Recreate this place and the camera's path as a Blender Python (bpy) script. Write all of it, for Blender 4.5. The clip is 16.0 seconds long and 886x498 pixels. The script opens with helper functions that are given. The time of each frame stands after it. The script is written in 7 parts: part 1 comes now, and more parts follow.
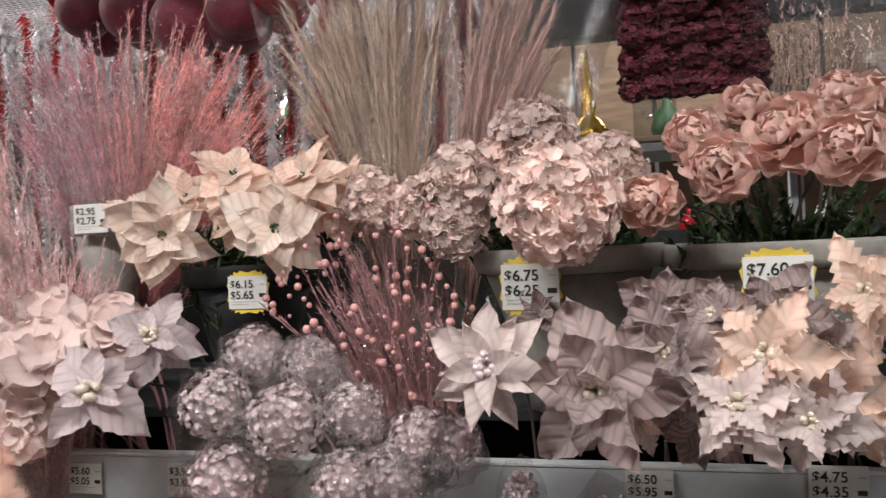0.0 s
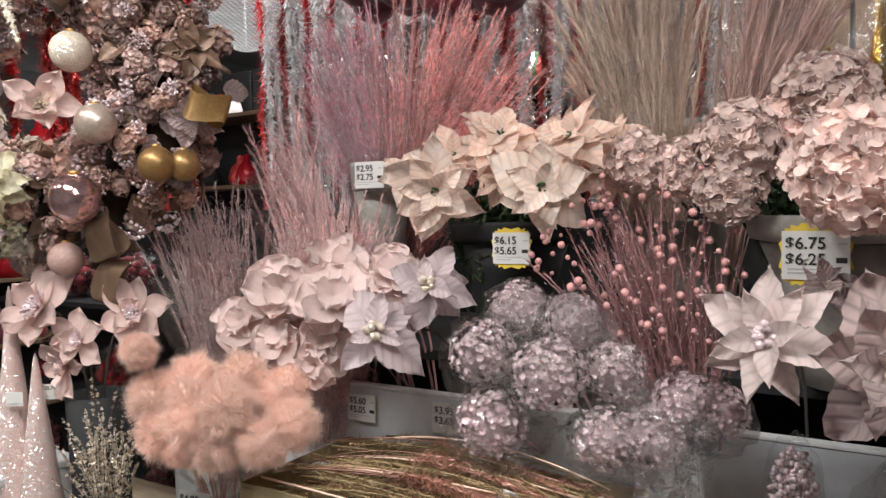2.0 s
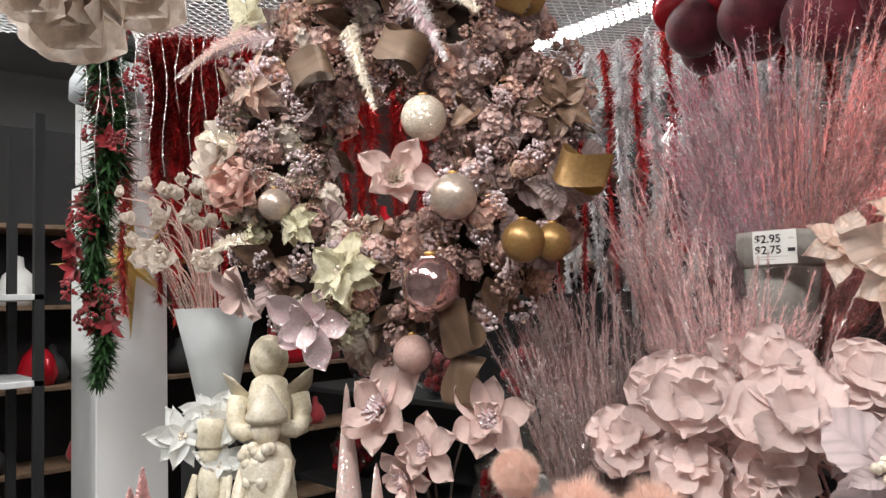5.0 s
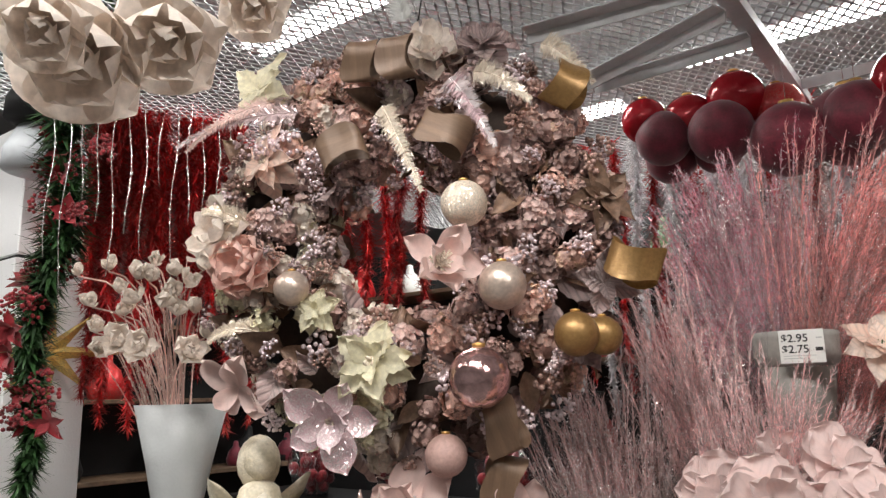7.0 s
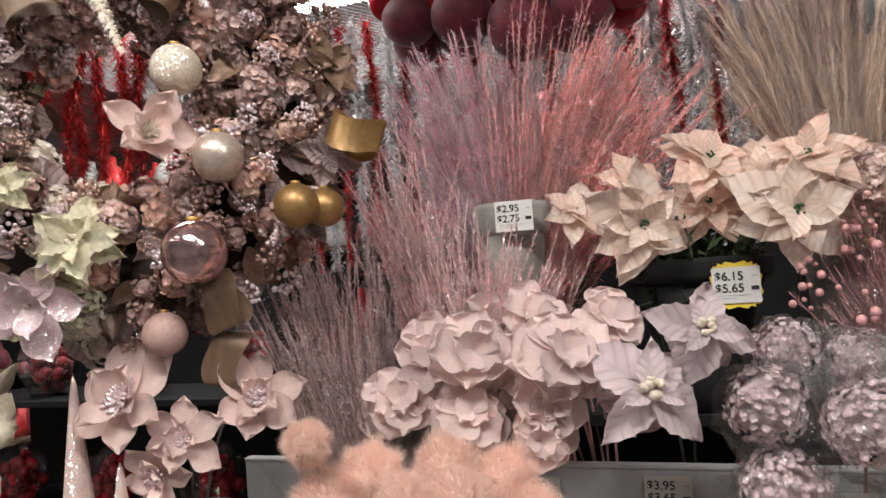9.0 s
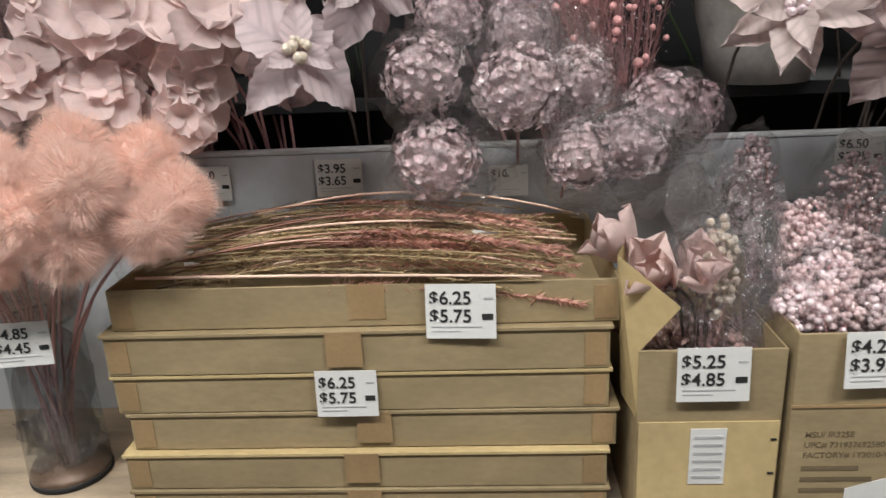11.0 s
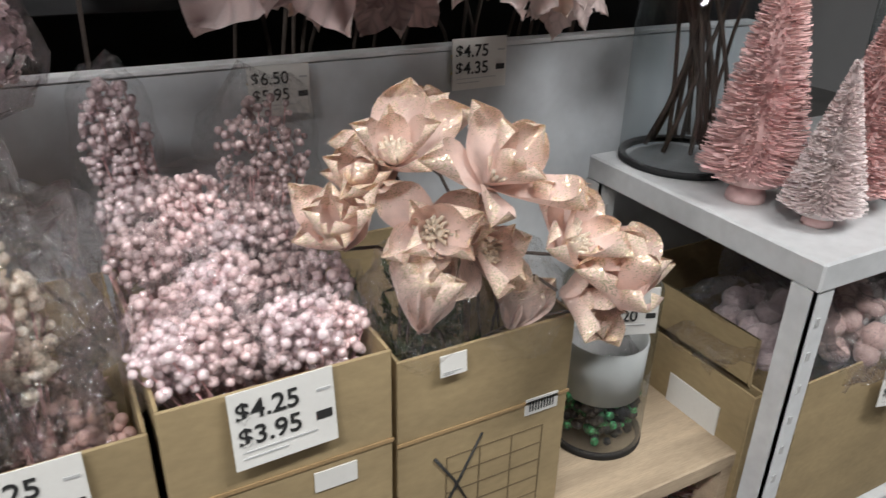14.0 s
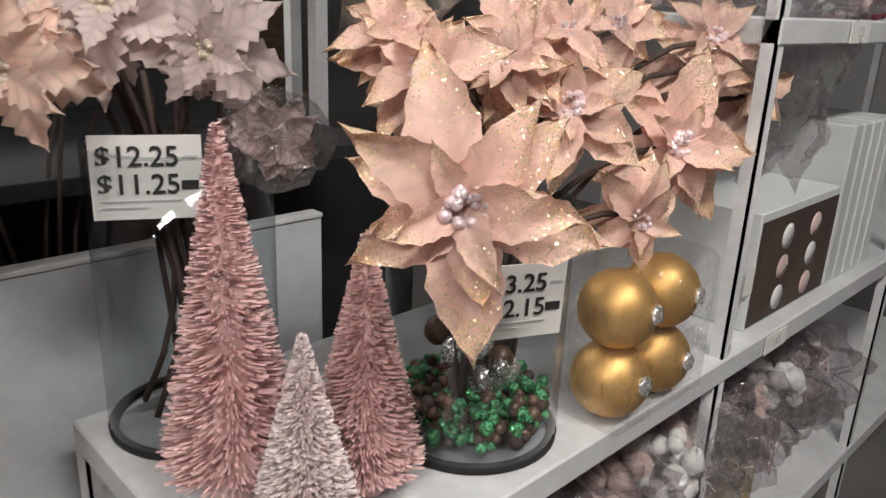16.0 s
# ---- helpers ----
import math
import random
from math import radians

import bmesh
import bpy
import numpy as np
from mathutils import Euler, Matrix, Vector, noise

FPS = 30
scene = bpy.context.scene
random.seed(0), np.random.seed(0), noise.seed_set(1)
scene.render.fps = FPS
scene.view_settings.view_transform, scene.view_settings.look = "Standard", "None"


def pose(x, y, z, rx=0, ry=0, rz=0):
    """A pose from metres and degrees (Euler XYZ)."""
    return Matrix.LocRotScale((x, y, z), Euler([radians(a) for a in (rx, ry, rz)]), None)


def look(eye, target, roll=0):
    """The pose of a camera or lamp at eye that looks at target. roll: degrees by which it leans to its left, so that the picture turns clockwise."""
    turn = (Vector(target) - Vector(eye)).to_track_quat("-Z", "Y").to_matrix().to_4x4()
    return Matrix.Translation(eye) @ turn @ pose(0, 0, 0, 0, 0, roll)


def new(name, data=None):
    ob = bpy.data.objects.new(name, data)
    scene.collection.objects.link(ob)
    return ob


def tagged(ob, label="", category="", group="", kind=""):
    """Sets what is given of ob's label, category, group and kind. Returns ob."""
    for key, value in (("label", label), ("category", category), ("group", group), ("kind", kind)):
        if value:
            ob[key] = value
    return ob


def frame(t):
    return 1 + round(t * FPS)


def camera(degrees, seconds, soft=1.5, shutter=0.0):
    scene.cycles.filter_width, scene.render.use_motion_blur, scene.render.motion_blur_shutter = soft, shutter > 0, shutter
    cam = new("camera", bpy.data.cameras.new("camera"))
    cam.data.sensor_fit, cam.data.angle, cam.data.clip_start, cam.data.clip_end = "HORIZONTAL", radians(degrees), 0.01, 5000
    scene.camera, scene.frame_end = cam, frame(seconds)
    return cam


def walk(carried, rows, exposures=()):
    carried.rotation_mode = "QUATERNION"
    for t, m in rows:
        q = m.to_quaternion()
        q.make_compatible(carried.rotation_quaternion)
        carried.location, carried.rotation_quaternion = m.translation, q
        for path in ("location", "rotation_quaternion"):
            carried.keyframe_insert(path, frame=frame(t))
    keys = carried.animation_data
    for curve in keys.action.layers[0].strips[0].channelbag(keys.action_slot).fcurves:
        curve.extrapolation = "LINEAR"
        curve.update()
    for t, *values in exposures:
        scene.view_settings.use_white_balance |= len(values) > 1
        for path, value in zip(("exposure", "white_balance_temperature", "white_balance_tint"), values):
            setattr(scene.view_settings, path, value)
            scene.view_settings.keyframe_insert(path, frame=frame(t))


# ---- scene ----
cam = camera(61.4, 16.0, soft=1.35, shutter=0.15)
PATH = [
    (0, (-0.007, 0.004, 1.525), (-0.495, 1.944, 1.517), -2.7),
    (0.5, (-0.03, -0.022, 1.525), (-0.728, 1.852, 1.505), -2.1),
    (1, (-0.037, -0.03, 1.527), (-0.867, 1.789, 1.464), -1.6),
    (1.5, (-0.049, -0.032, 1.526), (-0.976, 1.737, 1.428), -1.3),
    (2, (-0.065, -0.044, 1.529), (-1.107, 1.66, 1.43), -1.1),
    (2.5, (-0.095, -0.05, 1.533), (-1.277, 1.562, 1.46), -1.1),
    (3, (-0.136, -0.066, 1.54), (-1.426, 1.462, 1.499), -1.5),
    (3.5, (-0.206, -0.106, 1.551), (-1.552, 1.374, 1.528), -2.0),
    (4, (-0.274, -0.086, 1.556), (-1.692, 1.325, 1.54), -2.2),
    (4.5, (-0.409, -0.025, 1.553), (-1.883, 1.327, 1.584), -2.2),
    (5, (-0.56, 0.01, 1.546), (-2.035, 1.354, 1.678), -1.8),
    (5.2, (-0.62, 0.005, 1.55), (-2.08, 1.361, 1.725), -2.0),
    (7.3, (-0.876, -0.177, 1.538), (-2.006, 1.423, 1.939), -1.5),
    (7.5, (-0.86, -0.172, 1.542), (-1.969, 1.447, 1.927), -1.9),
    (8, (-0.831, -0.156, 1.545), (-1.841, 1.54, 1.87), -2.8),
    (8.2, (-0.818, -0.152, 1.535), (-1.766, 1.585, 1.828), -3.2),
    (10.3, (-0.714, -0.001, 1.409), (-1.046, 1.935, 1.03), -3.3),
    (10.5, (-0.698, 0.003, 1.389), (-0.974, 1.931, 0.934), -3.1),
    (11, (-0.646, 0.03, 1.358), (-0.764, 1.929, 0.741), -2.7),
    (11.5, (-0.562, 0.073, 1.356), (-0.523, 1.928, 0.608), -1.9),
    (12, (-0.468, 0.129, 1.356), (-0.275, 1.928, 0.504), -1.0),
    (12.5, (-0.394, 0.194, 1.341), (-0.042, 1.934, 0.419), 0.4),
    (13, (-0.353, 0.28, 1.327), (0.148, 1.986, 0.411), 1.2),
    (13.5, (-0.333, 0.37, 1.338), (0.345, 2.015, 0.424), 1.2),
    (14, (-0.268, 0.405, 1.327), (0.602, 1.98, 0.453), 1.4),
    (14.5, (-0.111, 0.388, 1.365), (0.937, 1.876, 0.536), 3.0),
    (15, (0.048, 0.353, 1.413), (1.188, 1.825, 0.68), 3.5),
    (15.5, (0.146, 0.376, 1.44), (1.38, 1.811, 0.792), 3.3),
    (16, (0.264, 0.449, 1.435), (1.597, 1.8, 0.804), 2.4),
]
walk(cam, [(t, look(eye, target, roll)) for t, eye, target, roll in PATH], exposures=[(0.0, 0.03, 6300, 8), (5.0, 0.0, 6350, 8), (7.5, -0.1, 6450, 9), (8.2, -0.1, 6450, 9), (10.5, -0.1, 6300, 8), (12.0, 0.02, 6150, 7), (14.0, 0.02, 6200, 8), (15.0, -0.05, 6450, 9), (16.0, -0.17, 6550, 10)])

# ---- light ----
world = bpy.data.worlds.new("world")
world.use_nodes = True
world.node_tree.nodes["Background"].inputs[0].default_value = (0.8, 0.9, 1.0, 1)
world.node_tree.nodes["Background"].inputs[1].default_value = 0.25
scene.world = world


def tube_lamp(x, y, z, length, power, turn=0.0):
    data = bpy.data.lights.new("ceiling_lamp", "AREA")
    data.shape, data.size, data.size_y, data.energy = "RECTANGLE", length, 0.3, power
    data.color = (1.0, 0.96, 0.92)
    new("ceiling_lamp", data).matrix_world = pose(x, y, z, 0, 0, turn)


# the last lamp is added, out of view, to brighten the white column
LAMPS = [(*(-2.740, 1.775, 3.020), 1.2, 38), (*(-2.900, 3.421, 3.020), 1.2, 26), (-1.2, -0.3, 3.02, 1.2, 58), (0.7, -0.25, 3.02, 1.2, 52), (0.6, 3.6, 3.02, 1.2, 30), (-1.3, 3.1, 3.02, 1.2, 45), (-3.1, -0.35, 3.02, 1.2, 40)]
for lamp in LAMPS:
    tube_lamp(*lamp)


# ---- materials ----
def mat(name, col, rough=0.6, metal=0.0, vary=0.25, scale=9.0, fine=160.0, bump=0.15, sheen=0.0, rnd=0.1, glitter=0.0, gcol=None, gscale=420.0, grain=(1, 1, 1), second=None, trans=0.0, veins=0.0, tip=0.0):
    m = bpy.data.materials.new(name)
    m.use_nodes = True
    nt = m.node_tree
    n, l = nt.nodes, nt.links
    b, out = n["Principled BSDF"], n["Material Output"]
    tc = n.new("ShaderNodeTexCoord")
    mp = n.new("ShaderNodeMapping")
    mp.inputs["Scale"].default_value = grain
    l.new(tc.outputs["Object"], mp.inputs["Vector"])
    big, small = n.new("ShaderNodeTexNoise"), n.new("ShaderNodeTexNoise")
    big.inputs["Scale"].default_value, small.inputs["Scale"].default_value = scale, fine
    big.inputs["Detail"].default_value, small.inputs["Detail"].default_value = 3, 2
    for node in (big, small):
        l.new(mp.outputs["Vector"], node.inputs["Vector"])
    ramp = n.new("ShaderNodeValToRGB")
    c = Vector(col)
    lo = Vector(second) if second else c * (1 - vary)
    hi = c * (1 + vary * 0.35)
    ramp.color_ramp.elements[0].position, ramp.color_ramp.elements[1].position = 0.3, 0.68
    ramp.color_ramp.elements[0].color = (*lo, 1)
    ramp.color_ramp.elements[1].color = (*[min(v, 0.95) for v in hi], 1)
    l.new(big.outputs["Fac"], ramp.inputs["Fac"])
    mul = n.new("ShaderNodeMapRange")
    mul.inputs["From Min"].default_value, mul.inputs["From Max"].default_value = 0.3, 0.7
    mul.inputs["To Min"].default_value, mul.inputs["To Max"].default_value = 1 - vary * 0.5, 1 + vary * 0.3
    l.new(small.outputs["Fac"], mul.inputs["Value"])
    info = n.new("ShaderNodeObjectInfo")
    rr = n.new("ShaderNodeMapRange")
    rr.inputs["To Min"].default_value, rr.inputs["To Max"].default_value = 1 - rnd, 1 + rnd
    l.new(info.outputs["Random"], rr.inputs["Value"])
    geo = n.new("ShaderNodeNewGeometry")
    ri = n.new("ShaderNodeMapRange")
    ri.inputs["To Min"].default_value, ri.inputs["To Max"].default_value = 1 - rnd, 1 + rnd
    l.new(geo.outputs["Random Per Island"], ri.inputs["Value"])
    m1, m2 = n.new("ShaderNodeMath"), n.new("ShaderNodeMath")
    m1.operation = m2.operation = "MULTIPLY"
    l.new(mul.outputs["Result"], m1.inputs[0]), l.new(rr.outputs["Result"], m1.inputs[1])
    l.new(m1.outputs[0], m2.inputs[0]), l.new(ri.outputs["Result"], m2.inputs[1])
    hsv = n.new("ShaderNodeHueSaturation")
    l.new(ramp.outputs["Color"], hsv.inputs["Color"]), l.new(m2.outputs[0], hsv.inputs["Value"])
    l.new(hsv.outputs["Color"], b.inputs["Base Color"])
    b.inputs["Roughness"].default_value, b.inputs["Metallic"].default_value = rough, metal
    b.inputs["Sheen Weight"].default_value = sheen
    bp = n.new("ShaderNodeBump")
    bp.inputs["Strength"].default_value, bp.inputs["Distance"].default_value = bump, 0.004
    l.new(small.outputs["Fac"], bp.inputs["Height"]), l.new(bp.outputs["Normal"], b.inputs["Normal"])
    last = b.outputs[0]
    xyz = n.new("ShaderNodeSeparateXYZ")
    l.new(tc.outputs["Object"], xyz.inputs[0])

    def calc(op, p, q=None, r=None):
        node = n.new("ShaderNodeMath")
        node.operation = op
        for k, val in enumerate((p, q, r)):
            if val is None:
                continue
            if isinstance(val, (int, float)):
                node.inputs[k].default_value = val
            else:
                l.new(val, node.inputs[k])
        return node.outputs[0]

    if veins:
        side = calc("ABSOLUTE", xyz.outputs["X"])
        wave = calc("POWER", calc("ABSOLUTE", calc("SINE", calc("MULTIPLY", calc("MULTIPLY_ADD", side, -0.9, xyz.outputs["Y"]), 17.0))), 6.0)
        mid = calc("POWER", calc("SUBTRACT", 1.0, calc("MINIMUM", calc("MULTIPLY", side, 9.0), 1.0)), 2.0)
        rib = calc("MAXIMUM", wave, mid)
        l.new(calc("MULTIPLY_ADD", rib, -veins, small.outputs["Fac"]), bp.inputs["Height"])
        bp.inputs["Distance"].default_value = 0.02
        l.new(calc("MULTIPLY", m2.outputs[0], calc("MULTIPLY_ADD", rib, -0.14 * veins, 1.0)), hsv.inputs["Value"])
    if trans:
        tl, mx = n.new("ShaderNodeBsdfTranslucent"), n.new("ShaderNodeMixShader")
        l.new(hsv.outputs["Color"], tl.inputs["Color"])
        mx.inputs[0].default_value = trans
        l.new(last, mx.inputs[1]), l.new(tl.outputs[0], mx.inputs[2])
        last = mx.outputs[0]
    if glitter:
        v = n.new("ShaderNodeTexVoronoi")
        v.inputs["Scale"].default_value = gscale
        l.new(tc.outputs["Object"], v.inputs["Vector"])
        sep = n.new("ShaderNodeSeparateColor")
        l.new(v.outputs["Color"], sep.inputs[0])
        patch = n.new("ShaderNodeTexNoise")
        patch.inputs["Scale"].default_value = gscale / 28
        l.new(tc.outputs["Object"], patch.inputs["Vector"])
        add = n.new("ShaderNodeMath")
        add.operation = "ADD"
        l.new(sep.outputs[0], add.inputs[0]), l.new(patch.outputs["Fac"], add.inputs[1])
        gt = n.new("ShaderNodeMath")
        gt.operation = "GREATER_THAN"
        gt.inputs[1].default_value = 1.5 - glitter
        l.new(calc("MULTIPLY_ADD", calc("SUBTRACT", xyz.outputs["Y"], 0.62), tip, add.outputs[0]), gt.inputs[0])
        sub, sc, av, nm = [n.new("ShaderNodeVectorMath") for _ in range(4)]
        sub.operation, sc.operation, av.operation, nm.operation = "SUBTRACT", "SCALE", "ADD", "NORMALIZE"
        sub.inputs[1].default_value = (0.5, 0.5, 0.5)
        sc.inputs["Scale"].default_value = 1.3
        l.new(v.outputs["Color"], sub.inputs[0]), l.new(sub.outputs[0], sc.inputs[0])
        l.new(geo.outputs["Normal"], av.inputs[0]), l.new(sc.outputs[0], av.inputs[1]), l.new(av.outputs[0], nm.inputs[0])
        g, mx = n.new("ShaderNodeBsdfGlossy"), n.new("ShaderNodeMixShader")
        g.inputs["Color"].default_value = (*(gcol or [min(1, v * 1.25 + 0.1) for v in col]), 1)
        g.inputs["Roughness"].default_value = 0.22
        l.new(nm.outputs[0], g.inputs["Normal"])
        df, half = n.new("ShaderNodeBsdfDiffuse"), n.new("ShaderNodeMixShader")
        df.inputs["Color"].default_value = g.inputs["Color"].default_value
        half.inputs[0].default_value = 0.55
        l.new(df.outputs[0], half.inputs[1]), l.new(g.outputs[0], half.inputs[2])
        l.new(gt.outputs[0], mx.inputs[0]), l.new(last, mx.inputs[1]), l.new(half.outputs[0], mx.inputs[2])
        last = mx.outputs[0]
    l.new(last, out.inputs["Surface"])
    return m


def film(name, tint=(1, 1, 1), gloss=0.1, rough=0.12, wrinkle=0.6, scale=45.0, ior=1.4):
    """Clear film or thin glass: see-through, with real gloss."""
    m = bpy.data.materials.new(name)
    m.use_nodes = True
    n, l = m.node_tree.nodes, m.node_tree.links
    n.remove(n["Principled BSDF"])
    t, g, mx, fr, ad = n.new("ShaderNodeBsdfTransparent"), n.new("ShaderNodeBsdfGlossy"), n.new("ShaderNodeMixShader"), n.new("ShaderNodeLayerWeight"), n.new("ShaderNodeMath")
    t.inputs[0].default_value = (*tint, 1)
    g.inputs["Roughness"].default_value = rough
    pw = n.new("ShaderNodeMath")
    pw.operation, pw.inputs[1].default_value = "POWER", 3.5
    ad.operation, ad.inputs[1].default_value, ad.inputs[2].default_value = "MULTIPLY_ADD", ior - 1, gloss
    l.new(fr.outputs["Facing"], pw.inputs[0]), l.new(pw.outputs[0], ad.inputs[0]), l.new(ad.outputs[0], mx.inputs[0])
    l.new(t.outputs[0], mx.inputs[1]), l.new(g.outputs[0], mx.inputs[2])
    if wrinkle:
        tc, no, bp = n.new("ShaderNodeTexCoord"), n.new("ShaderNodeTexNoise"), n.new("ShaderNodeBump")
        no.inputs["Scale"].default_value, no.inputs["Detail"].default_value, no.inputs["Distortion"].default_value = scale, 4, 1.5
        bp.inputs["Strength"].default_value, bp.inputs["Distance"].default_value = wrinkle, 0.02
        l.new(tc.outputs["Object"], no.inputs["Vector"]), l.new(no.outputs["Fac"], bp.inputs["Height"])
        l.new(bp.outputs["Normal"], g.inputs["Normal"]), l.new(bp.outputs["Normal"], fr.inputs["Normal"])
    l.new(mx.outputs[0], n["Material Output"].inputs["Surface"])
    return m


def glow(name, col, strength):
    m = bpy.data.materials.new(name)
    m.use_nodes = True
    b = m.node_tree.nodes["Principled BSDF"]
    b.inputs["Emission Color"].default_value, b.inputs["Emission Strength"].default_value = (*col, 1), strength
    return m


M = dict(
    carton=mat("cardboard", (0.33, 0.25, 0.135), 0.8, vary=0.17, scale=7, fine=60, grain=(1, 1, 2), bump=0.1, rnd=0.06),
    carton_light=mat("pale cardboard", (0.54, 0.41, 0.2), 0.8, vary=0.16, scale=7, fine=60, bump=0.1, rnd=0.05),
    tape=mat("brown tape", (0.33, 0.22, 0.11), 0.28, vary=0.15, bump=0.1),
    ply=mat("raw pine", (0.46, 0.36, 0.25), 0.7, vary=0.25, scale=4, fine=60, grain=(1, 9, 9)),
    sheet=mat("grey painted sheet metal", (0.6, 0.63, 0.66), 0.5, vary=0.12, scale=3, fine=40, bump=0.05),
    white_metal=mat("white enamelled metal", (0.62, 0.63, 0.64), 0.4, vary=0.14, scale=7, fine=50, bump=0.06),
    mesh=mat("galvanised mesh", (0.55, 0.56, 0.57), 0.45, 0.3, vary=0.15),
    column=mat("white painted board", (0.78, 0.78, 0.78), 0.6, vary=0.06, scale=2),
    wall=mat("grey shop wall", (0.3, 0.3, 0.3), 0.8, vary=0.08, scale=2),
    floor=mat("grey floor", (0.16, 0.155, 0.15), 0.6, vary=0.2, scale=3),
    # also colours the board that stands in for shade behind the pots
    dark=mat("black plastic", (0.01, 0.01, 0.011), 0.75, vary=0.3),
    card=mat("white card", (0.7, 0.69, 0.66), 0.6, vary=0.04, bump=0.02, rnd=0.02),
    yellow_card=mat("yellow card", (0.75, 0.55, 0.06), 0.6, vary=0.1),
    ink=mat("black ink", (0.02, 0.02, 0.02), 0.6, vary=0.1),
    ink_faint=mat("faded ink", (0.15, 0.11, 0.06), 0.8, vary=0.1),
    grey_ink=mat("grey print", (0.45, 0.45, 0.45), 0.7, vary=0.1),
    pot=mat("grey plaster pot", (0.32, 0.3, 0.275), 0.75, vary=0.2, scale=14, fine=90),
    white_plastic=mat("white plastic", (0.58, 0.6, 0.6), 0.4, vary=0.05),
    stem=mat("dark stem", (0.09, 0.07, 0.06), 0.7, vary=0.3),
    stem_green=mat("green stem", (0.045, 0.075, 0.025), 0.6, vary=0.3),
    stem_pink=mat("pink stem", (0.5, 0.28, 0.27), 0.6, vary=0.2),
    clear=film("clear film", gloss=0.07, rough=0.1, wrinkle=1.0, scale=38, ior=1.4),
    frost=film("cloudy film", tint=(0.86, 0.84, 0.85), gloss=0.13, rough=0.14, wrinkle=1.0),
    glass=film("clear glass", tint=(0.8, 0.83, 0.84), gloss=0.05, rough=0.03, wrinkle=0, ior=1.5),
    tube=glow("lit tube", (1.0, 0.98, 0.95), 14.0),
)


# ---- mesh helpers ----
def tmesh(name, verts, faces, material, smooth=True):
    me = bpy.data.meshes.new(name)
    me.from_pydata([tuple(v) for v in verts], [], [tuple(int(i) for i in f) for f in faces])
    if smooth:
        me.shade_smooth()
    me.materials.append(material)
    return me


def place(name, me, parent=None, m=None, label=""):
    ob = new(name, me)
    if parent:
        ob.parent = parent
    if m is not None:
        ob.matrix_basis = m
    if label:
        ob["label"] = label
    return ob


def part(name, bm, material, parent=None, label="", m=None, smooth=False):
    me = bpy.data.meshes.new(name)
    bm.to_mesh(me)
    bm.free()
    if smooth:
        me.shade_smooth()
    me.materials.append(material)
    return place(name, me, parent, m, label)


def thing(name, at, label, category, group="", kind=""):
    ob = new(name)
    ob.empty_display_size = 0.02
    ob.matrix_basis = at if isinstance(at, Matrix) else Matrix.Translation(at)
    return tagged(ob, label, category, group, kind)


def box_bm(x0, x1, y0, y1, z0, z1, bevel=0.0, bm=None):
    bm = bm or bmesh.new()
    g = bmesh.ops.create_cube(bm, size=1, matrix=Matrix.LocRotScale(((x0 + x1) / 2, (y0 + y1) / 2, (z0 + z1) / 2), None, (x1 - x0, y1 - y0, z1 - z0)))
    if bevel:
        edges = list({e for v in g["verts"] for e in v.link_edges})
        bmesh.ops.bevel(bm, geom=edges, offset=bevel, segments=1, affect="EDGES")
    return bm


def lathe(profile, seg=28, cap=True):
    """Verts and faces of a turned shape from (radius, height) pairs."""
    V, F = [], []
    for r, z in profile:
        for i in range(seg):
            a = 2 * math.pi * i / seg
            V.append((r * math.cos(a), r * math.sin(a), z))
    for k in range(len(profile) - 1):
        for i in range(seg):
            j = (i + 1) % seg
            F.append((k * seg + i, k * seg + j, (k + 1) * seg + j, (k + 1) * seg + i))
    if cap and profile[0][0] > 0:
        F.append(tuple(range(seg))[::-1])
    return V, F


def tube(points, r0, r1=None, seg=5):
    r1 = r0 if r1 is None else r1
    pts = [Vector(p) for p in points]
    V, F = [], []
    up = Vector((0.13, 0.27, 1)).normalized()
    for k, p in enumerate(pts):
        d = (pts[min(k + 1, len(pts) - 1)] - pts[max(k - 1, 0)]).normalized()
        a = d.cross(up)
        a = a.normalized() if a.length > 1e-4 else Vector((1, 0, 0))
        b = d.cross(a)
        r = r0 + (r1 - r0) * k / (len(pts) - 1)
        for i in range(seg):
            w = 2 * math.pi * i / seg
            V.append(p + a * (r * math.cos(w)) + b * (r * math.sin(w)))
    for k in range(len(pts) - 1):
        for i in range(seg):
            j = (i + 1) % seg
            F.append((k * seg + i, k * seg + j, (k + 1) * seg + j, (k + 1) * seg + i))
    F.append(tuple(range(seg))[::-1])
    F.append(tuple((len(pts) - 1) * seg + i for i in range(seg)))
    return V, F


def bez(a, b, c, n=7):
    a, b, c = Vector(a), Vector(b), Vector(c)
    return [a * (1 - t) ** 2 + b * (2 * t * (1 - t)) + c * t * t for t in [i / (n - 1) for i in range(n)]]


def joined(pieces):
    V, F, k = [], [], 0
    for v, f in pieces:
        V.extend(v)
        F.extend([tuple(i + k for i in q) for q in f])
        k += len(v)
    return V, F


def moved(vf, m):
    return [m @ Vector(v) for v in vf[0]], vf[1]


def ball(r, seg=16, rings=9, squash=1.0):
    prof = [(max(r * math.sin(math.pi * i / rings), 1e-5), -r * squash * math.cos(math.pi * i / rings)) for i in range(rings + 1)]
    return lathe(prof, seg)


def aim(pos, facing, spin=0.0):
    """A pose at pos whose z axis points along facing."""
    q = Vector(facing).normalized().to_track_quat("Z", "Y")
    return Matrix.Translation(pos) @ q.to_matrix().to_4x4() @ Matrix.Rotation(spin, 4, "Z")


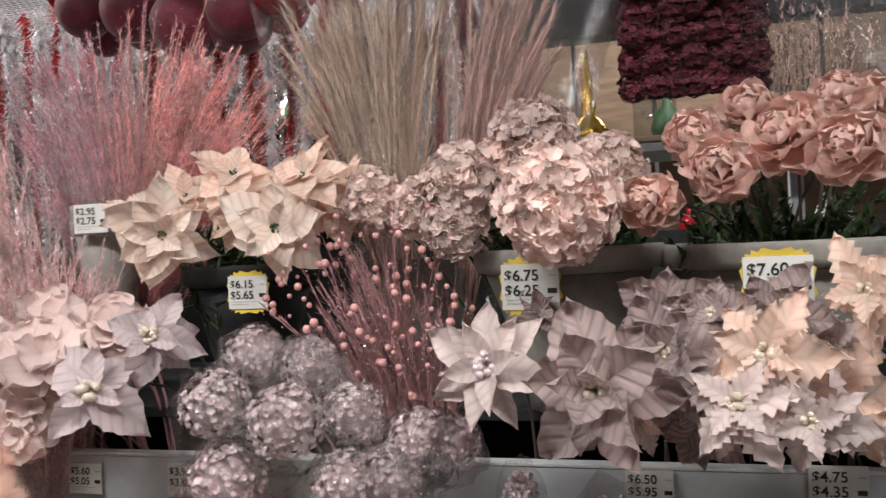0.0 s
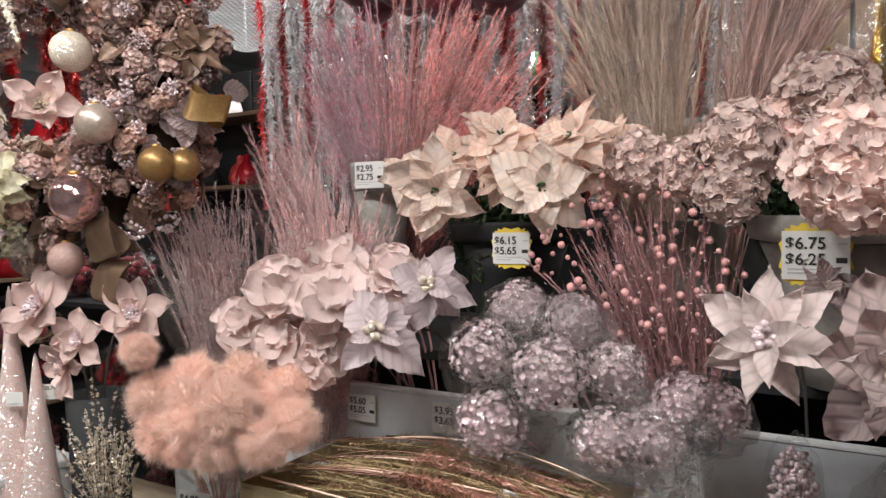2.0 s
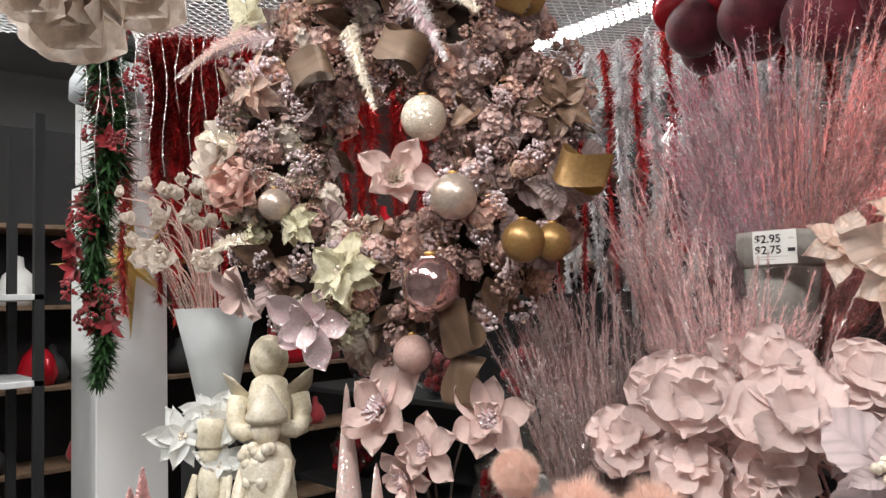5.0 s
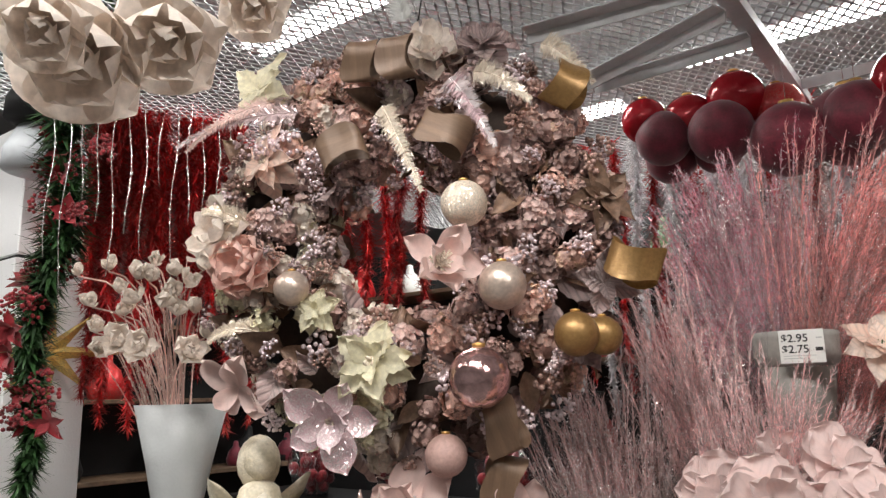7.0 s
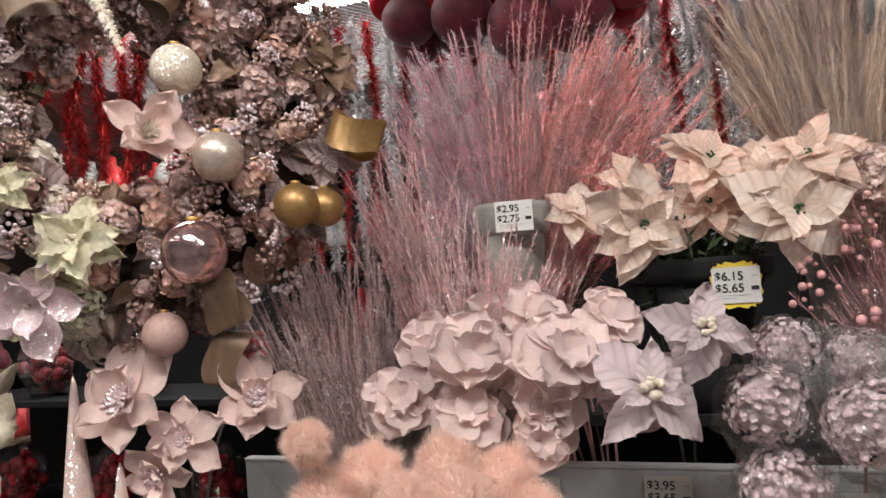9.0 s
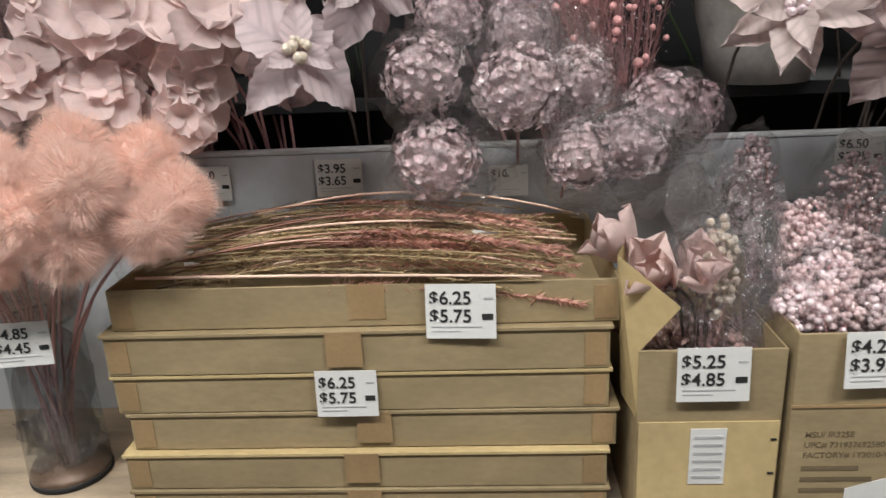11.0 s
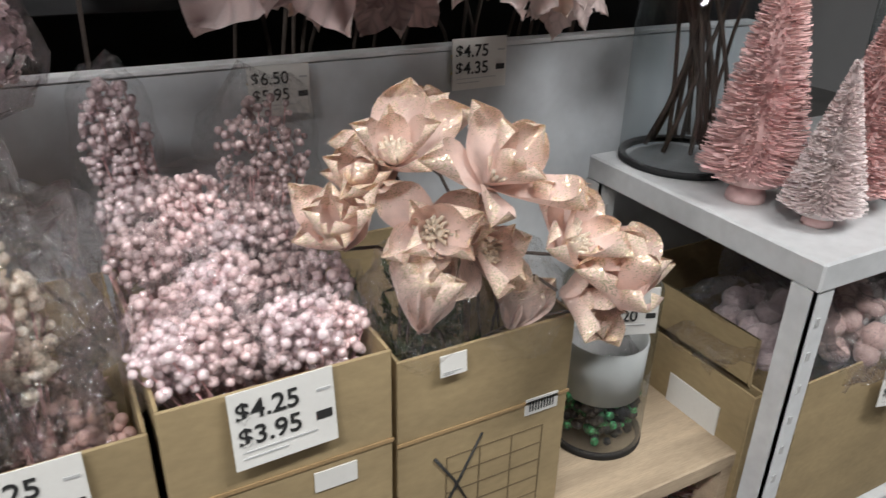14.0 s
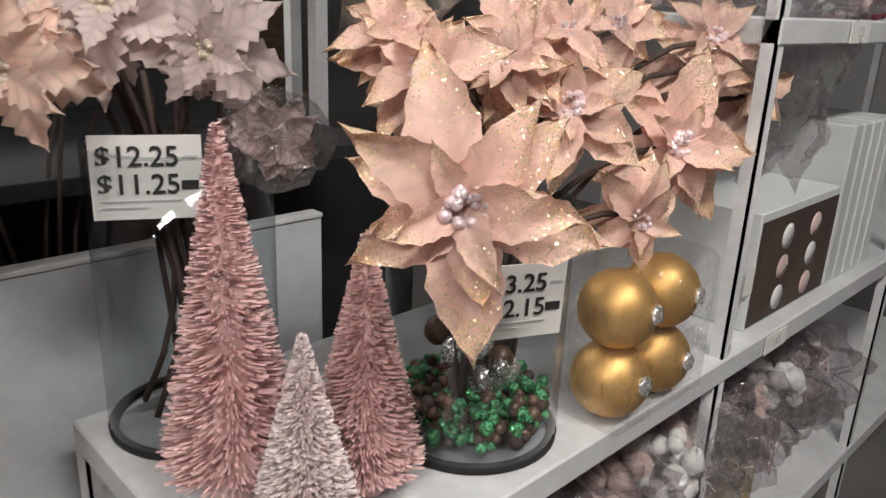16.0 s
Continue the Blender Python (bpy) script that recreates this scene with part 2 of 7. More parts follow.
# ---- flowers ----
def petal(L, Wd, shape="point", cup=0.15, curl=0.15, jag=0.0, ruffle=0.04, seed=0, nu=10, nv=8, crease=0.0):
    rng = random.Random(seed)
    V, F = [], []
    ph, p2, p3 = rng.random() * 9, rng.random() * 9, rng.uniform(0.5, 1.5)
    skew, wd = rng.uniform(-0.12, 0.12), rng.uniform(0.88, 1.12)
    for i in range(nu + 1):
        u = i / nu if jag else math.sin(math.pi / 2 * i / nu)
        if shape == "point":
            w = 0.16 * (1 - u) + 0.92 * math.sin(math.pi * u ** 0.85) ** 0.75 + 0.02 if u < 1 else 0.015
        elif shape == "round":
            w = 0.25 + 0.75 * math.sin(math.pi / 2 * min(1, u / 0.6)) if u < 0.6 else math.sqrt(max(0.0, 1 - ((u - 0.6) / 0.405) ** 2)) + 0.03
        else:
            w = 0.22 + 0.78 * math.sin(math.pi / 2 * min(1, u / 0.66)) if u < 0.66 else math.sqrt(max(0.0, 1 - ((u - 0.66) / 0.345) ** 2)) + 0.03
        for j in range(nv + 1):
            v = 2 * j / nv - 1
            e = abs(v) ** 3
            ww = w * wd * (1 + jag * (0.8 if i % 2 else -0.6) * e + ruffle * math.sin(7 * u + ph + v) * e)
            x = v * ww * Wd / 2 + skew * L * u * u
            y = u * L * (1 - 0.1 * v * v)
            z = cup * Wd * v * v * (0.4 + u) - curl * p3 * L * u ** 2.2 + ruffle * L * (0.5 * math.sin(4 * u + 2 * v + ph) + 0.7 * e * math.sin(10 * u + p2 + 2 * v)) * (0.2 + u) - crease * Wd * math.exp(-(3.2 * v) ** 2) * w
            V.append((x, y, z))
    for i in range(nu):
        for j in range(nv):
            a = i * (nv + 1) + j
            F.append((a, a + 1, a + nv + 2, a + nv + 1))
    return V, F


def petals(name, material, count=4, seed=0, **kw):
    return [tmesh(name, *petal(seed=seed + i, **kw), material) for i in range(count)]


def beads(r, n, spread, seed=0, up=0.5):
    rng = random.Random(seed)
    out = []
    for _ in range(n):
        d = Vector((rng.gauss(0, 1), rng.gauss(0, 1), abs(rng.gauss(0, 1)) * up)).normalized() * spread * rng.uniform(0.5, 1)
        out.append(moved(ball(r * rng.uniform(0.7, 1.2), 7, 5), Matrix.Translation(d)))
    return joined(out)


def flower(name, label, head, facing, size, layers, pet, centre, root, stem_mat, group, seed, category="artificial flower", stem_r=0.003, bend=0.4, petal_name="petal"):
    """One stem: an Empty at its foot; petals, centre and stem as parts. layers: (petals, lift in degrees, scale)."""
    rng = random.Random(seed)
    root, head = Vector(root), Vector(head)
    t = thing(name, root, label, category, group)
    hm = aim(head - root, facing, rng.uniform(0, 6.28))
    for k, (n, lift, s) in enumerate(layers):
        ph = rng.uniform(0, 6.28)
        for i in range(n):
            a = ph + 2 * math.pi * i / n + rng.uniform(-0.16, 0.16)
            sc = size * s * rng.uniform(0.78, 1.14)
            m = hm @ Matrix.Translation((0, 0, 0.004 * k)) @ Matrix.Rotation(a, 4, "Z") @ Matrix.Rotation(radians(lift + rng.uniform(-12, 12)), 4, "X") @ Matrix.Rotation(radians(rng.uniform(-13, 13)), 4, "Y") @ Matrix.Diagonal((sc, sc, sc, 1))
            place(petal_name, rng.choice(pet), t, m)
    if centre:
        place("centre", centre, t, hm @ Matrix.Translation((0, 0, 0.1 * size)) @ Matrix.Diagonal((size, size, size, 1)), "glittery bead centre")["kind"] = "stuff"
    f = Vector(facing).normalized()
    mid = Vector((0, -0.04, (head - root).z * 1.02 + 0.02)) - f * 0.05
    place("stem", tmesh("stem", *tube(bez((0, 0, 0), mid, head - root - f * 0.004, 8), stem_r), stem_mat), t)
    return t


def tufts(stalks, hair_len, per, width, start, rng, fan=0.6, droop=0.0):
    """Fine flat hairs set along stalks (lists of points); a numpy mesh of slim triangles."""
    V, F = [], []
    for pts in stalks:
        n = len(pts) - 1
        for _ in range(per):
            u = start + (1 - start) * rng.random()
            k = min(int(u * n), n - 1)
            p = pts[k].lerp(pts[k + 1], u * n - k)
            d = (pts[k + 1] - pts[k]).normalized()
            s = Vector((rng.gauss(0, 1), rng.gauss(0, 1), rng.gauss(0, 1)))
            q = (d + s * fan * 0.5).normalized()
            ln = hair_len * rng.uniform(0.5, 1.2) * (1.15 - 0.6 * u)
            side = q.cross(s)
            side = (side.normalized() if side.length > 1e-5 else Vector((1, 0, 0))) * width
            i = len(V)
            V += [p - side, p + side, p + q * ln + Vector((0, 0, -droop * ln))]
            F.append((i, i + 1, i + 2))
    return V, F


def grass(name, label, root, tops, n, mats, group, seed, hair=0.03, per=60, hw=0.0006, start=0.45, fan=0.6, r=0.0012, jitter=0.06, bow=0.3, category="dried grass", droop=0.0, foot=0.02, flecks=0):
    """A bunch: slim stems from a foot to points spread between the given tops."""
    rng = random.Random(seed)
    root = Vector(root)
    t = thing(name, root, label, category, group)
    stalks = []
    for i in range(n):
        w = [rng.random() ** 1.5 for _ in tops]
        s = sum(w)
        top = sum((Vector(p) * (a / s) for p, a in zip(tops, w)), Vector())
        if rng.random() < 0.65:
            a, b = rng.sample(list(tops), 2)
            top = Vector(a).lerp(Vector(b), rng.random())
        top = top + Vector([rng.gauss(0, jitter) for _ in range(3)]) - root
        f = Vector((rng.uniform(-foot, foot), rng.uniform(-foot, foot), 0))
        top = f + (top - f) * rng.uniform(0.72, 1.05)
        mid = Vector((top.x * bow, top.y * bow, top.z * 0.6)) + f
        stalks.append(bez(f, mid, top, 9))
    place("stem", tmesh("stem", *joined([tube(s, r, r * 0.5, 3) for s in stalks]), mats[0]), t)["kind"] = "stuff"
    place("plume", tmesh("plume", *tufts(stalks, hair, per, hw, start, rng, fan, droop), mats[1], False), t)["kind"] = "stuff"
    if flecks:
        V, F = [], []
        for s in stalks:
            for _ in range(flecks):
                u = start + (1 - start) * rng.random() ** 0.6
                k = min(int(u * 8), 7)
                p = s[k].lerp(s[k + 1], u * 8 - k) + Vector([rng.gauss(0, hair * 0.22) for _ in range(3)])
                a, b = Vector([rng.gauss(0, 1) for _ in range(3)]).normalized(), Vector([rng.gauss(0, 1) for _ in range(3)]).normalized()
                w, i = rng.uniform(0.001, 0.0022), len(V)
                V += [p - a * w, p + b * w, p + a * w, p - b * w]
                F.append((i, i + 1, i + 2, i + 3))
        place("glitter_fleck", tmesh("glitter_fleck", V, F, M["fleck"], False), t, None, "loose glitter flecks")["kind"] = "stuff"
    return t


def wrap(parent, root, tops_c, rad, height, seed, material, base=0.03, seg=26, rings=9, wob=0.25):
    """A crumpled cone of clear film round a bunch."""
    rng = random.Random(seed)
    V, F = [], []
    ax = Vector(tops_c) - Vector(root)
    q = aim((0, 0, 0), ax)
    for k in range(rings + 1):
        u = k / rings
        for i in range(seg):
            a = 2 * math.pi * i / seg
            rr = (base + (rad - base) * u ** 0.8) * (1 + wob * (noise.noise((3 * math.cos(a) + seed, 3 * math.sin(a), 4 * u))) + 0.1 * wob * (i % 2) * 2)
            V.append(q @ Vector((rr * math.cos(a), rr * math.sin(a), u * height * (1 + (0.08 * rng.uniform(-1, 1) if k == rings else 0)))))
    for k in range(rings):
        for i in range(seg):
            j = (i + 1) % seg
            F.append((k * seg + i, k * seg + j, (k + 1) * seg + j, (k + 1) * seg + i))
    ob = place("wrapper", tmesh("wrapper", V, F, material), parent, None, "crumpled clear film wrapper")
    ob.visible_shadow = False
    return ob


def film_bag(parent, at, radii, seed, material, wob=0.35, name="wrapper", sub=3):
    """A crumpled bag of clear film, shaped like a stretched ball."""
    bm = bmesh.new()
    bmesh.ops.create_icosphere(bm, subdivisions=sub, radius=1)
    for v in bm.verts:
        k = 1 + wob * noise.noise(v.co * 2.2 + Vector((seed, 0, 0))) + 0.4 * wob * noise.noise(v.co * 7 + Vector((0, seed, 0)))
        v.co = Vector((v.co.x * radii[0], v.co.y * radii[1], v.co.z * radii[2])) * k
    ob = part(name, bm, material, parent, "crumpled clear film", Matrix.Translation(at))
    ob.visible_shadow = False
    return ob


# ---- writing ----
glyphs = {}


def text_mesh(body, size, material):
    key = (body, size, material.name)
    if key not in glyphs:
        cu = bpy.data.curves.new("text", "FONT")
        cu.body, cu.size, cu.extrude, cu.offset = body, size, 0.0002, size * 0.012
        cu.align_y = "CENTER"
        tmp = bpy.data.objects.new("text", cu)
        scene.collection.objects.link(tmp)
        dg = bpy.context.evaluated_depsgraph_get()
        me = bpy.data.meshes.new_from_object(tmp.evaluated_get(dg))
        bpy.data.objects.remove(tmp)
        me.materials.clear()
        me.materials.append(material)
        glyphs[key] = me
    return glyphs[key]


def price_tag(at, w, lines, yaw=0.0, pitch=0.0, roll=0.0, back="", h=None, label=""):
    """A card with its face towards -y before the turns; at: its middle."""
    h = h or w * 0.8
    fancy = {"yellow": "yellow holder", "orange": "worn yellow holder", "": "black print"}[back]
    t = thing("price_tag", pose(*at, 0, 0, 0) @ pose(0, 0, 0, pitch, roll, yaw), label or ("white price card, " + fancy + (", reading " + " and ".join(lines) if lines else ", blank")), "price tag", "price tags")
    part("card", box_bm(-w / 2, w / 2, 0, 0.0016, -h / 2, h / 2), M["card"], t)
    if back:
        n = 40
        ring = []
        for i in range(n):
            a = 2 * math.pi * i / n
            k = (1.0 if i % 2 else 0.9) * (0.67 if back == "yellow" else 0.61)
            ex = 2.6
            c, s = math.cos(a), math.sin(a)
            ring.append((math.copysign(abs(c) ** (2 / ex * 0.7), c) * w * k * 0.83, math.copysign(abs(s) ** (2 / ex * 0.7), s) * h * k * (1.0 if back == "yellow" else 0.8)))
        V = [(x, 0.003, z) for x, z in ring] + [(x, 0.0045, z) for x, z in ring]
        F = [tuple(range(n)), tuple(range(2 * n - 1, n - 1, -1))] + [(i, i + n, (i + 1) % n + n, (i + 1) % n) for i in range(n)]
        place("holder", tmesh("holder", V, F, M["yellow_card"], False), t, None, "yellow star-edged holder")
    for k, line in enumerate(lines):
        z = h * (0.24 - 0.33 * k)
        place("price", text_mesh(line, w * 0.27, M["ink"]), t, Matrix.Translation((-w * 0.45, -0.0012, z)) @ Matrix.Rotation(math.pi / 2, 4, "X"))
        wide = w * (0.13 if k == 0 else 0.16)
        part("small_print", box_bm(w * 0.46 - wide, w * 0.46, -0.001, -0.0002, z - h * (0.015 if k == 0 else 0.06), z + h * (0.02 if k == 0 else 0.05)), M["ink"] if k else M["grey_ink"], t)
    for k in range(2):
        z = h * (-0.29 - 0.08 * k)
        part("small_print", box_bm(-w * 0.42, w * (0.3 - 0.3 * k), -0.001, -0.0002, z, z + h * 0.02), M["grey_ink"], t)
    return t

# ---- structure ----
def slab(name, x0, x1, y0, y1, z0, z1, material, label="", bevel=0.0, category=""):
    return tagged(part(name, box_bm(x0, x1, y0, y1, z0, z1, bevel), material), label, category, "", "structure")


slab("floor", -6, 5, -3, 6, -0.1, 0, M["floor"], "smooth grey shop floor")
slab("ceiling", -6, 5, -3, 6, 3.12, 3.22, M["wall"], "white shop ceiling")
slab("wall_north", -6, 5, 6, 6.15, 0, 3.12, M["wall"], "plain white shop wall")
slab("wall_south", -6, 5, -3.15, -3, 0, 3.12, M["wall"], "plain white shop wall")
slab("wall_west", -6.15, -6, -3.15, 6.15, 0, 3.12, M["wall"], "plain white shop wall")
slab("wall_east", 5, 5.15, -3.15, 6.15, 0, 3.12, M["wall"], "plain white shop wall")

# the last fitting is unseen, added along with its lamp
for lx, ly, lz, length, power in LAMPS:
    t = thing("ceiling_light", (lx, ly, 3.12), "white fluorescent strip light under the ceiling", "light", "ceiling lights")
    part("housing", box_bm(-length / 2, length / 2, -0.09, 0.09, -0.06, 0, 0.005), M["white_metal"], t)
    for dy in (-0.045, 0.045):
        v, f = tube([(-length / 2 + 0.02, dy, -0.075), (length / 2 - 0.02, dy, -0.075)], 0.013, seg=8)
        place("tube", tmesh("tube", v, f, M["tube"]), t, None, "lit fluorescent tube")

# lower wooden shelf with its bottom tier
t = thing("wooden_shelf", (-1.0, 1.2, 0), "raw pine board shelf carrying cartons", "shelf")
part("shelf_board", box_bm(-1.75, 1.56, -0.262, 0.42, 0.572, 0.6, 0.002), M["ply"], t)
part("shelf_board", box_bm(-1.75, 1.56, -0.2, 0.42, 0.22, 0.245, 0.002), M["ply"], t)
for x in (-1.75, -0.1, 1.5):
    part("upright", box_bm(x, x + 0.06, -0.26, -0.22, 0, 0.572), M["ply"], t)
    part("upright", box_bm(x, x + 0.06, 0.34, 0.38, 0, 0.572), M["ply"], t)

# grey sheet front and the tier behind it
t = thing("display_trough", (-0.6, 1.5, 0.6), "grey sheet metal trough front of the flower display", "display stand")
part("front_panel", box_bm(-1.25, 1.5, -0.14, -0.128, 0.0, 0.515, 0.002), M["sheet"], t)
part("top_lip", box_bm(-1.25, 1.5, -0.143, -0.115, 0.5155, 0.522, 0.001), M["white_metal"], t)
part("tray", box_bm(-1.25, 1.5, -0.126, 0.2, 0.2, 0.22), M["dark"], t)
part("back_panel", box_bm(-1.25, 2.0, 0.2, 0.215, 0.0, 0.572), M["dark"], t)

t = thing("upper_shelf", (-0.5, 1.75, 1.2), "dark wooden upper shelf of the flower display", "shelf")
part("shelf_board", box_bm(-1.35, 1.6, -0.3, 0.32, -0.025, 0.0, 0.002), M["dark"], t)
# added near-black board: stands in for the shade behind the pots
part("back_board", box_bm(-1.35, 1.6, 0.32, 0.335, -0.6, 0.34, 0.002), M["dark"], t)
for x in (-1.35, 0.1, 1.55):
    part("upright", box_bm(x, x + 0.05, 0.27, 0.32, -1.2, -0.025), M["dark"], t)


def vessel(name, at, profile, material, label, category, group="", seg=32):
    return tagged(place(name, tmesh(name, *lathe(profile, seg), material), None, Matrix.Translation(at)), label, category, group)


def pot(x, y, z, r, h, material, label):
    t = thing("flower_pot", (x, y, z), label, "flower pot", "flower pots")
    place("body", tmesh("body", *lathe([(r * 0.5, 0), (r * 0.56, h * 0.25), (r * 0.72, h * 0.6), (r * 0.88, h * 0.84), (r * 0.82, h * 0.84), (r * 0.5, h * 0.5)], 32), material), t)
    place("rim", tmesh("rim", *lathe([(r * 0.84, h * 0.842), (r * 0.97, h * 0.86), (r, h * 0.9), (r * 1.01, h * 0.97), (r, h), (r - 0.014, h), (r - 0.02, h * 0.9)], 32, False), material), t)
    place("soil", tmesh("soil", *lathe([(0.001, h * 0.8), (r * 0.8, h * 0.8), (r * 0.8, h * 0.78)], 24), M["dark"]), t, None, "dark floral foam")
    return t


POT_A, POT_B = (-0.130, 1.500, 1.512), (0.255, 1.520, 1.507)
pot(POT_A[0], 1.5, 1.2, 0.185, POT_A[2] - 1.2, M["pot"], "wide grey plaster pot of pink hydrangeas")
pot(POT_B[0], 1.52, 1.2, 0.215, POT_B[2] - 1.2, M["pot"], "wide grey plaster pot of peach peonies")
POT_C = (-1.257, 1.530, 1.660)
pot(POT_C[0] + 0.03, 1.56, 1.2, 0.085, POT_C[2] - 1.2, M["pot"], "slim pale grey pot on the upper shelf")
POT_D = (-0.827, 1.500, 1.475)
pot(POT_D[0] - 0.01, 1.53, 1.2, 0.15, POT_D[2] - 1.17, M["dark"], "dark olive pot of cream poinsettias")

# white enamelled metal rack
RZ, UZ = 0.94, (1.518, 0.870, 1.414)[2]
t = thing("metal_rack", (0.5, 0.87, 0), "white enamelled metal rack with level shelves", "rack")
part("shelf_board", box_bm(0, 2.6, 0, 0.44, RZ - 0.04, RZ, 0.003), M["white_metal"], t)
part("shelf_board", box_bm(0, 2.6, 0, 0.44, 0.4, 0.44, 0.003), M["white_metal"], t)
part("shelf_board", box_bm(0.78, 2.6, 0.0, 0.44, UZ - 0.018, UZ + 0.018, 0.003), M["white_metal"], t)
for x, top in ((0.0, RZ - 0.04), (0.78, UZ + 0.3), (1.6, UZ + 0.3), (2.57, UZ + 0.3)):
    for y in (0.003, 0.405):
        wp = 0.035 if x == 0.0 else 0.022
        bm = box_bm(x, x + wp, y, y + 0.004, 0, top)
        box_bm(x, x + 0.004, y, y + wp, 0, top, bm=bm)
        part("post", bm, M["white_metal"], t)
        for z in np.arange(0.5, min(top, 1.0), 0.05):
            part("post_slot", box_bm(x + 0.014, x + 0.02, y - 0.0015, y + 0.0005, z, z + 0.012), M["grey_ink"], t)

# expanded-metal deck overhead, on white angle beams
def deck(x0, x1, y0, y1, z, step=0.03):
    V, F = [], []
    for s in (1, -1):
        k = x0 - (y1 - y0) * 0.55 if s > 0 else x0
        while k < (x1 if s > 0 else x1 + (y1 - y0) * 0.55):
            pts = []
            for yy in (y0, y1):
                pts.append((k + s * (yy - y0) * 0.55, yy))
            (ax, ay), (bx, by) = pts
            lo, hi = max(x0, min(ax, bx)), min(x1, max(ax, bx))
            if hi - lo > 0.01:
                ya, yb = ay + (lo - ax) / (bx - ax) * (by - ay), ay + (hi - ax) / (bx - ax) * (by - ay)
                w, i = 0.0028, len(V)
                for zz in (z, z + 0.003):
                    V += [(lo - w, ya, zz), (lo + w, ya, zz), (hi + w, yb, zz), (hi - w, yb, zz)]
                F += [(i, i + 1, i + 2, i + 3), (i + 7, i + 6, i + 5, i + 4), (i, i + 4, i + 5, i + 1), (i + 2, i + 6, i + 7, i + 3), (i + 1, i + 5, i + 6, i + 2), (i + 3, i + 7, i + 4, i)]
            k += step
    return V, F


t = thing("mesh_deck", (-1.3, 1.6, 2.5), "white steel frame with expanded-metal mesh overhead", "mesh deck")
mk = Matrix.Translation((1.3, -1.6, -2.5))
for x0, x1, y0, y1 in ((-3.4, -1.33, 0.45, 3.2), (-1.27, 1.6, 1.2, 2.3)):
    place("mesh_panel", tmesh("mesh_panel", *deck(x0, x1, y0, y1, 2.5), M["mesh"], False), t, mk)["kind"] = "stuff"


def beam(parent, a, b, w=0.045, h=0.03, name="beam"):
    a, b = Vector(a), Vector(b)
    d = b - a
    m = mk @ Matrix.Translation(a) @ d.to_track_quat("X", "Z").to_matrix().to_4x4()
    bm = box_bm(0, d.length, -w / 2, w / 2, 0, 0.004)
    box_bm(0, d.length, -w / 2, -w / 2 + 0.004, -h, 0, bm=bm)
    return part(name, bm, M["white_metal"], parent, "", m)


beam(t, (-1.3, 0.95, 2.495), (-1.3, 3.2, 2.495), 0.06)
beam(t, (-1.27, 2.3, 2.495), (1.6, 2.3, 2.495))
beam(t, (-1.33, 1.64, 2.487), (-1.84, 1.83, 2.487), 0.05)
beam(t, (-1.36, 1.5, 2.492), (-1.78, 1.44, 2.492), 0.05)
beam(t, (-1.31, 1.83, 2.483), (-1.78, 1.85, 2.483), 0.035)
for x, y in ((1.55, 2.3),):
    bm = box_bm(x - 0.02, x + 0.02, y - 0.02, y + 0.02, 0, 2.49)
    part("post", bm, M["white_metal"], t, "", mk)
for x, y in ((-1.3, 1.0), (1.5, 1.25), (-3.3, 1.0), (-3.3, 3.1)):
    part("hanger_rod", box_bm(x - 0.006, x + 0.006, y - 0.006, y + 0.006, 2.5, 3.12), M["white_metal"], t, "", mk)

# white column with its collar
PANEL_A, PANEL_B = (-3.282, 1.109, 2.164), (-3.300, 0.924, 2.145)
t = thing("white_column", (PANEL_A[0] - 0.1, PANEL_A[1] - 0.12, 0), "plain white boxed column beside the rack", "column", "", "structure")
part("shaft", box_bm(-0.18, 0.1, -0.13, 0.12, 0, 2.0, 0.004), M["column"], t)
part("head", box_bm(-0.17, 0.09, -0.12, 0.11, 2.012, 2.45, 0.004), M["column"], t)
part("seam", box_bm(-0.165, 0.085, -0.115, 0.105, 2.0, 2.012), M["dark"], t)

# ---- cartons ----
def carton(x0, x1, y0, y1, z0, z1, label, material=None, lid=False, seam=None, flaps=()):
    c = material or M["carton"]
    t = thing("carton", ((x0 + x1) / 2, y0, z0), label, "cardboard box", "cardboard boxes")
    o = Matrix.Translation((-(x0 + x1) / 2, -y0, -z0))
    w = 0.004
    part("front", box_bm(x0, x1, y0, y0 + w, z0, z1, 0.001), c, t, "", o)
    part("back", box_bm(x0, x1, y1 - w, y1, z0, z1, 0.001), c, t, "", o)
    part("side", box_bm(x0 + 0.0005, x0 + w, y0 + w, y1 - w, z0, z1), c, t, "", o)
    part("side", box_bm(x1 - w, x1 - 0.0005, y0 + w, y1 - w, z0, z1), c, t, "", o)
    part("bottom", box_bm(x0 + w, x1 - w, y0 + w, y1 - w, z0, z0 + w), c, t, "", o)
    if lid:
        part("lid", box_bm(x0 - 0.003, x1 + 0.003, y0 - 0.004, y1 + 0.003, z1 - 0.018, z1 + 0.003, 0.002), c, t, "", o)
    return t, o


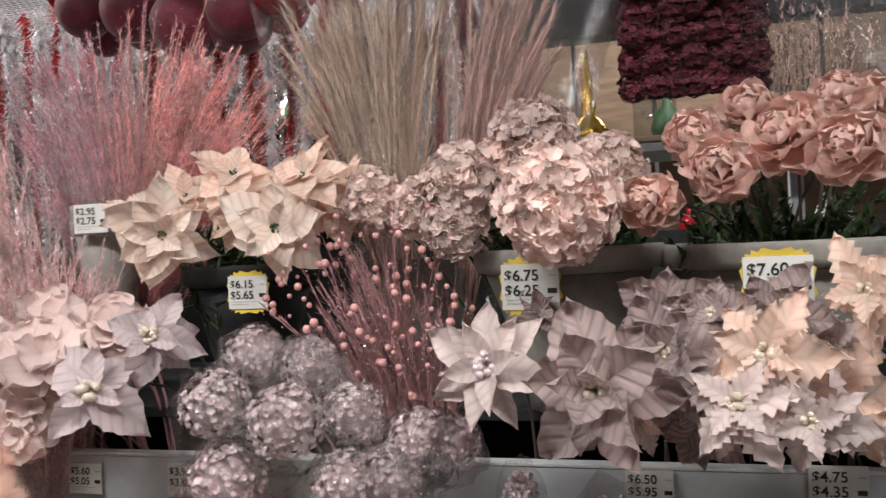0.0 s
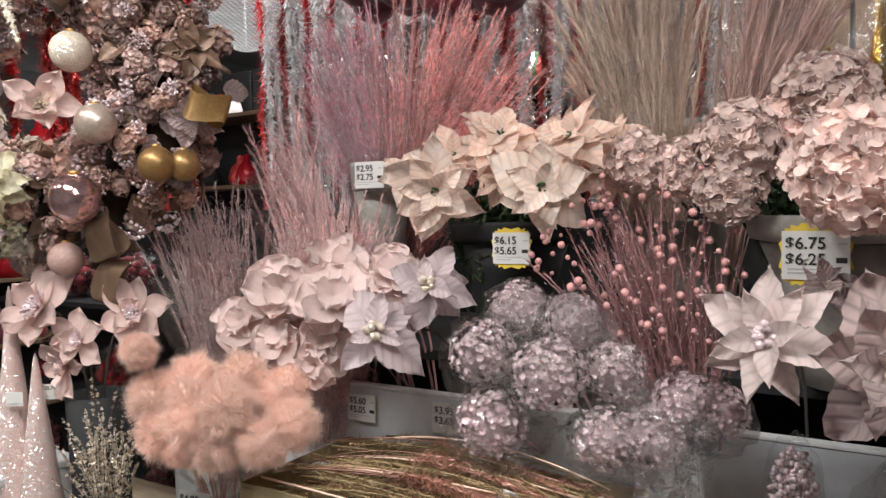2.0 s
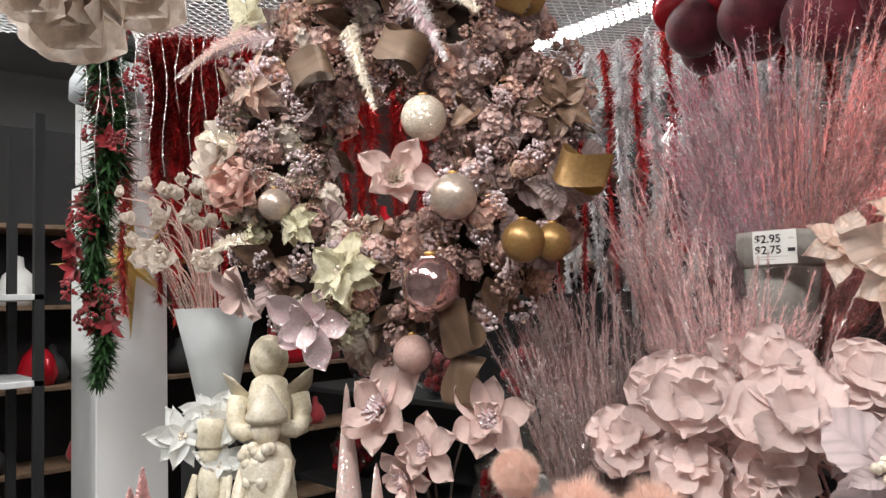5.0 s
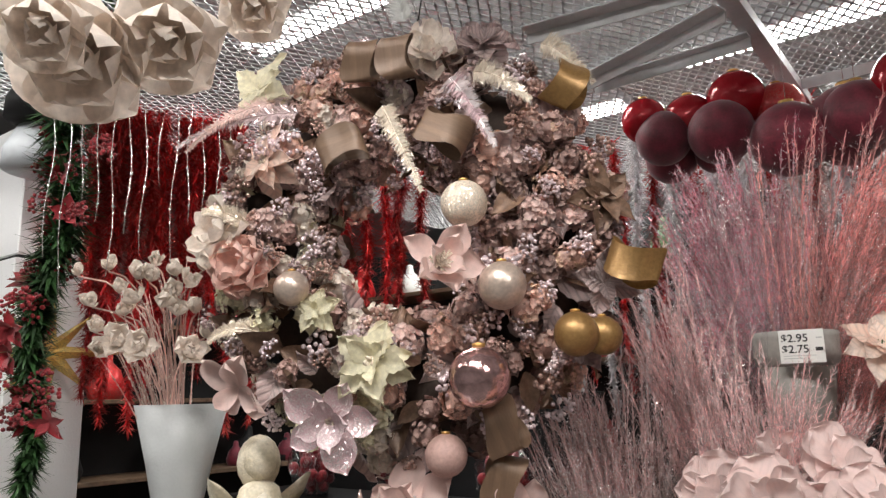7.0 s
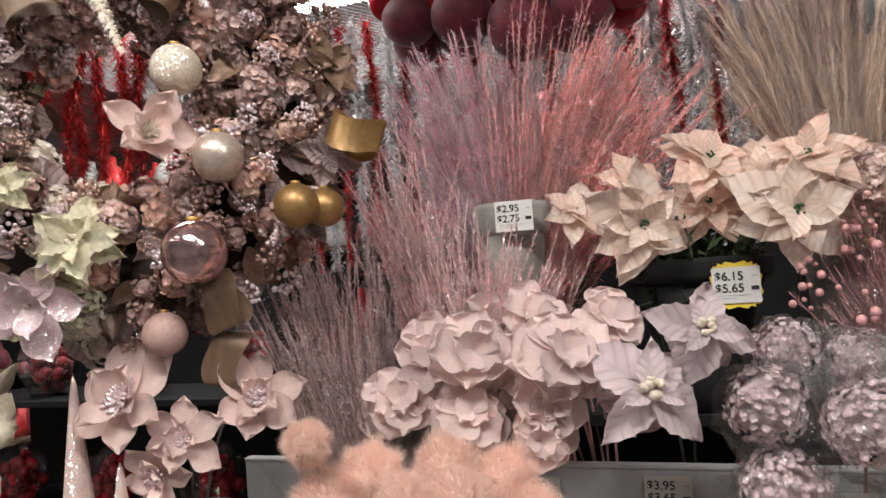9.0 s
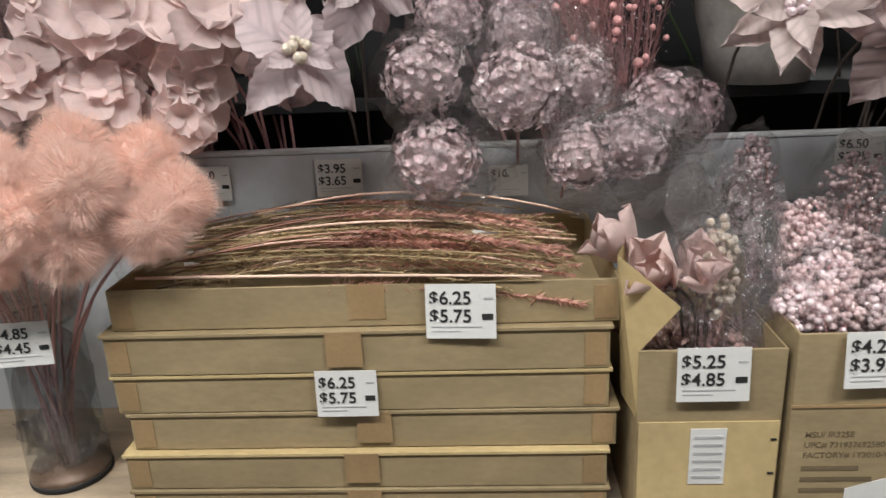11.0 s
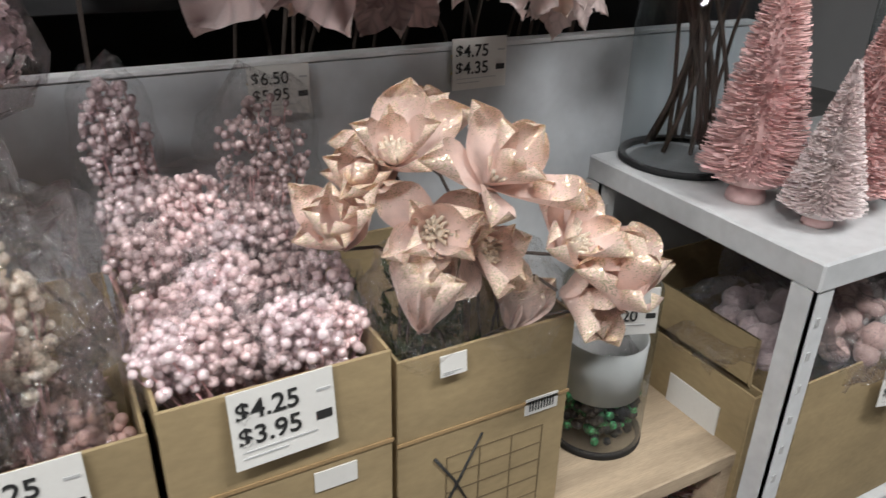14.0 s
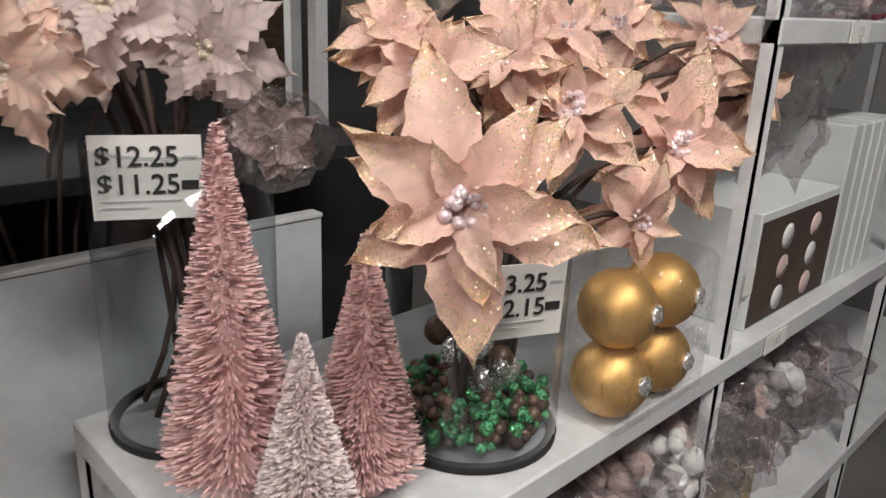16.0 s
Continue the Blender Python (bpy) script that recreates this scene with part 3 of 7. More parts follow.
ST_L, ST_R = (-1.192, 0.995, 0.992), (-0.476, 0.995, 1.002)
XL, XR, YF = -1.2, -0.472, 0.995
levels = (0.6035, 0.668, 0.732, 0.797, 0.862, 0.93, 0.997)
rs = random.Random(4)
for i in range(6):
    top = i == 5
    dx, dy = rs.uniform(-0.009, 0.009), rs.uniform(-0.006, 0.006)
    t, o = carton(XL + dx, XR + dx, YF + dy, 1.345, levels[i] + 0.001, levels[i + 1] - 0.003, ("open flat brown carton holding glittery stems" if top else "closed flat brown carton in a stack"), lid=False)
    if not top:
        part("lid", box_bm(XL + dx - 0.004, XR + dx + 0.004, YF + dy - 0.004, 1.346, levels[i + 1] - 0.0065, levels[i + 1] - 0.0005, 0.001), M["carton_light"] if i % 2 else M["carton"], t, "", o)
    xm = (XL + XR) / 2 + rs.uniform(-0.03, 0.03)
    part("tape", box_bm(xm - 0.026, xm + 0.026, YF + dy - 0.0052 + (0.004 if top else 0), YF + dy - 0.0042 + (0.004 if top else 0), levels[i] + 0.012, levels[i + 1] - 0.002), M["tape"], t, "shiny brown packing tape", o)
    for xe in (XL + dx + 0.005, XR + dx - 0.035):
        part("tape", box_bm(xe, xe + 0.03, YF + dy - 0.0014, YF + dy - 0.0004, levels[i] + 0.006, levels[i + 1] - 0.012), M["tape"], t, "shiny brown packing tape", o)

B2, B3, B4 = (-0.443, -0.243, 0.965, 1.3, 0.602, 0.9), (-0.236, -0.018, 0.955, 1.3, 0.602, 0.925), (-0.008, 0.214, 0.965, 1.27, 0.602, 0.9)
t2, o2 = carton(*B2, "open brown carton of film-wrapped blush flowers")
part("lower_front", box_bm(B2[0] + 0.003, B2[1] - 0.003, B2[2] - 0.003, B2[2] - 0.0005, B2[4], 0.79), M["carton_light"], t2, "pale lower front", o2)
V, F = [(B2[0] + 0.002, 0.967, 0.79), (B2[0] + 0.002, 0.967, 0.9), (B2[0] + 0.045, 0.935, 0.975), (B2[0] - 0.028, 0.99, 1.03), (B2[0] - 0.01, 1.03, 0.8), (B2[0] - 0.012, 1.03, 1.04)], [(0, 1, 2, 3), (0, 3, 5, 4)]
V2 = [(x, y + 0.004, z) for x, y, z in V]
fl = place("flap", tmesh("flap", V + V2, F + [tuple(i + 6 for i in f[::-1]) for f in F] + [(1, 7, 8, 2), (2, 8, 9, 3), (0, 6, 7, 1)], M["carton_light"], False), t2, o2, "bent pale cardboard flap")
part("label_sheet", box_bm(B2[0] + 0.075, B2[0] + 0.125, B2[2] - 0.0045, B2[2] - 0.0032, 0.69, 0.78), M["card"], t2, "white printed label", o2)
for k in range(6):
    part("print_line", box_bm(B2[0] + 0.08, B2[0] + 0.12, B2[2] - 0.0055, B2[2] - 0.0046, 0.7 + 0.013 * k, 0.704 + 0.013 * k), M["grey_ink"], t2, "", o2)
for k in range(3):
    part("staple", box_bm(B2[1] - 0.014, B2[1] - 0.006, B2[2] - 0.0045, B2[2] - 0.0005, 0.65 + 0.055 * k, 0.653 + 0.055 * k), M["dark"], t2, "", o2 @ pose(0, 0, 0))
t3, o3 = carton(*B3, "open brown printed carton full of pearly berry picks")
part("edge", box_bm(B3[0] - 0.001, B3[1] + 0.001, B3[2] - 0.002, B3[2] - 0.0003, 0.815, 0.819), M["tape"], t3, "", o3)
for k, (body, w) in enumerate((("MSU/ IR325E", 0.1), ("UPC# 731937692580", 0.15), ("FACTORY# 1Y3010-WHITE 180#", 0.19))):
    place("print_line", text_mesh(body, 0.0125, M["ink_faint"]), t3, o3 @ Matrix.Translation((B3[0] + 0.022, B3[2] - 0.0004, 0.772 - 0.0165 * k)) @ Matrix.Rotation(math.pi / 2, 4, "X"))
for k in range(3):
    part("print_line", box_bm(B3[0] + 0.022, B3[0] + 0.1 + 0.02 * (k % 2), B3[2] - 0.001, B3[2] - 0.0002, 0.715 - 0.018 * k, 0.722 - 0.018 * k), M["ink_faint"], t3, "", o3)
place("label_sheet", tmesh("label_sheet", [(0, 0, 0), (0.115, -0.006, 0.03), (0.115, -0.004, 0.1), (0, 0, 0.06), (0, 0.001, 0), (0.115, -0.005, 0.03), (0.115, -0.003, 0.1), (0, 0.001, 0.06)], [(0, 1, 2, 3), (7, 6, 5, 4), (0, 4, 5, 1), (1, 5, 6, 2), (2, 6, 7, 3), (3, 7, 4, 0)], M["card"], False), t3, o3 @ Matrix.Translation((B3[0] + 0.085, B3[2] - 0.002, 0.625)), "torn white paper label")
part("barcode_label", box_bm(B3[1] - 0.085, B3[1] - 0.04, B3[2] - 0.002, B3[2] - 0.0004, 0.782, 0.806), M["card"], t3, "white barcode label", o3)
t4, o4 = carton(*B4, "open brown carton marked with a black cross, holding magnolias")
part("edge", box_bm(B4[0] - 0.001, B4[1] + 0.001, B4[2] - 0.002, B4[2] - 0.0003, 0.793, 0.797), M["tape"], t4, "", o4)
for a, b in (((0.033, 0.64), (0.105, 0.775)), ((0.045, 0.76), (0.09, 0.68))):
    d = Vector((b[0] - a[0], 0, b[1] - a[1]))
    v, f = tube([Vector((B4[0] + a[0], B4[2] - 0.001, a[1])), Vector((B4[0] + a[0], B4[2] - 0.001, a[1])) + d * 0.5 + Vector((0.003, 0, 0)), Vector((B4[0] + a[0], B4[2] - 0.001, a[1])) + d], 0.0022, 0.0014, 5)
    place("marker_cross", tmesh("marker_cross", v, f, M["ink"]), t4, o4, "black marker stroke")
part("barcode_label", box_bm(B4[1] - 0.06, B4[1] - 0.015, B4[2] - 0.002, B4[2] - 0.0004, 0.778, 0.8), M["card"], t4, "white barcode label", o4)
for k in range(9):
    part("barcode_bar", box_bm(B4[1] - 0.055 + 0.004 * k, B4[1] - 0.0535 + 0.004 * k, B4[2] - 0.003, B4[2] - 0.0021, 0.783, 0.797), M["ink"], t4, "", o4)
for k in range(6):
    part("print_line", box_bm(B4[0] + 0.06, B4[0] + 0.19, B4[2] - 0.001, B4[2] - 0.0002, 0.625 + 0.026 * k, 0.6263 + 0.026 * k), M["ink_faint"], t4, "", o4)
for k in range(4):
    part("print_line", box_bm(B4[0] + 0.06 + 0.043 * k, B4[0] + 0.0613 + 0.043 * k, B4[2] - 0.001, B4[2] - 0.0002, 0.625, 0.755), M["ink_faint"], t4, "", o4)

# ---- price tags ----
def at(p, dy=0.0, dx=0.0, dz=0.0):
    return (p[0] + dx, p[1] + dy, p[2] + dz)


TAGS = [
    ((-0.685, 0.985, 0.956), 0.098, ("$6.25", "$5.75"), -3, -6, "orange"),
    ((-0.855, 0.985, 0.831), 0.09, ("$6.25", "$5.75"), 0, -3, ""),
    ((-0.344, 0.955, 0.867), 0.098, ("$5.25", "$4.85"), 0, -4, ""),
    ((-0.129, 0.945, 0.890), 0.098, ("$4.25", "$3.95"), 2, -6, ""),
    ((0.052, 0.955, 0.887), 0.031, (), 0, -4, ""),
    ((-0.911, 1.350, 1.071), 0.085, ("$3.95", "$3.65"), 0, -2, ""),
    ((-1.153, 1.350, 1.067), 0.08, ("$5.60", "$5.05"), 0, -2, "orange"),
    ((-0.604, 1.350, 1.055), 0.07, ("$10.",), 0, -2, ""),
    ((0.006, 1.350, 1.084), 0.082, ("$6.50", "$5.95"), 0, -2, "orange"),
    ((0.308, 1.350, 1.095), 0.092, ("$4.75", "$4.35"), 0, -2, "orange"),
    ((-0.762, 1.370, 1.450), 0.083, ("$6.15", "$5.65"), 4, 0, "yellow"),
    ((-0.180, 1.300, 1.447), 0.1, ("$6.75", "$6.25"), 0, 0, "yellow"),
    ((0.219, 1.290, 1.442), 0.105, ("$7.60", "$6.95"), 0, 0, "yellow"),
    ((-1.194, 1.455, 1.625), 0.082, ("$2.95", "$2.75"), 6, 0, ""),
    ((0.568, 1.190, 1.252), 0.108, ("$12.25", "$11.25"), -28, -3, "orange"),
    ((0.772, 0.860, 1.170), 0.095, ("$13.25", "$12.15"), -24, 3, "orange"),
    ((0.328, 1.000, 0.852), 0.08, ("$3.50", "$3.20"), -20, -4, ""),
    ((0.747, 0.860, 0.693), 0.075, ("$8.50", "$8.15"), -14, -3, ""),
    ((-1.335, 1.000, 0.913), 0.085, ("$4.85", "$4.45"), 8, -4, ""),
    ((-1.521, 0.980, 0.844), 0.095, ("$9.25", "$8.50"), 8, -4, ""),
    ((-1.806, 0.977, 1.115), 0.045, ("$25.75",), 30, -6, ""),
    ((-1.860, 0.920, 1.103), 0.042, (), 30, 0, ""),
    ((-2.060, 0.820, 1.037), 0.05, (), 30, 0, ""),
]
for p, w, lines, yaw, pitch, back in TAGS:
    price_tag(p, w, lines, yaw, pitch, 0, back)

# ---- flower materials ----
M.update(
    peach=mat("peach velvet", (0.87, 0.58, 0.47), 0.75, vary=0.2, second=(0.82, 0.68, 0.58), scale=2.6, sheen=0.4, trans=0.3, rnd=0.17, veins=1.3),
    cream=mat("cream velvet", (0.84, 0.73, 0.66), 0.75, second=(0.86, 0.64, 0.52), scale=2.6, sheen=0.4, trans=0.3, rnd=0.17, veins=1.3),
    blush=mat("blush fabric", (0.85, 0.64, 0.59), 0.8, vary=0.2, scale=2.6, sheen=0.3, trans=0.32, rnd=0.17, veins=0.3),
    hydrangea=mat("dusty pink fabric", (0.9, 0.69, 0.63), 0.8, vary=0.2, scale=2.6, sheen=0.3, trans=0.3, rnd=0.2),
    peony=mat("salmon fabric", (0.9, 0.6, 0.52), 0.8, vary=0.25, scale=2.6, sheen=0.3, trans=0.32, rnd=0.17, veins=0.3),
    felt=mat("pale pink felt", (0.79, 0.61, 0.57), 0.9, vary=0.2, scale=2.6, fine=300, sheen=0.5, trans=0.3, rnd=0.17, second=(0.74, 0.6, 0.58), veins=0.4),
    lilac=mat("lilac pink velvet", (0.77, 0.63, 0.64), 0.8, vary=0.2, scale=2.6, fine=350, bump=0.4, sheen=0.4, trans=0.3, rnd=0.17, veins=1.3),
    whitepink=mat("white pink velvet", (0.76, 0.62, 0.59), 0.75, vary=0.15, scale=2.6, sheen=0.4, trans=0.3, rnd=0.17, veins=1.3),
    taupe=mat("mauve grey velvet", (0.64, 0.48, 0.46), 0.8, vary=0.22, scale=2.6, fine=200, bump=0.5, sheen=0.4, rnd=0.2, veins=2.2, trans=0.3),
    rosegold=mat("rose gold petal", (0.86, 0.57, 0.48), 0.6, vary=0.25, scale=2.6, rnd=0.2, glitter=0.24, gcol=(0.95, 0.76, 0.5), gscale=60.0, veins=0.8, trans=0.2, tip=0.9),
    blushgold=mat("blush petal with gold tips", (0.88, 0.68, 0.61), 0.7, vary=0.2, scale=2.6, rnd=0.12, glitter=0.1, gcol=(1.0, 0.84, 0.6), sheen=0.2, gscale=75.0, veins=0.35, trans=0.25, tip=1.5),
    champagne=mat("champagne glitter", (0.6, 0.5, 0.4), 0.5, vary=0.2, glitter=0.5, gcol=(1, 0.9, 0.75)),
    pinkglit=mat("pink glitter", (0.48, 0.31, 0.31), 0.6, vary=0.3, scale=40, glitter=0.34, gcol=(1, 0.85, 0.84), gscale=45.0),
    mauveglit=mat("mauve glitter", (0.6, 0.42, 0.44), 0.6, vary=0.4, scale=60, glitter=0.36, gcol=(1, 0.9, 0.9), rnd=0.3, gscale=45.0),
    redgrass=mat("coral glitter grass", (0.82, 0.37, 0.35), 0.5, trans=0.2, vary=0.4, rnd=0.5, glitter=0.22, gcol=(1, 0.8, 0.78)),
    rosegrass=mat("rose lilac glitter grass", (0.72, 0.28, 0.35), 0.45, trans=0.2, vary=0.4, rnd=0.5, glitter=0.42, gcol=(1, 0.9, 0.95), gscale=300.0),
    foil=mat("white foil tinsel", (0.86, 0.86, 0.88), 0.3, 0.25, vary=0.2, rnd=0.2, trans=0.35, glitter=0.3, gcol=(1, 1, 1)),
    fleck=mat("glitter fleck", (0.98, 0.92, 0.93), 0.25, 0.2, vary=0.1, rnd=0.1),
    straw=mat("golden straw", (0.66, 0.5, 0.28), 0.6, vary=0.3, rnd=0.3, trans=0.2),
    rosestraw=mat("rose straw", (0.74, 0.42, 0.33), 0.6, vary=0.3, rnd=0.3, trans=0.2),
    lilacgrass=mat("dusty mauve glitter grass", (0.82, 0.51, 0.5), 0.9, trans=0.2, vary=0.35, rnd=0.4, glitter=0.34, gcol=(1, 0.92, 0.9)),
    mauvegrass=mat("mauve pampas", (0.76, 0.52, 0.46), 0.92, vary=0.2, rnd=0.3, trans=0.15),
    beige=mat("beige pampas", (0.98, 0.68, 0.53), 0.92, vary=0.2, rnd=0.3, trans=0.12),
    berrypink=mat("pink berry", (0.56, 0.28, 0.27), 0.4, vary=0.2, rnd=0.2),
    silverberry=mat("silvery pink berry", (0.8, 0.66, 0.68), 0.18, 0.35, vary=0.2, rnd=0.2),
    bronzeberry=mat("bronze rose berry", (0.5, 0.32, 0.27), 0.22, 0.3, vary=0.25, rnd=0.3),
    pearl=mat("pearly pink berry", (0.72, 0.55, 0.55), 0.2, 0.25, vary=0.2, rnd=0.3),
    pinkstem=mat("rose stem", (0.52, 0.28, 0.28), 0.6, vary=0.25, rnd=0.2),
    fluff=mat("peach fluff", (1.0, 0.72, 0.62), 0.95, vary=0.05, rnd=0.07, trans=0.25),
    bristle=mat("pink bristle", (1.0, 0.66, 0.64), 0.8, trans=0.0, vary=0.12, rnd=0.18),
    bristle_pale=mat("frosted pink bristle", (0.98, 0.84, 0.83), 0.5, trans=0.2, vary=0.12, rnd=0.15),
    gold=mat("brushed gold", (0.66, 0.4, 0.14), 0.48, 0.75, vary=0.2, fine=40),
    darkgold=mat("old gold satin", (0.33, 0.19, 0.07), 0.38, 0.5, vary=0.3, scale=12),
    pinkgold=mat("pink mercury glass", (0.72, 0.46, 0.45), 0.12, 0.9, vary=0.35, scale=30),
    satin=mat("champagne satin bauble", (0.62, 0.5, 0.42), 0.3, 0.55, vary=0.25, scale=20),
    brownleaf=mat("bronze leaf", (0.2, 0.12, 0.08), 0.4, 0.25, vary=0.4, rnd=0.35),
    ribbon=mat("bronze ribbon", (0.2, 0.125, 0.08), 0.45, 0.15, vary=0.25, fine=200, grain=(1, 12, 1)),
    twig=mat("dark twig", (0.07, 0.045, 0.035), 0.8, vary=0.4),
    paleyellow=mat("pale yellow petal", (0.8, 0.75, 0.56), 0.7, vary=0.2, rnd=0.15, trans=0.3),
    ivory=mat("ivory petal", (0.86, 0.77, 0.69), 0.7, vary=0.15, rnd=0.1, trans=0.35),
    mauvefloret=mat("dusty mauve floret", (0.39, 0.25, 0.22), 0.6, vary=0.3, rnd=0.3),
    red=mat("red tinsel", (0.6, 0.02, 0.025), 0.3, 0.2, vary=0.4, rnd=0.4, glitter=0.2, gcol=(1, 0.25, 0.22)),
    redshiny=mat("glossy red bauble", (0.42, 0.01, 0.02), 0.12, 0.2, vary=0.2),
    redvelvet=mat("dark red velvet", (0.3, 0.012, 0.02), 0.7, vary=0.3, sheen=0.3, rnd=0.25),
    maroon=mat("maroon plush", (0.17, 0.012, 0.03), 0.6, vary=0.4, scale=30, rnd=0.2, sheen=0.3),
    leafgreen=mat("pine green", (0.035, 0.1, 0.025), 0.55, vary=0.4, rnd=0.35),
    greenglit=mat("green glitter", (0.02, 0.12, 0.04), 0.4, vary=0.4, glitter=0.35, gcol=(0.25, 0.9, 0.4)),
    whiteflock=mat("white flock", (0.8, 0.8, 0.78), 0.8, vary=0.1, rnd=0.06, trans=0.2),
    ivorypaint=mat("ivory painted resin", (0.74, 0.68, 0.57), 0.45, vary=0.3, scale=26, second=(0.58, 0.5, 0.37), bump=0.4),
    tanpaint=mat("tan painted resin", (0.68, 0.62, 0.5), 0.5, vary=0.3, scale=22, second=(0.5, 0.43, 0.3), bump=0.4),
    silverline=mat("silver bead string", (0.75, 0.72, 0.7), 0.2, 0.8, vary=0.2, glitter=0.3),
    brownwood=mat("dark shop timber", (0.16, 0.1, 0.06), 0.6, vary=0.4, scale=5, grain=(1, 8, 8)),
)
PT = dict(
    poin_cream=petals("petal", M["cream"], 5, 1, L=1, Wd=0.6, jag=0.05, cup=0.12, curl=0.2, ruffle=0.05, crease=0.06),
    poin_peach=petals("petal", M["peach"], 5, 11, L=1, Wd=0.6, jag=0.05, cup=0.12, curl=0.2, ruffle=0.05, crease=0.06),
    felt=petals("petal", M["felt"], 6, 21, L=1, Wd=1.0, shape="fan", cup=0.15, curl=0.12, ruffle=0.02, nv=8),
    lilac=petals("petal", M["lilac"], 5, 31, L=1, Wd=0.55, jag=0.08, cup=0.16, curl=0.18, ruffle=0.05, crease=0.07),
    whitepink=petals("petal", M["whitepink"], 5, 41, L=1, Wd=0.46, jag=0.06, cup=0.15, curl=0.22, ruffle=0.05, crease=0.07),
    taupe=petals("petal", M["taupe"], 5, 51, L=1, Wd=0.6, jag=0.08, cup=0.2, curl=0.14, ruffle=0.05, crease=0.08),
    jag=petals("petal", M["whitepink"], 5, 61, L=1, Wd=0.5, jag=0.28, cup=0.12, curl=0.22, ruffle=0.05, crease=0.06, nu=12),
    jagpeach=petals("petal", M["peach"], 5, 66, L=1, Wd=0.5, jag=0.26, cup=0.12, curl=0.22, ruffle=0.05, crease=0.06, nu=12),
    rosegold=petals("petal", M["rosegold"], 6, 71, L=1, Wd=0.43, jag=0.09, cup=0.14, curl=0.3, ruffle=0.06, crease=0.07),
    blushgold=petals("petal", M["blushgold"], 6, 81, L=1, Wd=0.58, shape="round", cup=0.26, curl=0.0, ruffle=0.035, crease=0.03),
    palelong=petals("petal", M["blush"], 4, 86, L=1, Wd=0.6, shape="round", cup=0.2, curl=0.0, ruffle=0.03),
    peony=petals("petal", M["peony"], 6, 91, L=1, Wd=0.8, shape="fan", cup=0.24, curl=-0.18, ruffle=0.11, nv=8),
    magn=petals("petal", M["blush"], 5, 101, L=1, Wd=0.66, shape="round", cup=0.16, curl=0.02, ruffle=0.03),
    ivory=petals("petal", M["ivory"], 5, 111, L=1, Wd=0.7, shape="round", cup=0.25, curl=-0.22, ruffle=0.04),
    yellow=petals("petal", M["paleyellow"], 5, 121, L=1, Wd=0.56, cup=0.15, curl=0.1, jag=0.16, ruffle=0.06, crease=0.1),
    bronze=petals("leaf", M["brownleaf"], 5, 131, L=1, Wd=0.5, cup=0.15, curl=0.15, ruffle=0.05, crease=0.1, nu=6, nv=4),
    mauve=petals("petal", M["mauveglit"], 4, 141, L=1, Wd=0.62, shape="round", cup=0.16, curl=0.0, ruffle=0.03),
    long=petals("petal", M["blush"], 4, 161, L=1, Wd=0.5, shape="round", cup=0.12, curl=-0.04, ruffle=0.02),
    whiteround=petals("petal", M["ivory"], 4, 171, L=1, Wd=1.0, shape="fan", cup=0.2, curl=-0.12, ruffle=0.015),
    white=petals("petal", M["whiteflock"], 4, 151, L=1, Wd=0.5, cup=0.15, curl=0.15, ruffle=0.04, crease=0.1),
)
CT = dict(
    bead=tmesh("centre", *beads(0.05, 14, 0.12, 3), M["champagne"]),
    green=tmesh("centre", *beads(0.022, 16, 0.08, 4), M["leafgreen"]),
    pearl=tmesh("centre", *beads(0.045, 22, 0.15, 5), M["silverberry"]),
    spike=tmesh("centre", *joined([tube([(0, 0, 0), Vector((random.Random(i).gauss(0, 0.12), random.Random(i + 50).gauss(0, 0.12), 0.3))], 0.018, 0.025, 4) for i in range(46)]), M["champagne"]),
    darkspike=tmesh("centre", *joined([tube([(0, 0, 0), Vector((random.Random(i).gauss(0, 0.14), random.Random(i + 50).gauss(0, 0.14), 0.22))], 0.02, 0.03, 4) for i in range(46)]), M["mauveglit"]),
)
POINSETTIA = ((6, -4, 1.0), (5, 14, 0.84), (4, 36, 0.55))
LOOSE = ((6, -22, 1.0), (5, 4, 0.9), (4, 34, 0.62))
FELT = ((6, -14, 1.0), (5, 8, 0.84), (4, 34, 0.56))
DROOP = ((5, -48, 1.0), (4, -18, 0.85), (3, 14, 0.5))
MAGNOLIA = ((6, 18, 1.0), (4, 46, 0.85), (3, 66, 0.65))
PEONY = ((9, -30, 0.86), (10, -6, 0.86), (10, 16, 0.8), (10, 36, 0.72), (9, 54, 0.63), (8, 70, 0.53), (6, 84, 0.42))


def face(p, turn=0.0, up=0.1, towards=(-0.45, 0.0)):
    """A heading from p towards the aisle, turned by some degrees."""
    d = Vector((towards[0] - p[0], towards[1] - p[1], 0)).normalized()
    d.rotate(Euler((0, 0, radians(turn))))
    return (d.x, d.y, up)


rf = random.Random(12)


def bunch(rows, name, label, layers, pet, centre, root, group, stem=None, up=0.15, wander=28, **kw):
    for k, (x, y, z, r) in enumerate(rows):
        rt = (root[0] + (x - root[0]) * 0.25 + rf.uniform(-0.03, 0.03), root[1] + rf.uniform(-0.04, 0.04), root[2])
        flower(name, label, (x, y, z), face((x, y), rf.uniform(-wander, wander), up + rf.uniform(-0.25, 0.35)), r, layers, pet, centre, rt, stem or M["stem"], group, rf.randrange(9999), **kw)


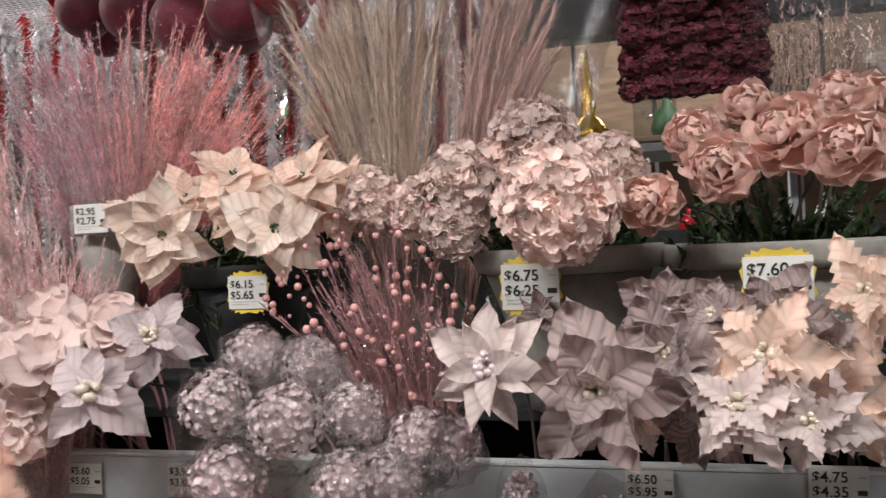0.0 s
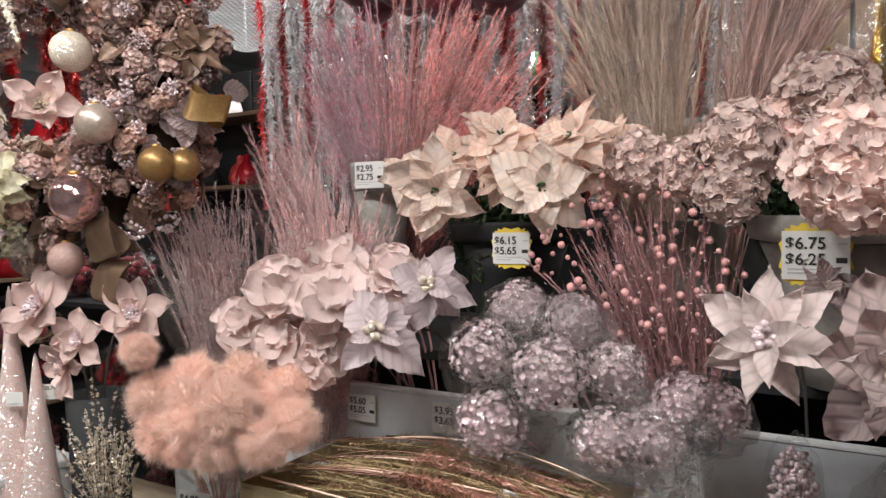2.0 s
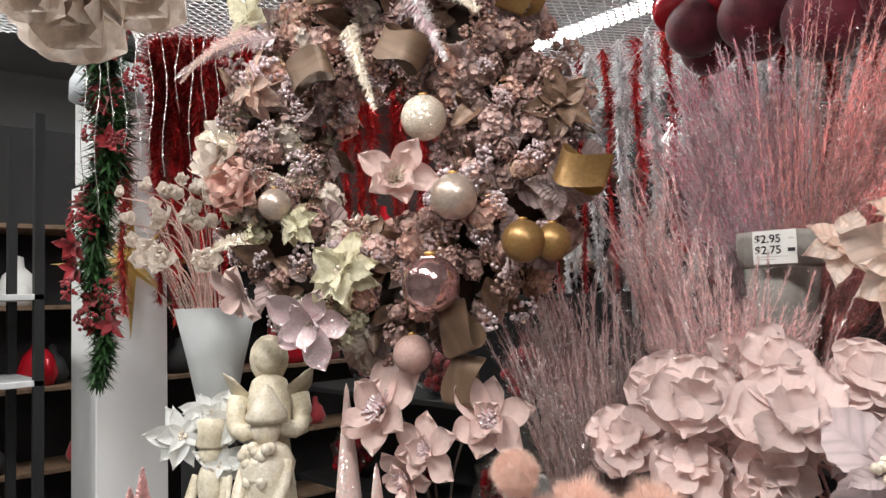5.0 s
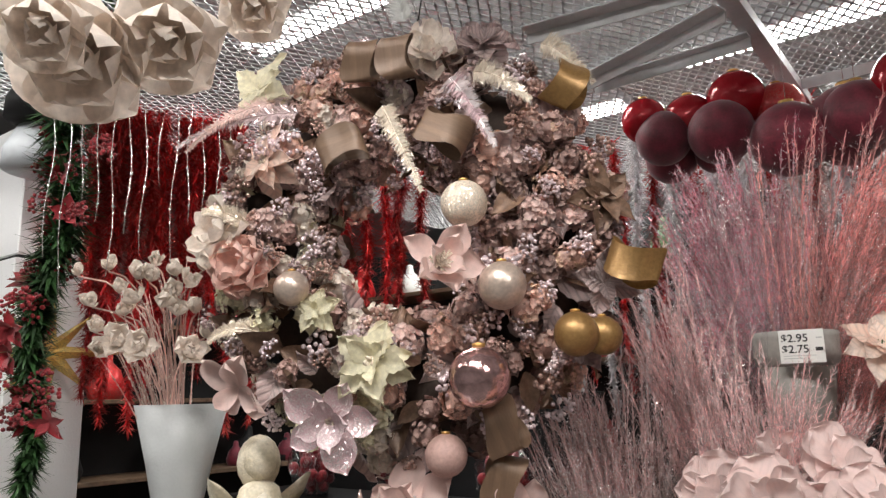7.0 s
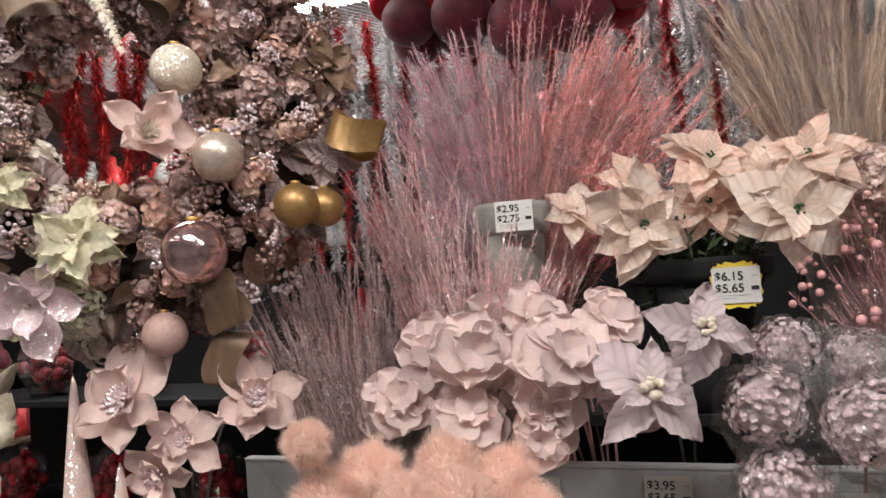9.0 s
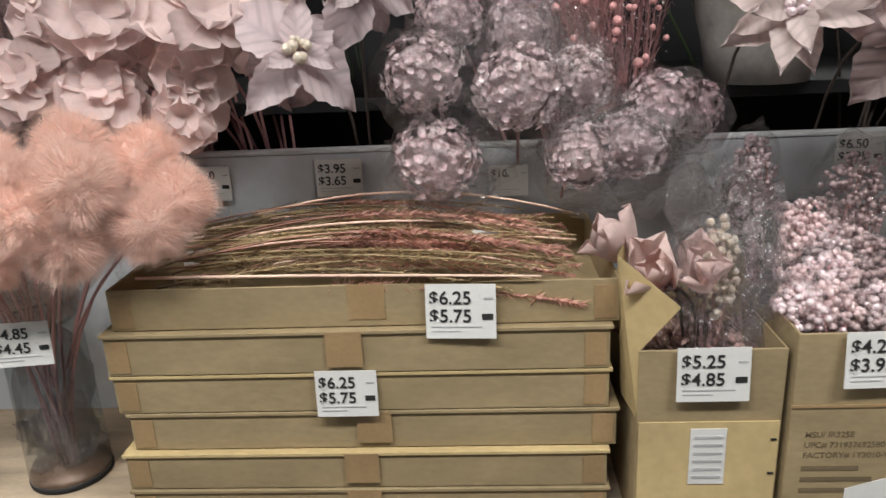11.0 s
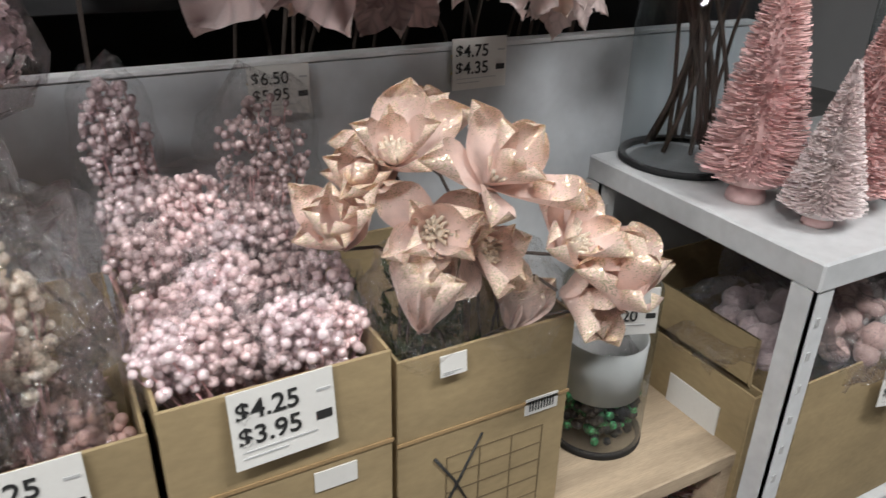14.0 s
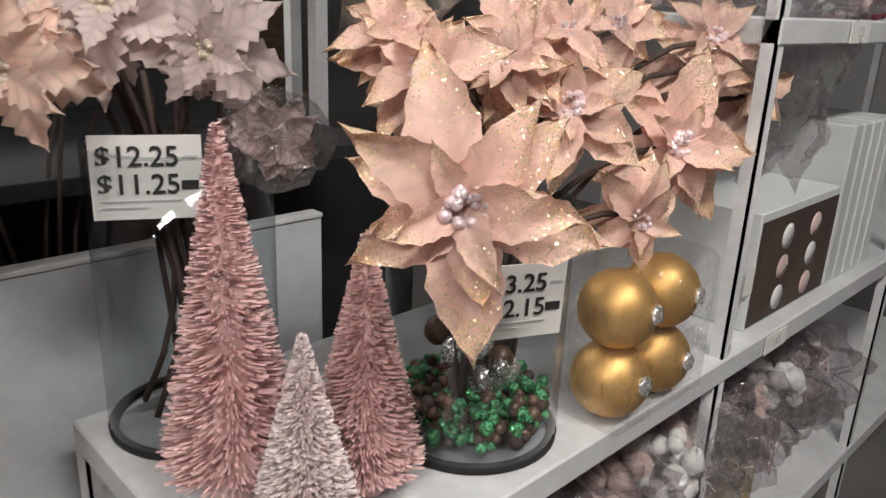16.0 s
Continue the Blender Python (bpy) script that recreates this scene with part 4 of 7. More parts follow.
# cream and peach poinsettias
XC = POT_D[0] - 0.01
bunch([(-0.915, 1.320, 1.574, 0.118), (-0.655, 1.300, 1.572, 0.125)], "poinsettia", "cream velvet poinsettia stem in a dark pot", POINSETTIA, PT["poin_cream"], CT["green"], (XC, 1.53, 1.235), "cream poinsettias", up=0.0, wander=8)
bunch([(-0.790, 1.390, 1.690, 0.108), (-0.623, 1.370, 1.672, 0.110), (-0.933, 1.430, 1.655, 0.095), (-0.590, 1.430, 1.610, 0.090), (-0.800, 1.430, 1.610, 0.100)], "poinsettia", "peach velvet poinsettia stem in a dark pot", POINSETTIA, PT["poin_peach"], CT["green"], (XC, 1.53, 1.235), "cream poinsettias", up=0.4)


bunch([(-1.055, 1.420, 1.618, 0.085), (-0.562, 1.450, 1.668, 0.075), (-0.702, 1.430, 1.650, 0.095)], "poinsettia", "peach velvet poinsettia stem in a dark pot", POINSETTIA, PT["poin_peach"] + PT["poin_cream"], CT["green"], (XC, 1.56, 1.235), "cream poinsettias", up=0.3)
# hydrangeas: one head of many florets
def floret_head(r, n, fr, seed, material, cover=0.35, sq=1.0):
    rng = random.Random(seed)
    base = petal(1, 0.95, "fan", 0.1, 0.1, 0, 0.06, seed, 4, 3)
    out = []
    for _ in range(n):
        d = Vector((rng.gauss(0, 1), rng.gauss(0, 1), rng.gauss(0, 1))).normalized()
        if d.z < -cover * 2:
            continue
        m = aim(Vector((d.x, d.y, d.z * sq)) * r * rng.uniform(0.84, 1.02), d + Vector([rng.gauss(0, 0.25) for _ in range(3)]), rng.uniform(0, 6))
        for k in range(4):
            s = fr * rng.uniform(0.8, 1.15)
            out.append(moved(base, m @ Matrix.Rotation(k * 1.57 + rng.uniform(-0.2, 0.2), 4, "Z") @ Matrix.Rotation(radians(rng.uniform(5, 35)), 4, "X") @ Matrix.Diagonal((s, s, s, 1))))
    out.append(moved(ball(r * 0.74, 16, 10), Matrix.Diagonal((1, 1, sq, 1))))
    return tmesh("florets", *joined(out), material)


HYD = [floret_head(1, 230, 0.3, i, M["hydrangea"]) for i in range(3)]


def headed(name, label, rows, heads, root, group, stem, bags=None, category="artificial flower", up=0.4, sr=0.003):
    for x, y, z, r in rows:
        rt = Vector((root[0] + (x - root[0]) * 0.3 + rf.uniform(-0.02, 0.02), root[1] + rf.uniform(-0.03, 0.03), root[2]))
        t = thing(name, rt, label, category, group)
        h = Vector((x, y, z)) - rt
        fc = Vector(face((x, y), rf.uniform(-25, 25), up))
        place("flower_head", rf.choice(heads), t, aim(h, fc, rf.uniform(0, 6)) @ Matrix.Diagonal((r, r, r, 1)))
        place("stem", tmesh("stem", *tube(bez((0, 0, 0), h * 0.6 - Vector(fc) * 0.08 + Vector((0, 0, h.z * 0.2)), h, 8), sr), stem), t)
        if bags:
            film_bag(t, h + Vector((0, -0.005, -0.01)), (r * 1.22, r * 1.2, r * 1.35), rf.randrange(99), bags)


headed("hydrangea", "dusty pink fabric hydrangea in a wide grey pot", [(-0.307, 1.360, 1.633, 0.073), (-0.118, 1.220, 1.581, 0.090), (-0.175, 1.420, 1.716, 0.076), (-0.318, 1.340, 1.559, 0.056), (-0.045, 1.380, 1.644, 0.068), (-0.499, 1.420, 1.617, 0.059), (-0.393, 1.400, 1.600, 0.059), (-0.237, 1.420, 1.655, 0.067)], HYD, (POT_A[0], 1.5, 1.235), "pink hydrangeas", M["stem_green"])

# peach peonies
bunch([(0.142, 1.240, 1.624, 0.070), (0.257, 1.340, 1.675, 0.082), (0.332, 1.270, 1.646, 0.073), (0.112, 1.380, 1.692, 0.065), (0.030, 1.250, 1.578, 0.058), (0.215, 1.450, 1.739, 0.065), (0.364, 1.450, 1.741, 0.071), (-0.023, 1.400, 1.634, 0.057), (0.432, 1.500, 1.748, 0.061)], "peony", "salmon pink fabric peony in a wide grey pot", PEONY, PT["peony"], None, (POT_B[0], 1.52, 1.235), "peach peonies", up=0.3, wander=20)

for k, (x, w_) in enumerate(((POT_A[0], 0.15), (POT_B[0], 0.18), (XC, 0.11))):
    grass("leaf_filler", "dark green leaves under fabric flower heads", (x, 1.52, 1.235), [(x - w_, 1.4, 1.56), (x + w_, 1.4, 1.56), (x - w_, 1.62, 1.6), (x + w_, 1.62, 1.6)], 80, (M["stem_green"], M["stem_green"]), "leaf fillers", 520 + k, hair=0.05, per=45, hw=0.007, start=0.45, fan=1.2, jitter=0.02, category="leaves", foot=0.06)
# lower row
bunch([(-1.205, 1.150, 1.368, 0.092), (-1.035, 1.120, 1.362, 0.094), (-0.970, 1.240, 1.405, 0.075), (-1.360, 1.170, 1.285, 0.078), (-1.085, 1.120, 1.222, 0.062), (-1.110, 1.250, 1.415, 0.078), (-1.315, 1.230, 1.362, 0.080), (-1.215, 1.150, 1.262, 0.078), (-1.060, 1.130, 1.278, 0.066)], "felt_flower", "pale pink felt flower with rounded petals", FELT, PT["felt"], None, (-1.05, 1.5, 0.825), "pale pink felt flowers", stem=M["pinkstem"], up=0.25)
bunch([(-0.815, 1.130, 1.392, 0.122), (-0.900, 1.080, 1.310, 0.150)], "poinsettia", "lilac pink velvet poinsettia hanging over the trough", DROOP, PT["lilac"], CT["bead"], (-0.85, 1.5, 0.825), "lilac poinsettias", up=0.15, wander=12)
BALLS = [floret_head(1, 330, 0.13, 40 + i, M["mauveglit"], 0.6) for i in range(3)]
headed("glitter_pompon", "mauve glitter pompon flower in clear film", [(-0.737, 1.190, 1.263, 0.062), (-0.594, 1.180, 1.237, 0.065), (-0.495, 1.240, 1.239, 0.054), (-0.723, 1.200, 1.128, 0.066), (-0.496, 1.200, 1.127, 0.056)], BALLS, (-0.55, 1.5, 0.825), "glitter pompons", M["pinkstem"], M["clear"], up=0.2)
headed("glitter_pompon", "mauve glitter pompon flower in clear film", [(-0.414, 1.200, 1.143, 0.055), (-0.369, 1.220, 1.197, 0.055), (-0.696, 1.270, 1.337, 0.054), (-0.586, 1.270, 1.318, 0.054), (-0.316, 1.240, 1.187, 0.047)], BALLS, (-0.4, 1.5, 0.825), "glitter pompons", M["pinkstem"], M["frost"], up=0.2)
bunch([(-0.222, 1.110, 1.342, 0.130)], "poinsettia", "white pink velvet poinsettia with slim petals", POINSETTIA, PT["whitepink"], CT["pearl"], (-0.2, 1.5, 0.825), "velvet poinsettias", wander=4, up=0.15)
bunch([(-0.060, 1.060, 1.318, 0.138), (0.035, 1.130, 1.352, 0.115)], "poinsettia", "mauve grey velvet poinsettia with veined petals", ((6, -14, 1.0), (5, 22, 0.88), (4, 50, 0.6)), PT["taupe"], CT["bead"], (0.0, 1.5, 0.825), "velvet poinsettias", wander=8, up=0.2)
bunch([(0.118, 1.040, 1.300, 0.105), (0.205, 1.030, 1.284, 0.090)], "poinsettia", "whitish pink poinsettia with jagged petals", LOOSE, PT["jag"], CT["bead"], (0.18, 1.5, 0.825), "jagged poinsettias", wander=15, up=0.2)
bunch([(0.112, 1.200, 1.403, 0.077), (-0.160, 1.300, 1.405, 0.059)], "poinsettia", "mauve grey poinsettia with jagged petals", LOOSE, PT["taupe"], CT["bead"], (0.1, 1.5, 0.825), "jagged poinsettias", wander=15, up=0.5)
bunch([(0.160, 1.050, 1.365, 0.115), (0.293, 1.080, 1.440, 0.095), (0.267, 1.170, 1.287, 0.115), (0.446, 1.180, 1.366, 0.098)], "poinsettia", "peach pink poinsettia with jagged petals", LOOSE, PT["jagpeach"], CT["bead"], (0.38, 1.5, 0.825), "jagged poinsettias", wander=15, up=0.15)
bunch([(0.367, 1.220, 1.223, 0.075), (0.622, 1.150, 1.383, 0.085), (0.549, 1.200, 1.417, 0.095), (0.285, 1.250, 1.347, 0.085)], "poinsettia", "whitish pink poinsettia with jagged petals", LOOSE, PT["jag"], CT["bead"], (0.55, 1.5, 0.825), "jagged poinsettias", wander=15, up=0.1)
for x in (-1.6, -1.3, -1.0, -0.7, -0.4, -0.1, 0.2, 0.5, 0.75):
    vessel("flower_bucket", (x, 1.53, 0.822), [(0.075, 0), (0.1, 0.22), (0.094, 0.22), (0.07, 0.01), (0.001, 0.01)], M["dark"], "black plastic flower bucket behind the trough front", "bucket", "flower buckets", 18)

bunch([(-1.220, 1.330, 1.420, 0.070), (-1.425, 1.250, 1.244, 0.065), (-0.985, 1.230, 1.310, 0.066), (-1.130, 1.220, 1.320, 0.075)], "felt_flower", "pale pink felt flower with rounded petals", FELT, PT["felt"], None, (-1.05, 1.5, 0.825), "pale pink felt flowers", stem=M["pinkstem"], up=0.1)
bunch([(0.044, 1.250, 1.400, 0.095), (0.206, 1.240, 1.395, 0.090), (0.080, 1.170, 1.240, 0.075)], "poinsettia", "mauve grey velvet poinsettia in the second rank", LOOSE, PT["taupe"], CT["pearl"], (0.1, 1.5, 0.825), "velvet poinsettias", wander=30, up=0.0)
bunch([(0.481, 1.200, 1.393, 0.055), (0.577, 1.220, 1.408, 0.061), (0.353, 1.250, 1.216, 0.079), (0.109, 1.220, 1.248, 0.077), (-0.003, 1.200, 1.239, 0.065)], "poinsettia", "whitish pink poinsettia with jagged petals", LOOSE, PT["jag"] + PT["jagpeach"][:2], CT["bead"], (0.5, 1.52, 0.825), "jagged poinsettias", wander=20, up=0.0)
for k, (x, y, z, rx, rz) in enumerate(((-0.70, 1.20, 1.12, 0.1, 0.075), (-0.44, 1.18, 1.13, 0.11, 0.08), (-0.60, 1.19, 1.29, 0.13, 0.085))):
    film_bag(thing("film_wrap", (x, y, z), "loose crumpled clear film over the glitter pompons", "wrapping", "loose film"), (0, 0, 0), (rx, 0.085, rz), 140 + k, M["clear"], 0.55, sub=4)
# berry spray
t = grass("berry_spray", "pink berry spray standing behind the trough", (-0.42, 1.45, 0.83), [(-0.649, 1.320, 1.453), (-0.570, 1.400, 1.563), (-0.459, 1.420, 1.570), (-0.325, 1.400, 1.512), (-0.606, 1.300, 1.366)], 150, (M["pinkstem"], M["pinkstem"]), "", 5, hair=0.045, per=90, hw=0.0009, start=0.5, fan=0.7, r=0.0016, jitter=0.03, bow=0.3, category="berry spray", foot=0.05, flecks=14)
rng = random.Random(8)
bl = []
for p in ((-0.628, 1.300, 1.443), (-0.556, 1.360, 1.528), (-0.443, 1.360, 1.515), (-0.352, 1.330, 1.422), (-0.552, 1.280, 1.370), (-0.433, 1.280, 1.332)):
    for _ in range(17):
        bl.append(moved(ball(rng.uniform(0.004, 0.0085), 8, 6), Matrix.Translation(Vector(p) + Vector((rng.gauss(0, 0.045), rng.gauss(0, 0.03), rng.gauss(0, 0.045))) - Vector((-0.42, 1.45, 0.83)))))
place("berry", tmesh("berry", *joined(bl), M["berrypink"]), t, None, "pink round berries")["kind"] = "stuff"

# grasses
grass("glitter_grass", "lilac rose glitter grass fanned out in clear film", (-1.29, 1.7, 1.225), [(-1.58, 1.55, 1.93), (-1.5, 1.6, 2.02), (-1.398, 1.62, 2.09), (-1.27, 1.66, 2.12), (-1.2, 1.66, 2.08), (-1.42, 1.55, 1.92)], 230, (M["rosegrass"], M["rosegrass"]), "glitter grasses", 20, hair=0.042, per=170, hw=0.0011, start=0.42, fan=0.8, r=0.0011, jitter=0.035, bow=0.3, foot=0.03, flecks=80)
t = grass("glitter_grass", "coral pink glitter grass fanned out in clear film", (-1.26, 1.67, 1.225), [(-1.244, 1.650, 2.125), (-1.084, 1.650, 2.112), (-0.946, 1.600, 2.015), (-0.84, 1.600, 1.93), (-0.758, 1.58, 1.85), (-0.777, 1.500, 1.787), (-1.0, 1.55, 1.95)], 270, (M["redgrass"], M["redgrass"]), "glitter grasses", 21, hair=0.042, per=170, hw=0.0011, start=0.36, fan=0.8, r=0.0011, jitter=0.035, bow=0.32, foot=0.03, flecks=50)
for k, (dx, dy, hh) in enumerate(((-0.36, -0.05, 0.66), (-0.18, -0.1, 0.72), (0.0, -0.12, 0.76), (0.2, -0.1, 0.74), (0.4, -0.08, 0.68))):
    wrap(t, (0, 0, 0), (dx, dy, 0.9), 0.12, hh, 4 + k, M["clear"], base=0.03, seg=22, wob=0.5)
vessel("grass_pot", (-1.27, 1.68, 1.2), [(0.07, 0), (0.085, 0.3), (0.08, 0.3), (0.06, 0.02), (0.001, 0.02)], M["pot"], "slim grey pot of glitter grass", "flower pot", "flower pots", 20)
t = grass("pampas_grass", "beige pampas grass wrapped in clear film", (-0.52, 1.66, 1.225), [(-0.808, 1.620, 2.018), (-0.701, 1.660, 2.204), (-0.535, 1.680, 2.268), (-0.429, 1.680, 2.174)], 100, (M["beige"], M["beige"]), "", 22, hair=0.08, per=380, hw=0.0013, start=0.22, fan=0.5, r=0.002, jitter=0.03, bow=0.25, foot=0.03)
for k, dx in enumerate((-0.22, -0.08, 0.04)):
    wrap(t, (0, 0, 0), (dx, -0.06, 1.0), 0.11, 0.95, 15 + k, M["clear"], base=0.04, seg=22, wob=0.45)
t = grass("pampas_grass", "mauve pampas grass wrapped in clear film", (-0.42, 1.72, 1.225), [(-0.345, 1.700, 2.065), (-0.257, 1.750, 2.148), (-0.156, 1.700, 1.940), (-0.130, 1.750, 2.040)], 60, (M["mauvegrass"], M["mauvegrass"]), "", 23, hair=0.08, per=480, hw=0.0013, start=0.35, fan=0.5, r=0.002, jitter=0.03, bow=0.25, foot=0.03)
wrap(t, (0, 0, 0), (0.22, 0.05, 0.9), 0.2, 0.95, 6, M["clear"], base=0.05, wob=0.4)
vessel("grass_pot", (-0.5, 1.69, 1.2), [(0.1, 0), (0.12, 0.3), (0.115, 0.3), (0.09, 0.02), (0.001, 0.02)], M["pot"], "grey pot of pampas grass", "flower pot", "flower pots", 20)
for k, (rt, tops, n, lab) in enumerate((
    ((-1.5, 1.3, 0.825), [(-1.618, 1.220, 1.548), (-1.493, 1.250, 1.544), (-1.438, 1.300, 1.576), (-1.699, 1.200, 1.513), (-1.614, 1.250, 1.553)], 210, "mauve glitter grass standing behind the trough"),
    ((-1.3, 1.42, 0.825), [(-1.380, 1.300, 1.562), (-1.233, 1.350, 1.535), (-1.086, 1.350, 1.520), (-1.273, 1.300, 1.545), (-1.068, 1.350, 1.501)], 230, "dusty mauve feather grass behind the trough"),
    ((-1.4, 1.5, 1.225), [(-1.518, 1.400, 1.730), (-1.393, 1.420, 1.757), (-1.272, 1.400, 1.706), (-1.562, 1.500, 1.889), (-1.590, 1.420, 1.762)], 60, "mauve glitter fern sprays on the upper shelf"),
)):
    g = grass("feather_grass", lab, rt, tops, n, (M["lilacgrass"], M["lilacgrass"]), "mauve grasses", 30 + k, hair=0.04, per=230, hw=0.0009, start=0.2, fan=0.85, r=0.0008, jitter=0.03, bow=0.4, foot=0.06, flecks=32)

    wrap(g, (0, 0, 0), (-0.03, -0.06, 0.6), 0.15, (0.58, 0.62, 0.42)[k], 60 + k, M["clear"], base=0.06, wob=0.45)

# ---- what the cartons hold ----
rng = random.Random(31)
t = thing("glitter_stem_bunch", (-0.83, 1.17, 0.936), "golden and rose straw stems lying in an open carton", "dried stems")
o = Vector((-0.83, 1.17, 0.936))
pale, goldst, pinkst = [], [], []
for k in range(70):
    y = rng.uniform(1.02, 1.32)
    x0, x1 = rng.uniform(-1.17, -1.05), rng.uniform(-0.62, -0.5)
    z = 0.955 + rng.uniform(0, 0.07)
    hump = 0.05 * rng.random()
    pts = bez(Vector((x0, y, z)) - o, Vector(((x0 + x1) / 2, y + rng.uniform(-0.05, 0.05), z + hump * 2)) - o, Vector((x1, y + rng.uniform(-0.06, 0.06), z)) - o, 12)
    (pale if k % 7 == 0 else goldst if k % 3 else pinkst).append(pts)
place("stem", tmesh("stem", *joined([tube(p, 0.0027, 0.0016, 5) for p in pale]), M["beige"]), t, None, "bare pale stem")["kind"] = "stuff"
place("sprig", tmesh("sprig", *joined([tube(p, 0.0022, 0.0012, 4) for p in goldst] + [tufts(goldst, 0.022, 330, 0.0016, 0.05, rng, 1.3)]), M["straw"], False), t, None, "golden straw sprig")["kind"] = "stuff"
place("sprig", tmesh("sprig", *joined([tube(p, 0.0018, 0.001, 3) for p in pinkst] + [tufts(pinkst, 0.026, 330, 0.0026, 0.45, rng, 1.8)]), M["rosestraw"], False), t, None, "rose straw sprig")["kind"] = "stuff"
for p, yaw in (((-1.112, 1.150, 0.992), 20), ((-0.652, 1.120, 1.019), -25)):
    tagged(part("paper_label", box_bm(-0.022, 0.022, -0.014, 0.014, 0, 0.001), M["card"], None, "", pose(*p, 35, 0, yaw)), "small white paper label on the glitter stems", "label")


def pearls(name, label, centre, radii, n, r, material, seed, foot=None, group="berry picks"):
    """A heap of round berries with a few stems."""
    rng = random.Random(seed)
    c = Vector(centre)
    f = Vector(foot) if foot else c - Vector((0, 0, radii[2]))
    t = thing(name, f, label, "berry pick", group)
    out, st = [], []
    for _ in range(n):
        d = Vector((rng.gauss(0, 1), rng.gauss(0, 1), rng.gauss(0, 1))).normalized() * rng.random() ** 0.4
        p = c + Vector((d.x * radii[0], d.y * radii[1], d.z * radii[2])) - f
        out.append(moved(ball(r * rng.uniform(0.7, 1.15), 9, 6), Matrix.Translation(p)))
        if rng.random() < 0.12:
            st.append(tube([(rng.uniform(-0.02, 0.02), rng.uniform(-0.02, 0.02), 0), p * 0.6, p], 0.0013, 0.001, 3))
    place("berry", tmesh("berry", *joined(out), material), t)["kind"] = "stuff"
    st.append(tube([(0, 0, 0), (c - f) * 0.5, c - f], 0.0025, 0.002, 4))
    place("stem", tmesh("stem", *joined(st), M["pinkstem"]), t)["kind"] = "stuff"
    return t


rp = random.Random(14)
for k in range(17):
    c = (-0.127 + 0.036 * (k % 5 - 2) + rp.uniform(-0.012, 0.012), 1.01 + 0.075 * (k // 5) + rp.uniform(-0.015, 0.015), 0.93 + 0.02 * (k // 5) + rp.uniform(-0.012, 0.016))
    t = pearls("berry_pick", "pearly pink berry pick in clear film in a carton", c, (0.04, 0.042, 0.036), 150, 0.0055, M["pearl"] if k % 3 else M["silverberry"], 30 + k, (-0.127 + rp.uniform(-0.05, 0.05), 1.09 + rp.uniform(-0.06, 0.06), 0.61))
    film_bag(t, Vector(c) - t.matrix_basis.translation, (0.045, 0.045, 0.042), 30 + k, M["clear"], 0.5)
for k, (p, rr, hh) in enumerate((((-0.206, 1.260, 1.065), 0.036, 0.075), ((-0.058, 1.220, 1.03), 0.055, 0.09), ((-0.15, 1.180, 1.0), 0.05, 0.05))):
    t = pearls("berry_pick", "pearly pink berry pick in a clear sleeve", p, (rr, rr * 0.8, hh), 330, 0.0048, M["pearl"] if k else M["silverberry"], 10 + k, (-0.14 + 0.03 * k, 1.22 - 0.02 * k, 0.61))
    film_bag(t, Vector(p) - Vector((-0.14 + 0.03 * k, 1.22 - 0.02 * k, 0.61)), (rr * 1.3, rr * 1.2, hh * 1.3), 20 + k, M["clear"], 0.25)
pearls("berry_pick", "dark wine berry picks low in a carton", (-0.3, 1.04, 0.845), (0.045, 0.06, 0.05), 150, 0.0065, M["mauvefloret"], 5, (-0.3, 1.04, 0.61))
pearls("berry_pick", "dark wine berry picks low in a carton", (-0.4, 1.0, 0.83), (0.03, 0.03, 0.05), 80, 0.0065, M["mauvefloret"], 6, (-0.4, 1.0, 0.61))

# film-wrapped blush flowers in the second carton
for k, (row, fc) in enumerate((((-0.425, 1.060, 1.000, 0.105), (-0.75, -0.2, 0.7)), ((-0.395, 1.020, 0.970, 0.100), (-0.5, -0.5, 0.75)), ((-0.345, 1.030, 0.955, 0.095), (-0.1, -0.4, 0.9)))):
    flower("magnolia", "pale blush magnolia stem in clear film in a carton", row[:3], fc, row[3], ((4, 62, 1.0), (3, 76, 0.9)), PT["palelong"], CT["pearl"], (-0.36 + 0.03 * k, 1.1, 0.61), M["stem"], "blush magnolias", 70 + k)
BAG = (-0.325, 1.030, 0.995)
t = pearls("wrapped_pick", "glittery pick inside a crumpled clear film sleeve", BAG, (0.028, 0.028, 0.075), 120, 0.006, M["champagne"], 8, (-0.33, 1.1, 0.61))
for k in range(2):
    film_bag(t, Vector(BAG) - Vector((-0.33, 1.1, 0.61)) + Vector((0.0, -0.01, 0.01 * k)), (0.066, 0.056, 0.115 + 0.02 * k), 44 + k, M["frost"] if k else M["clear"], 0.7, sub=4)

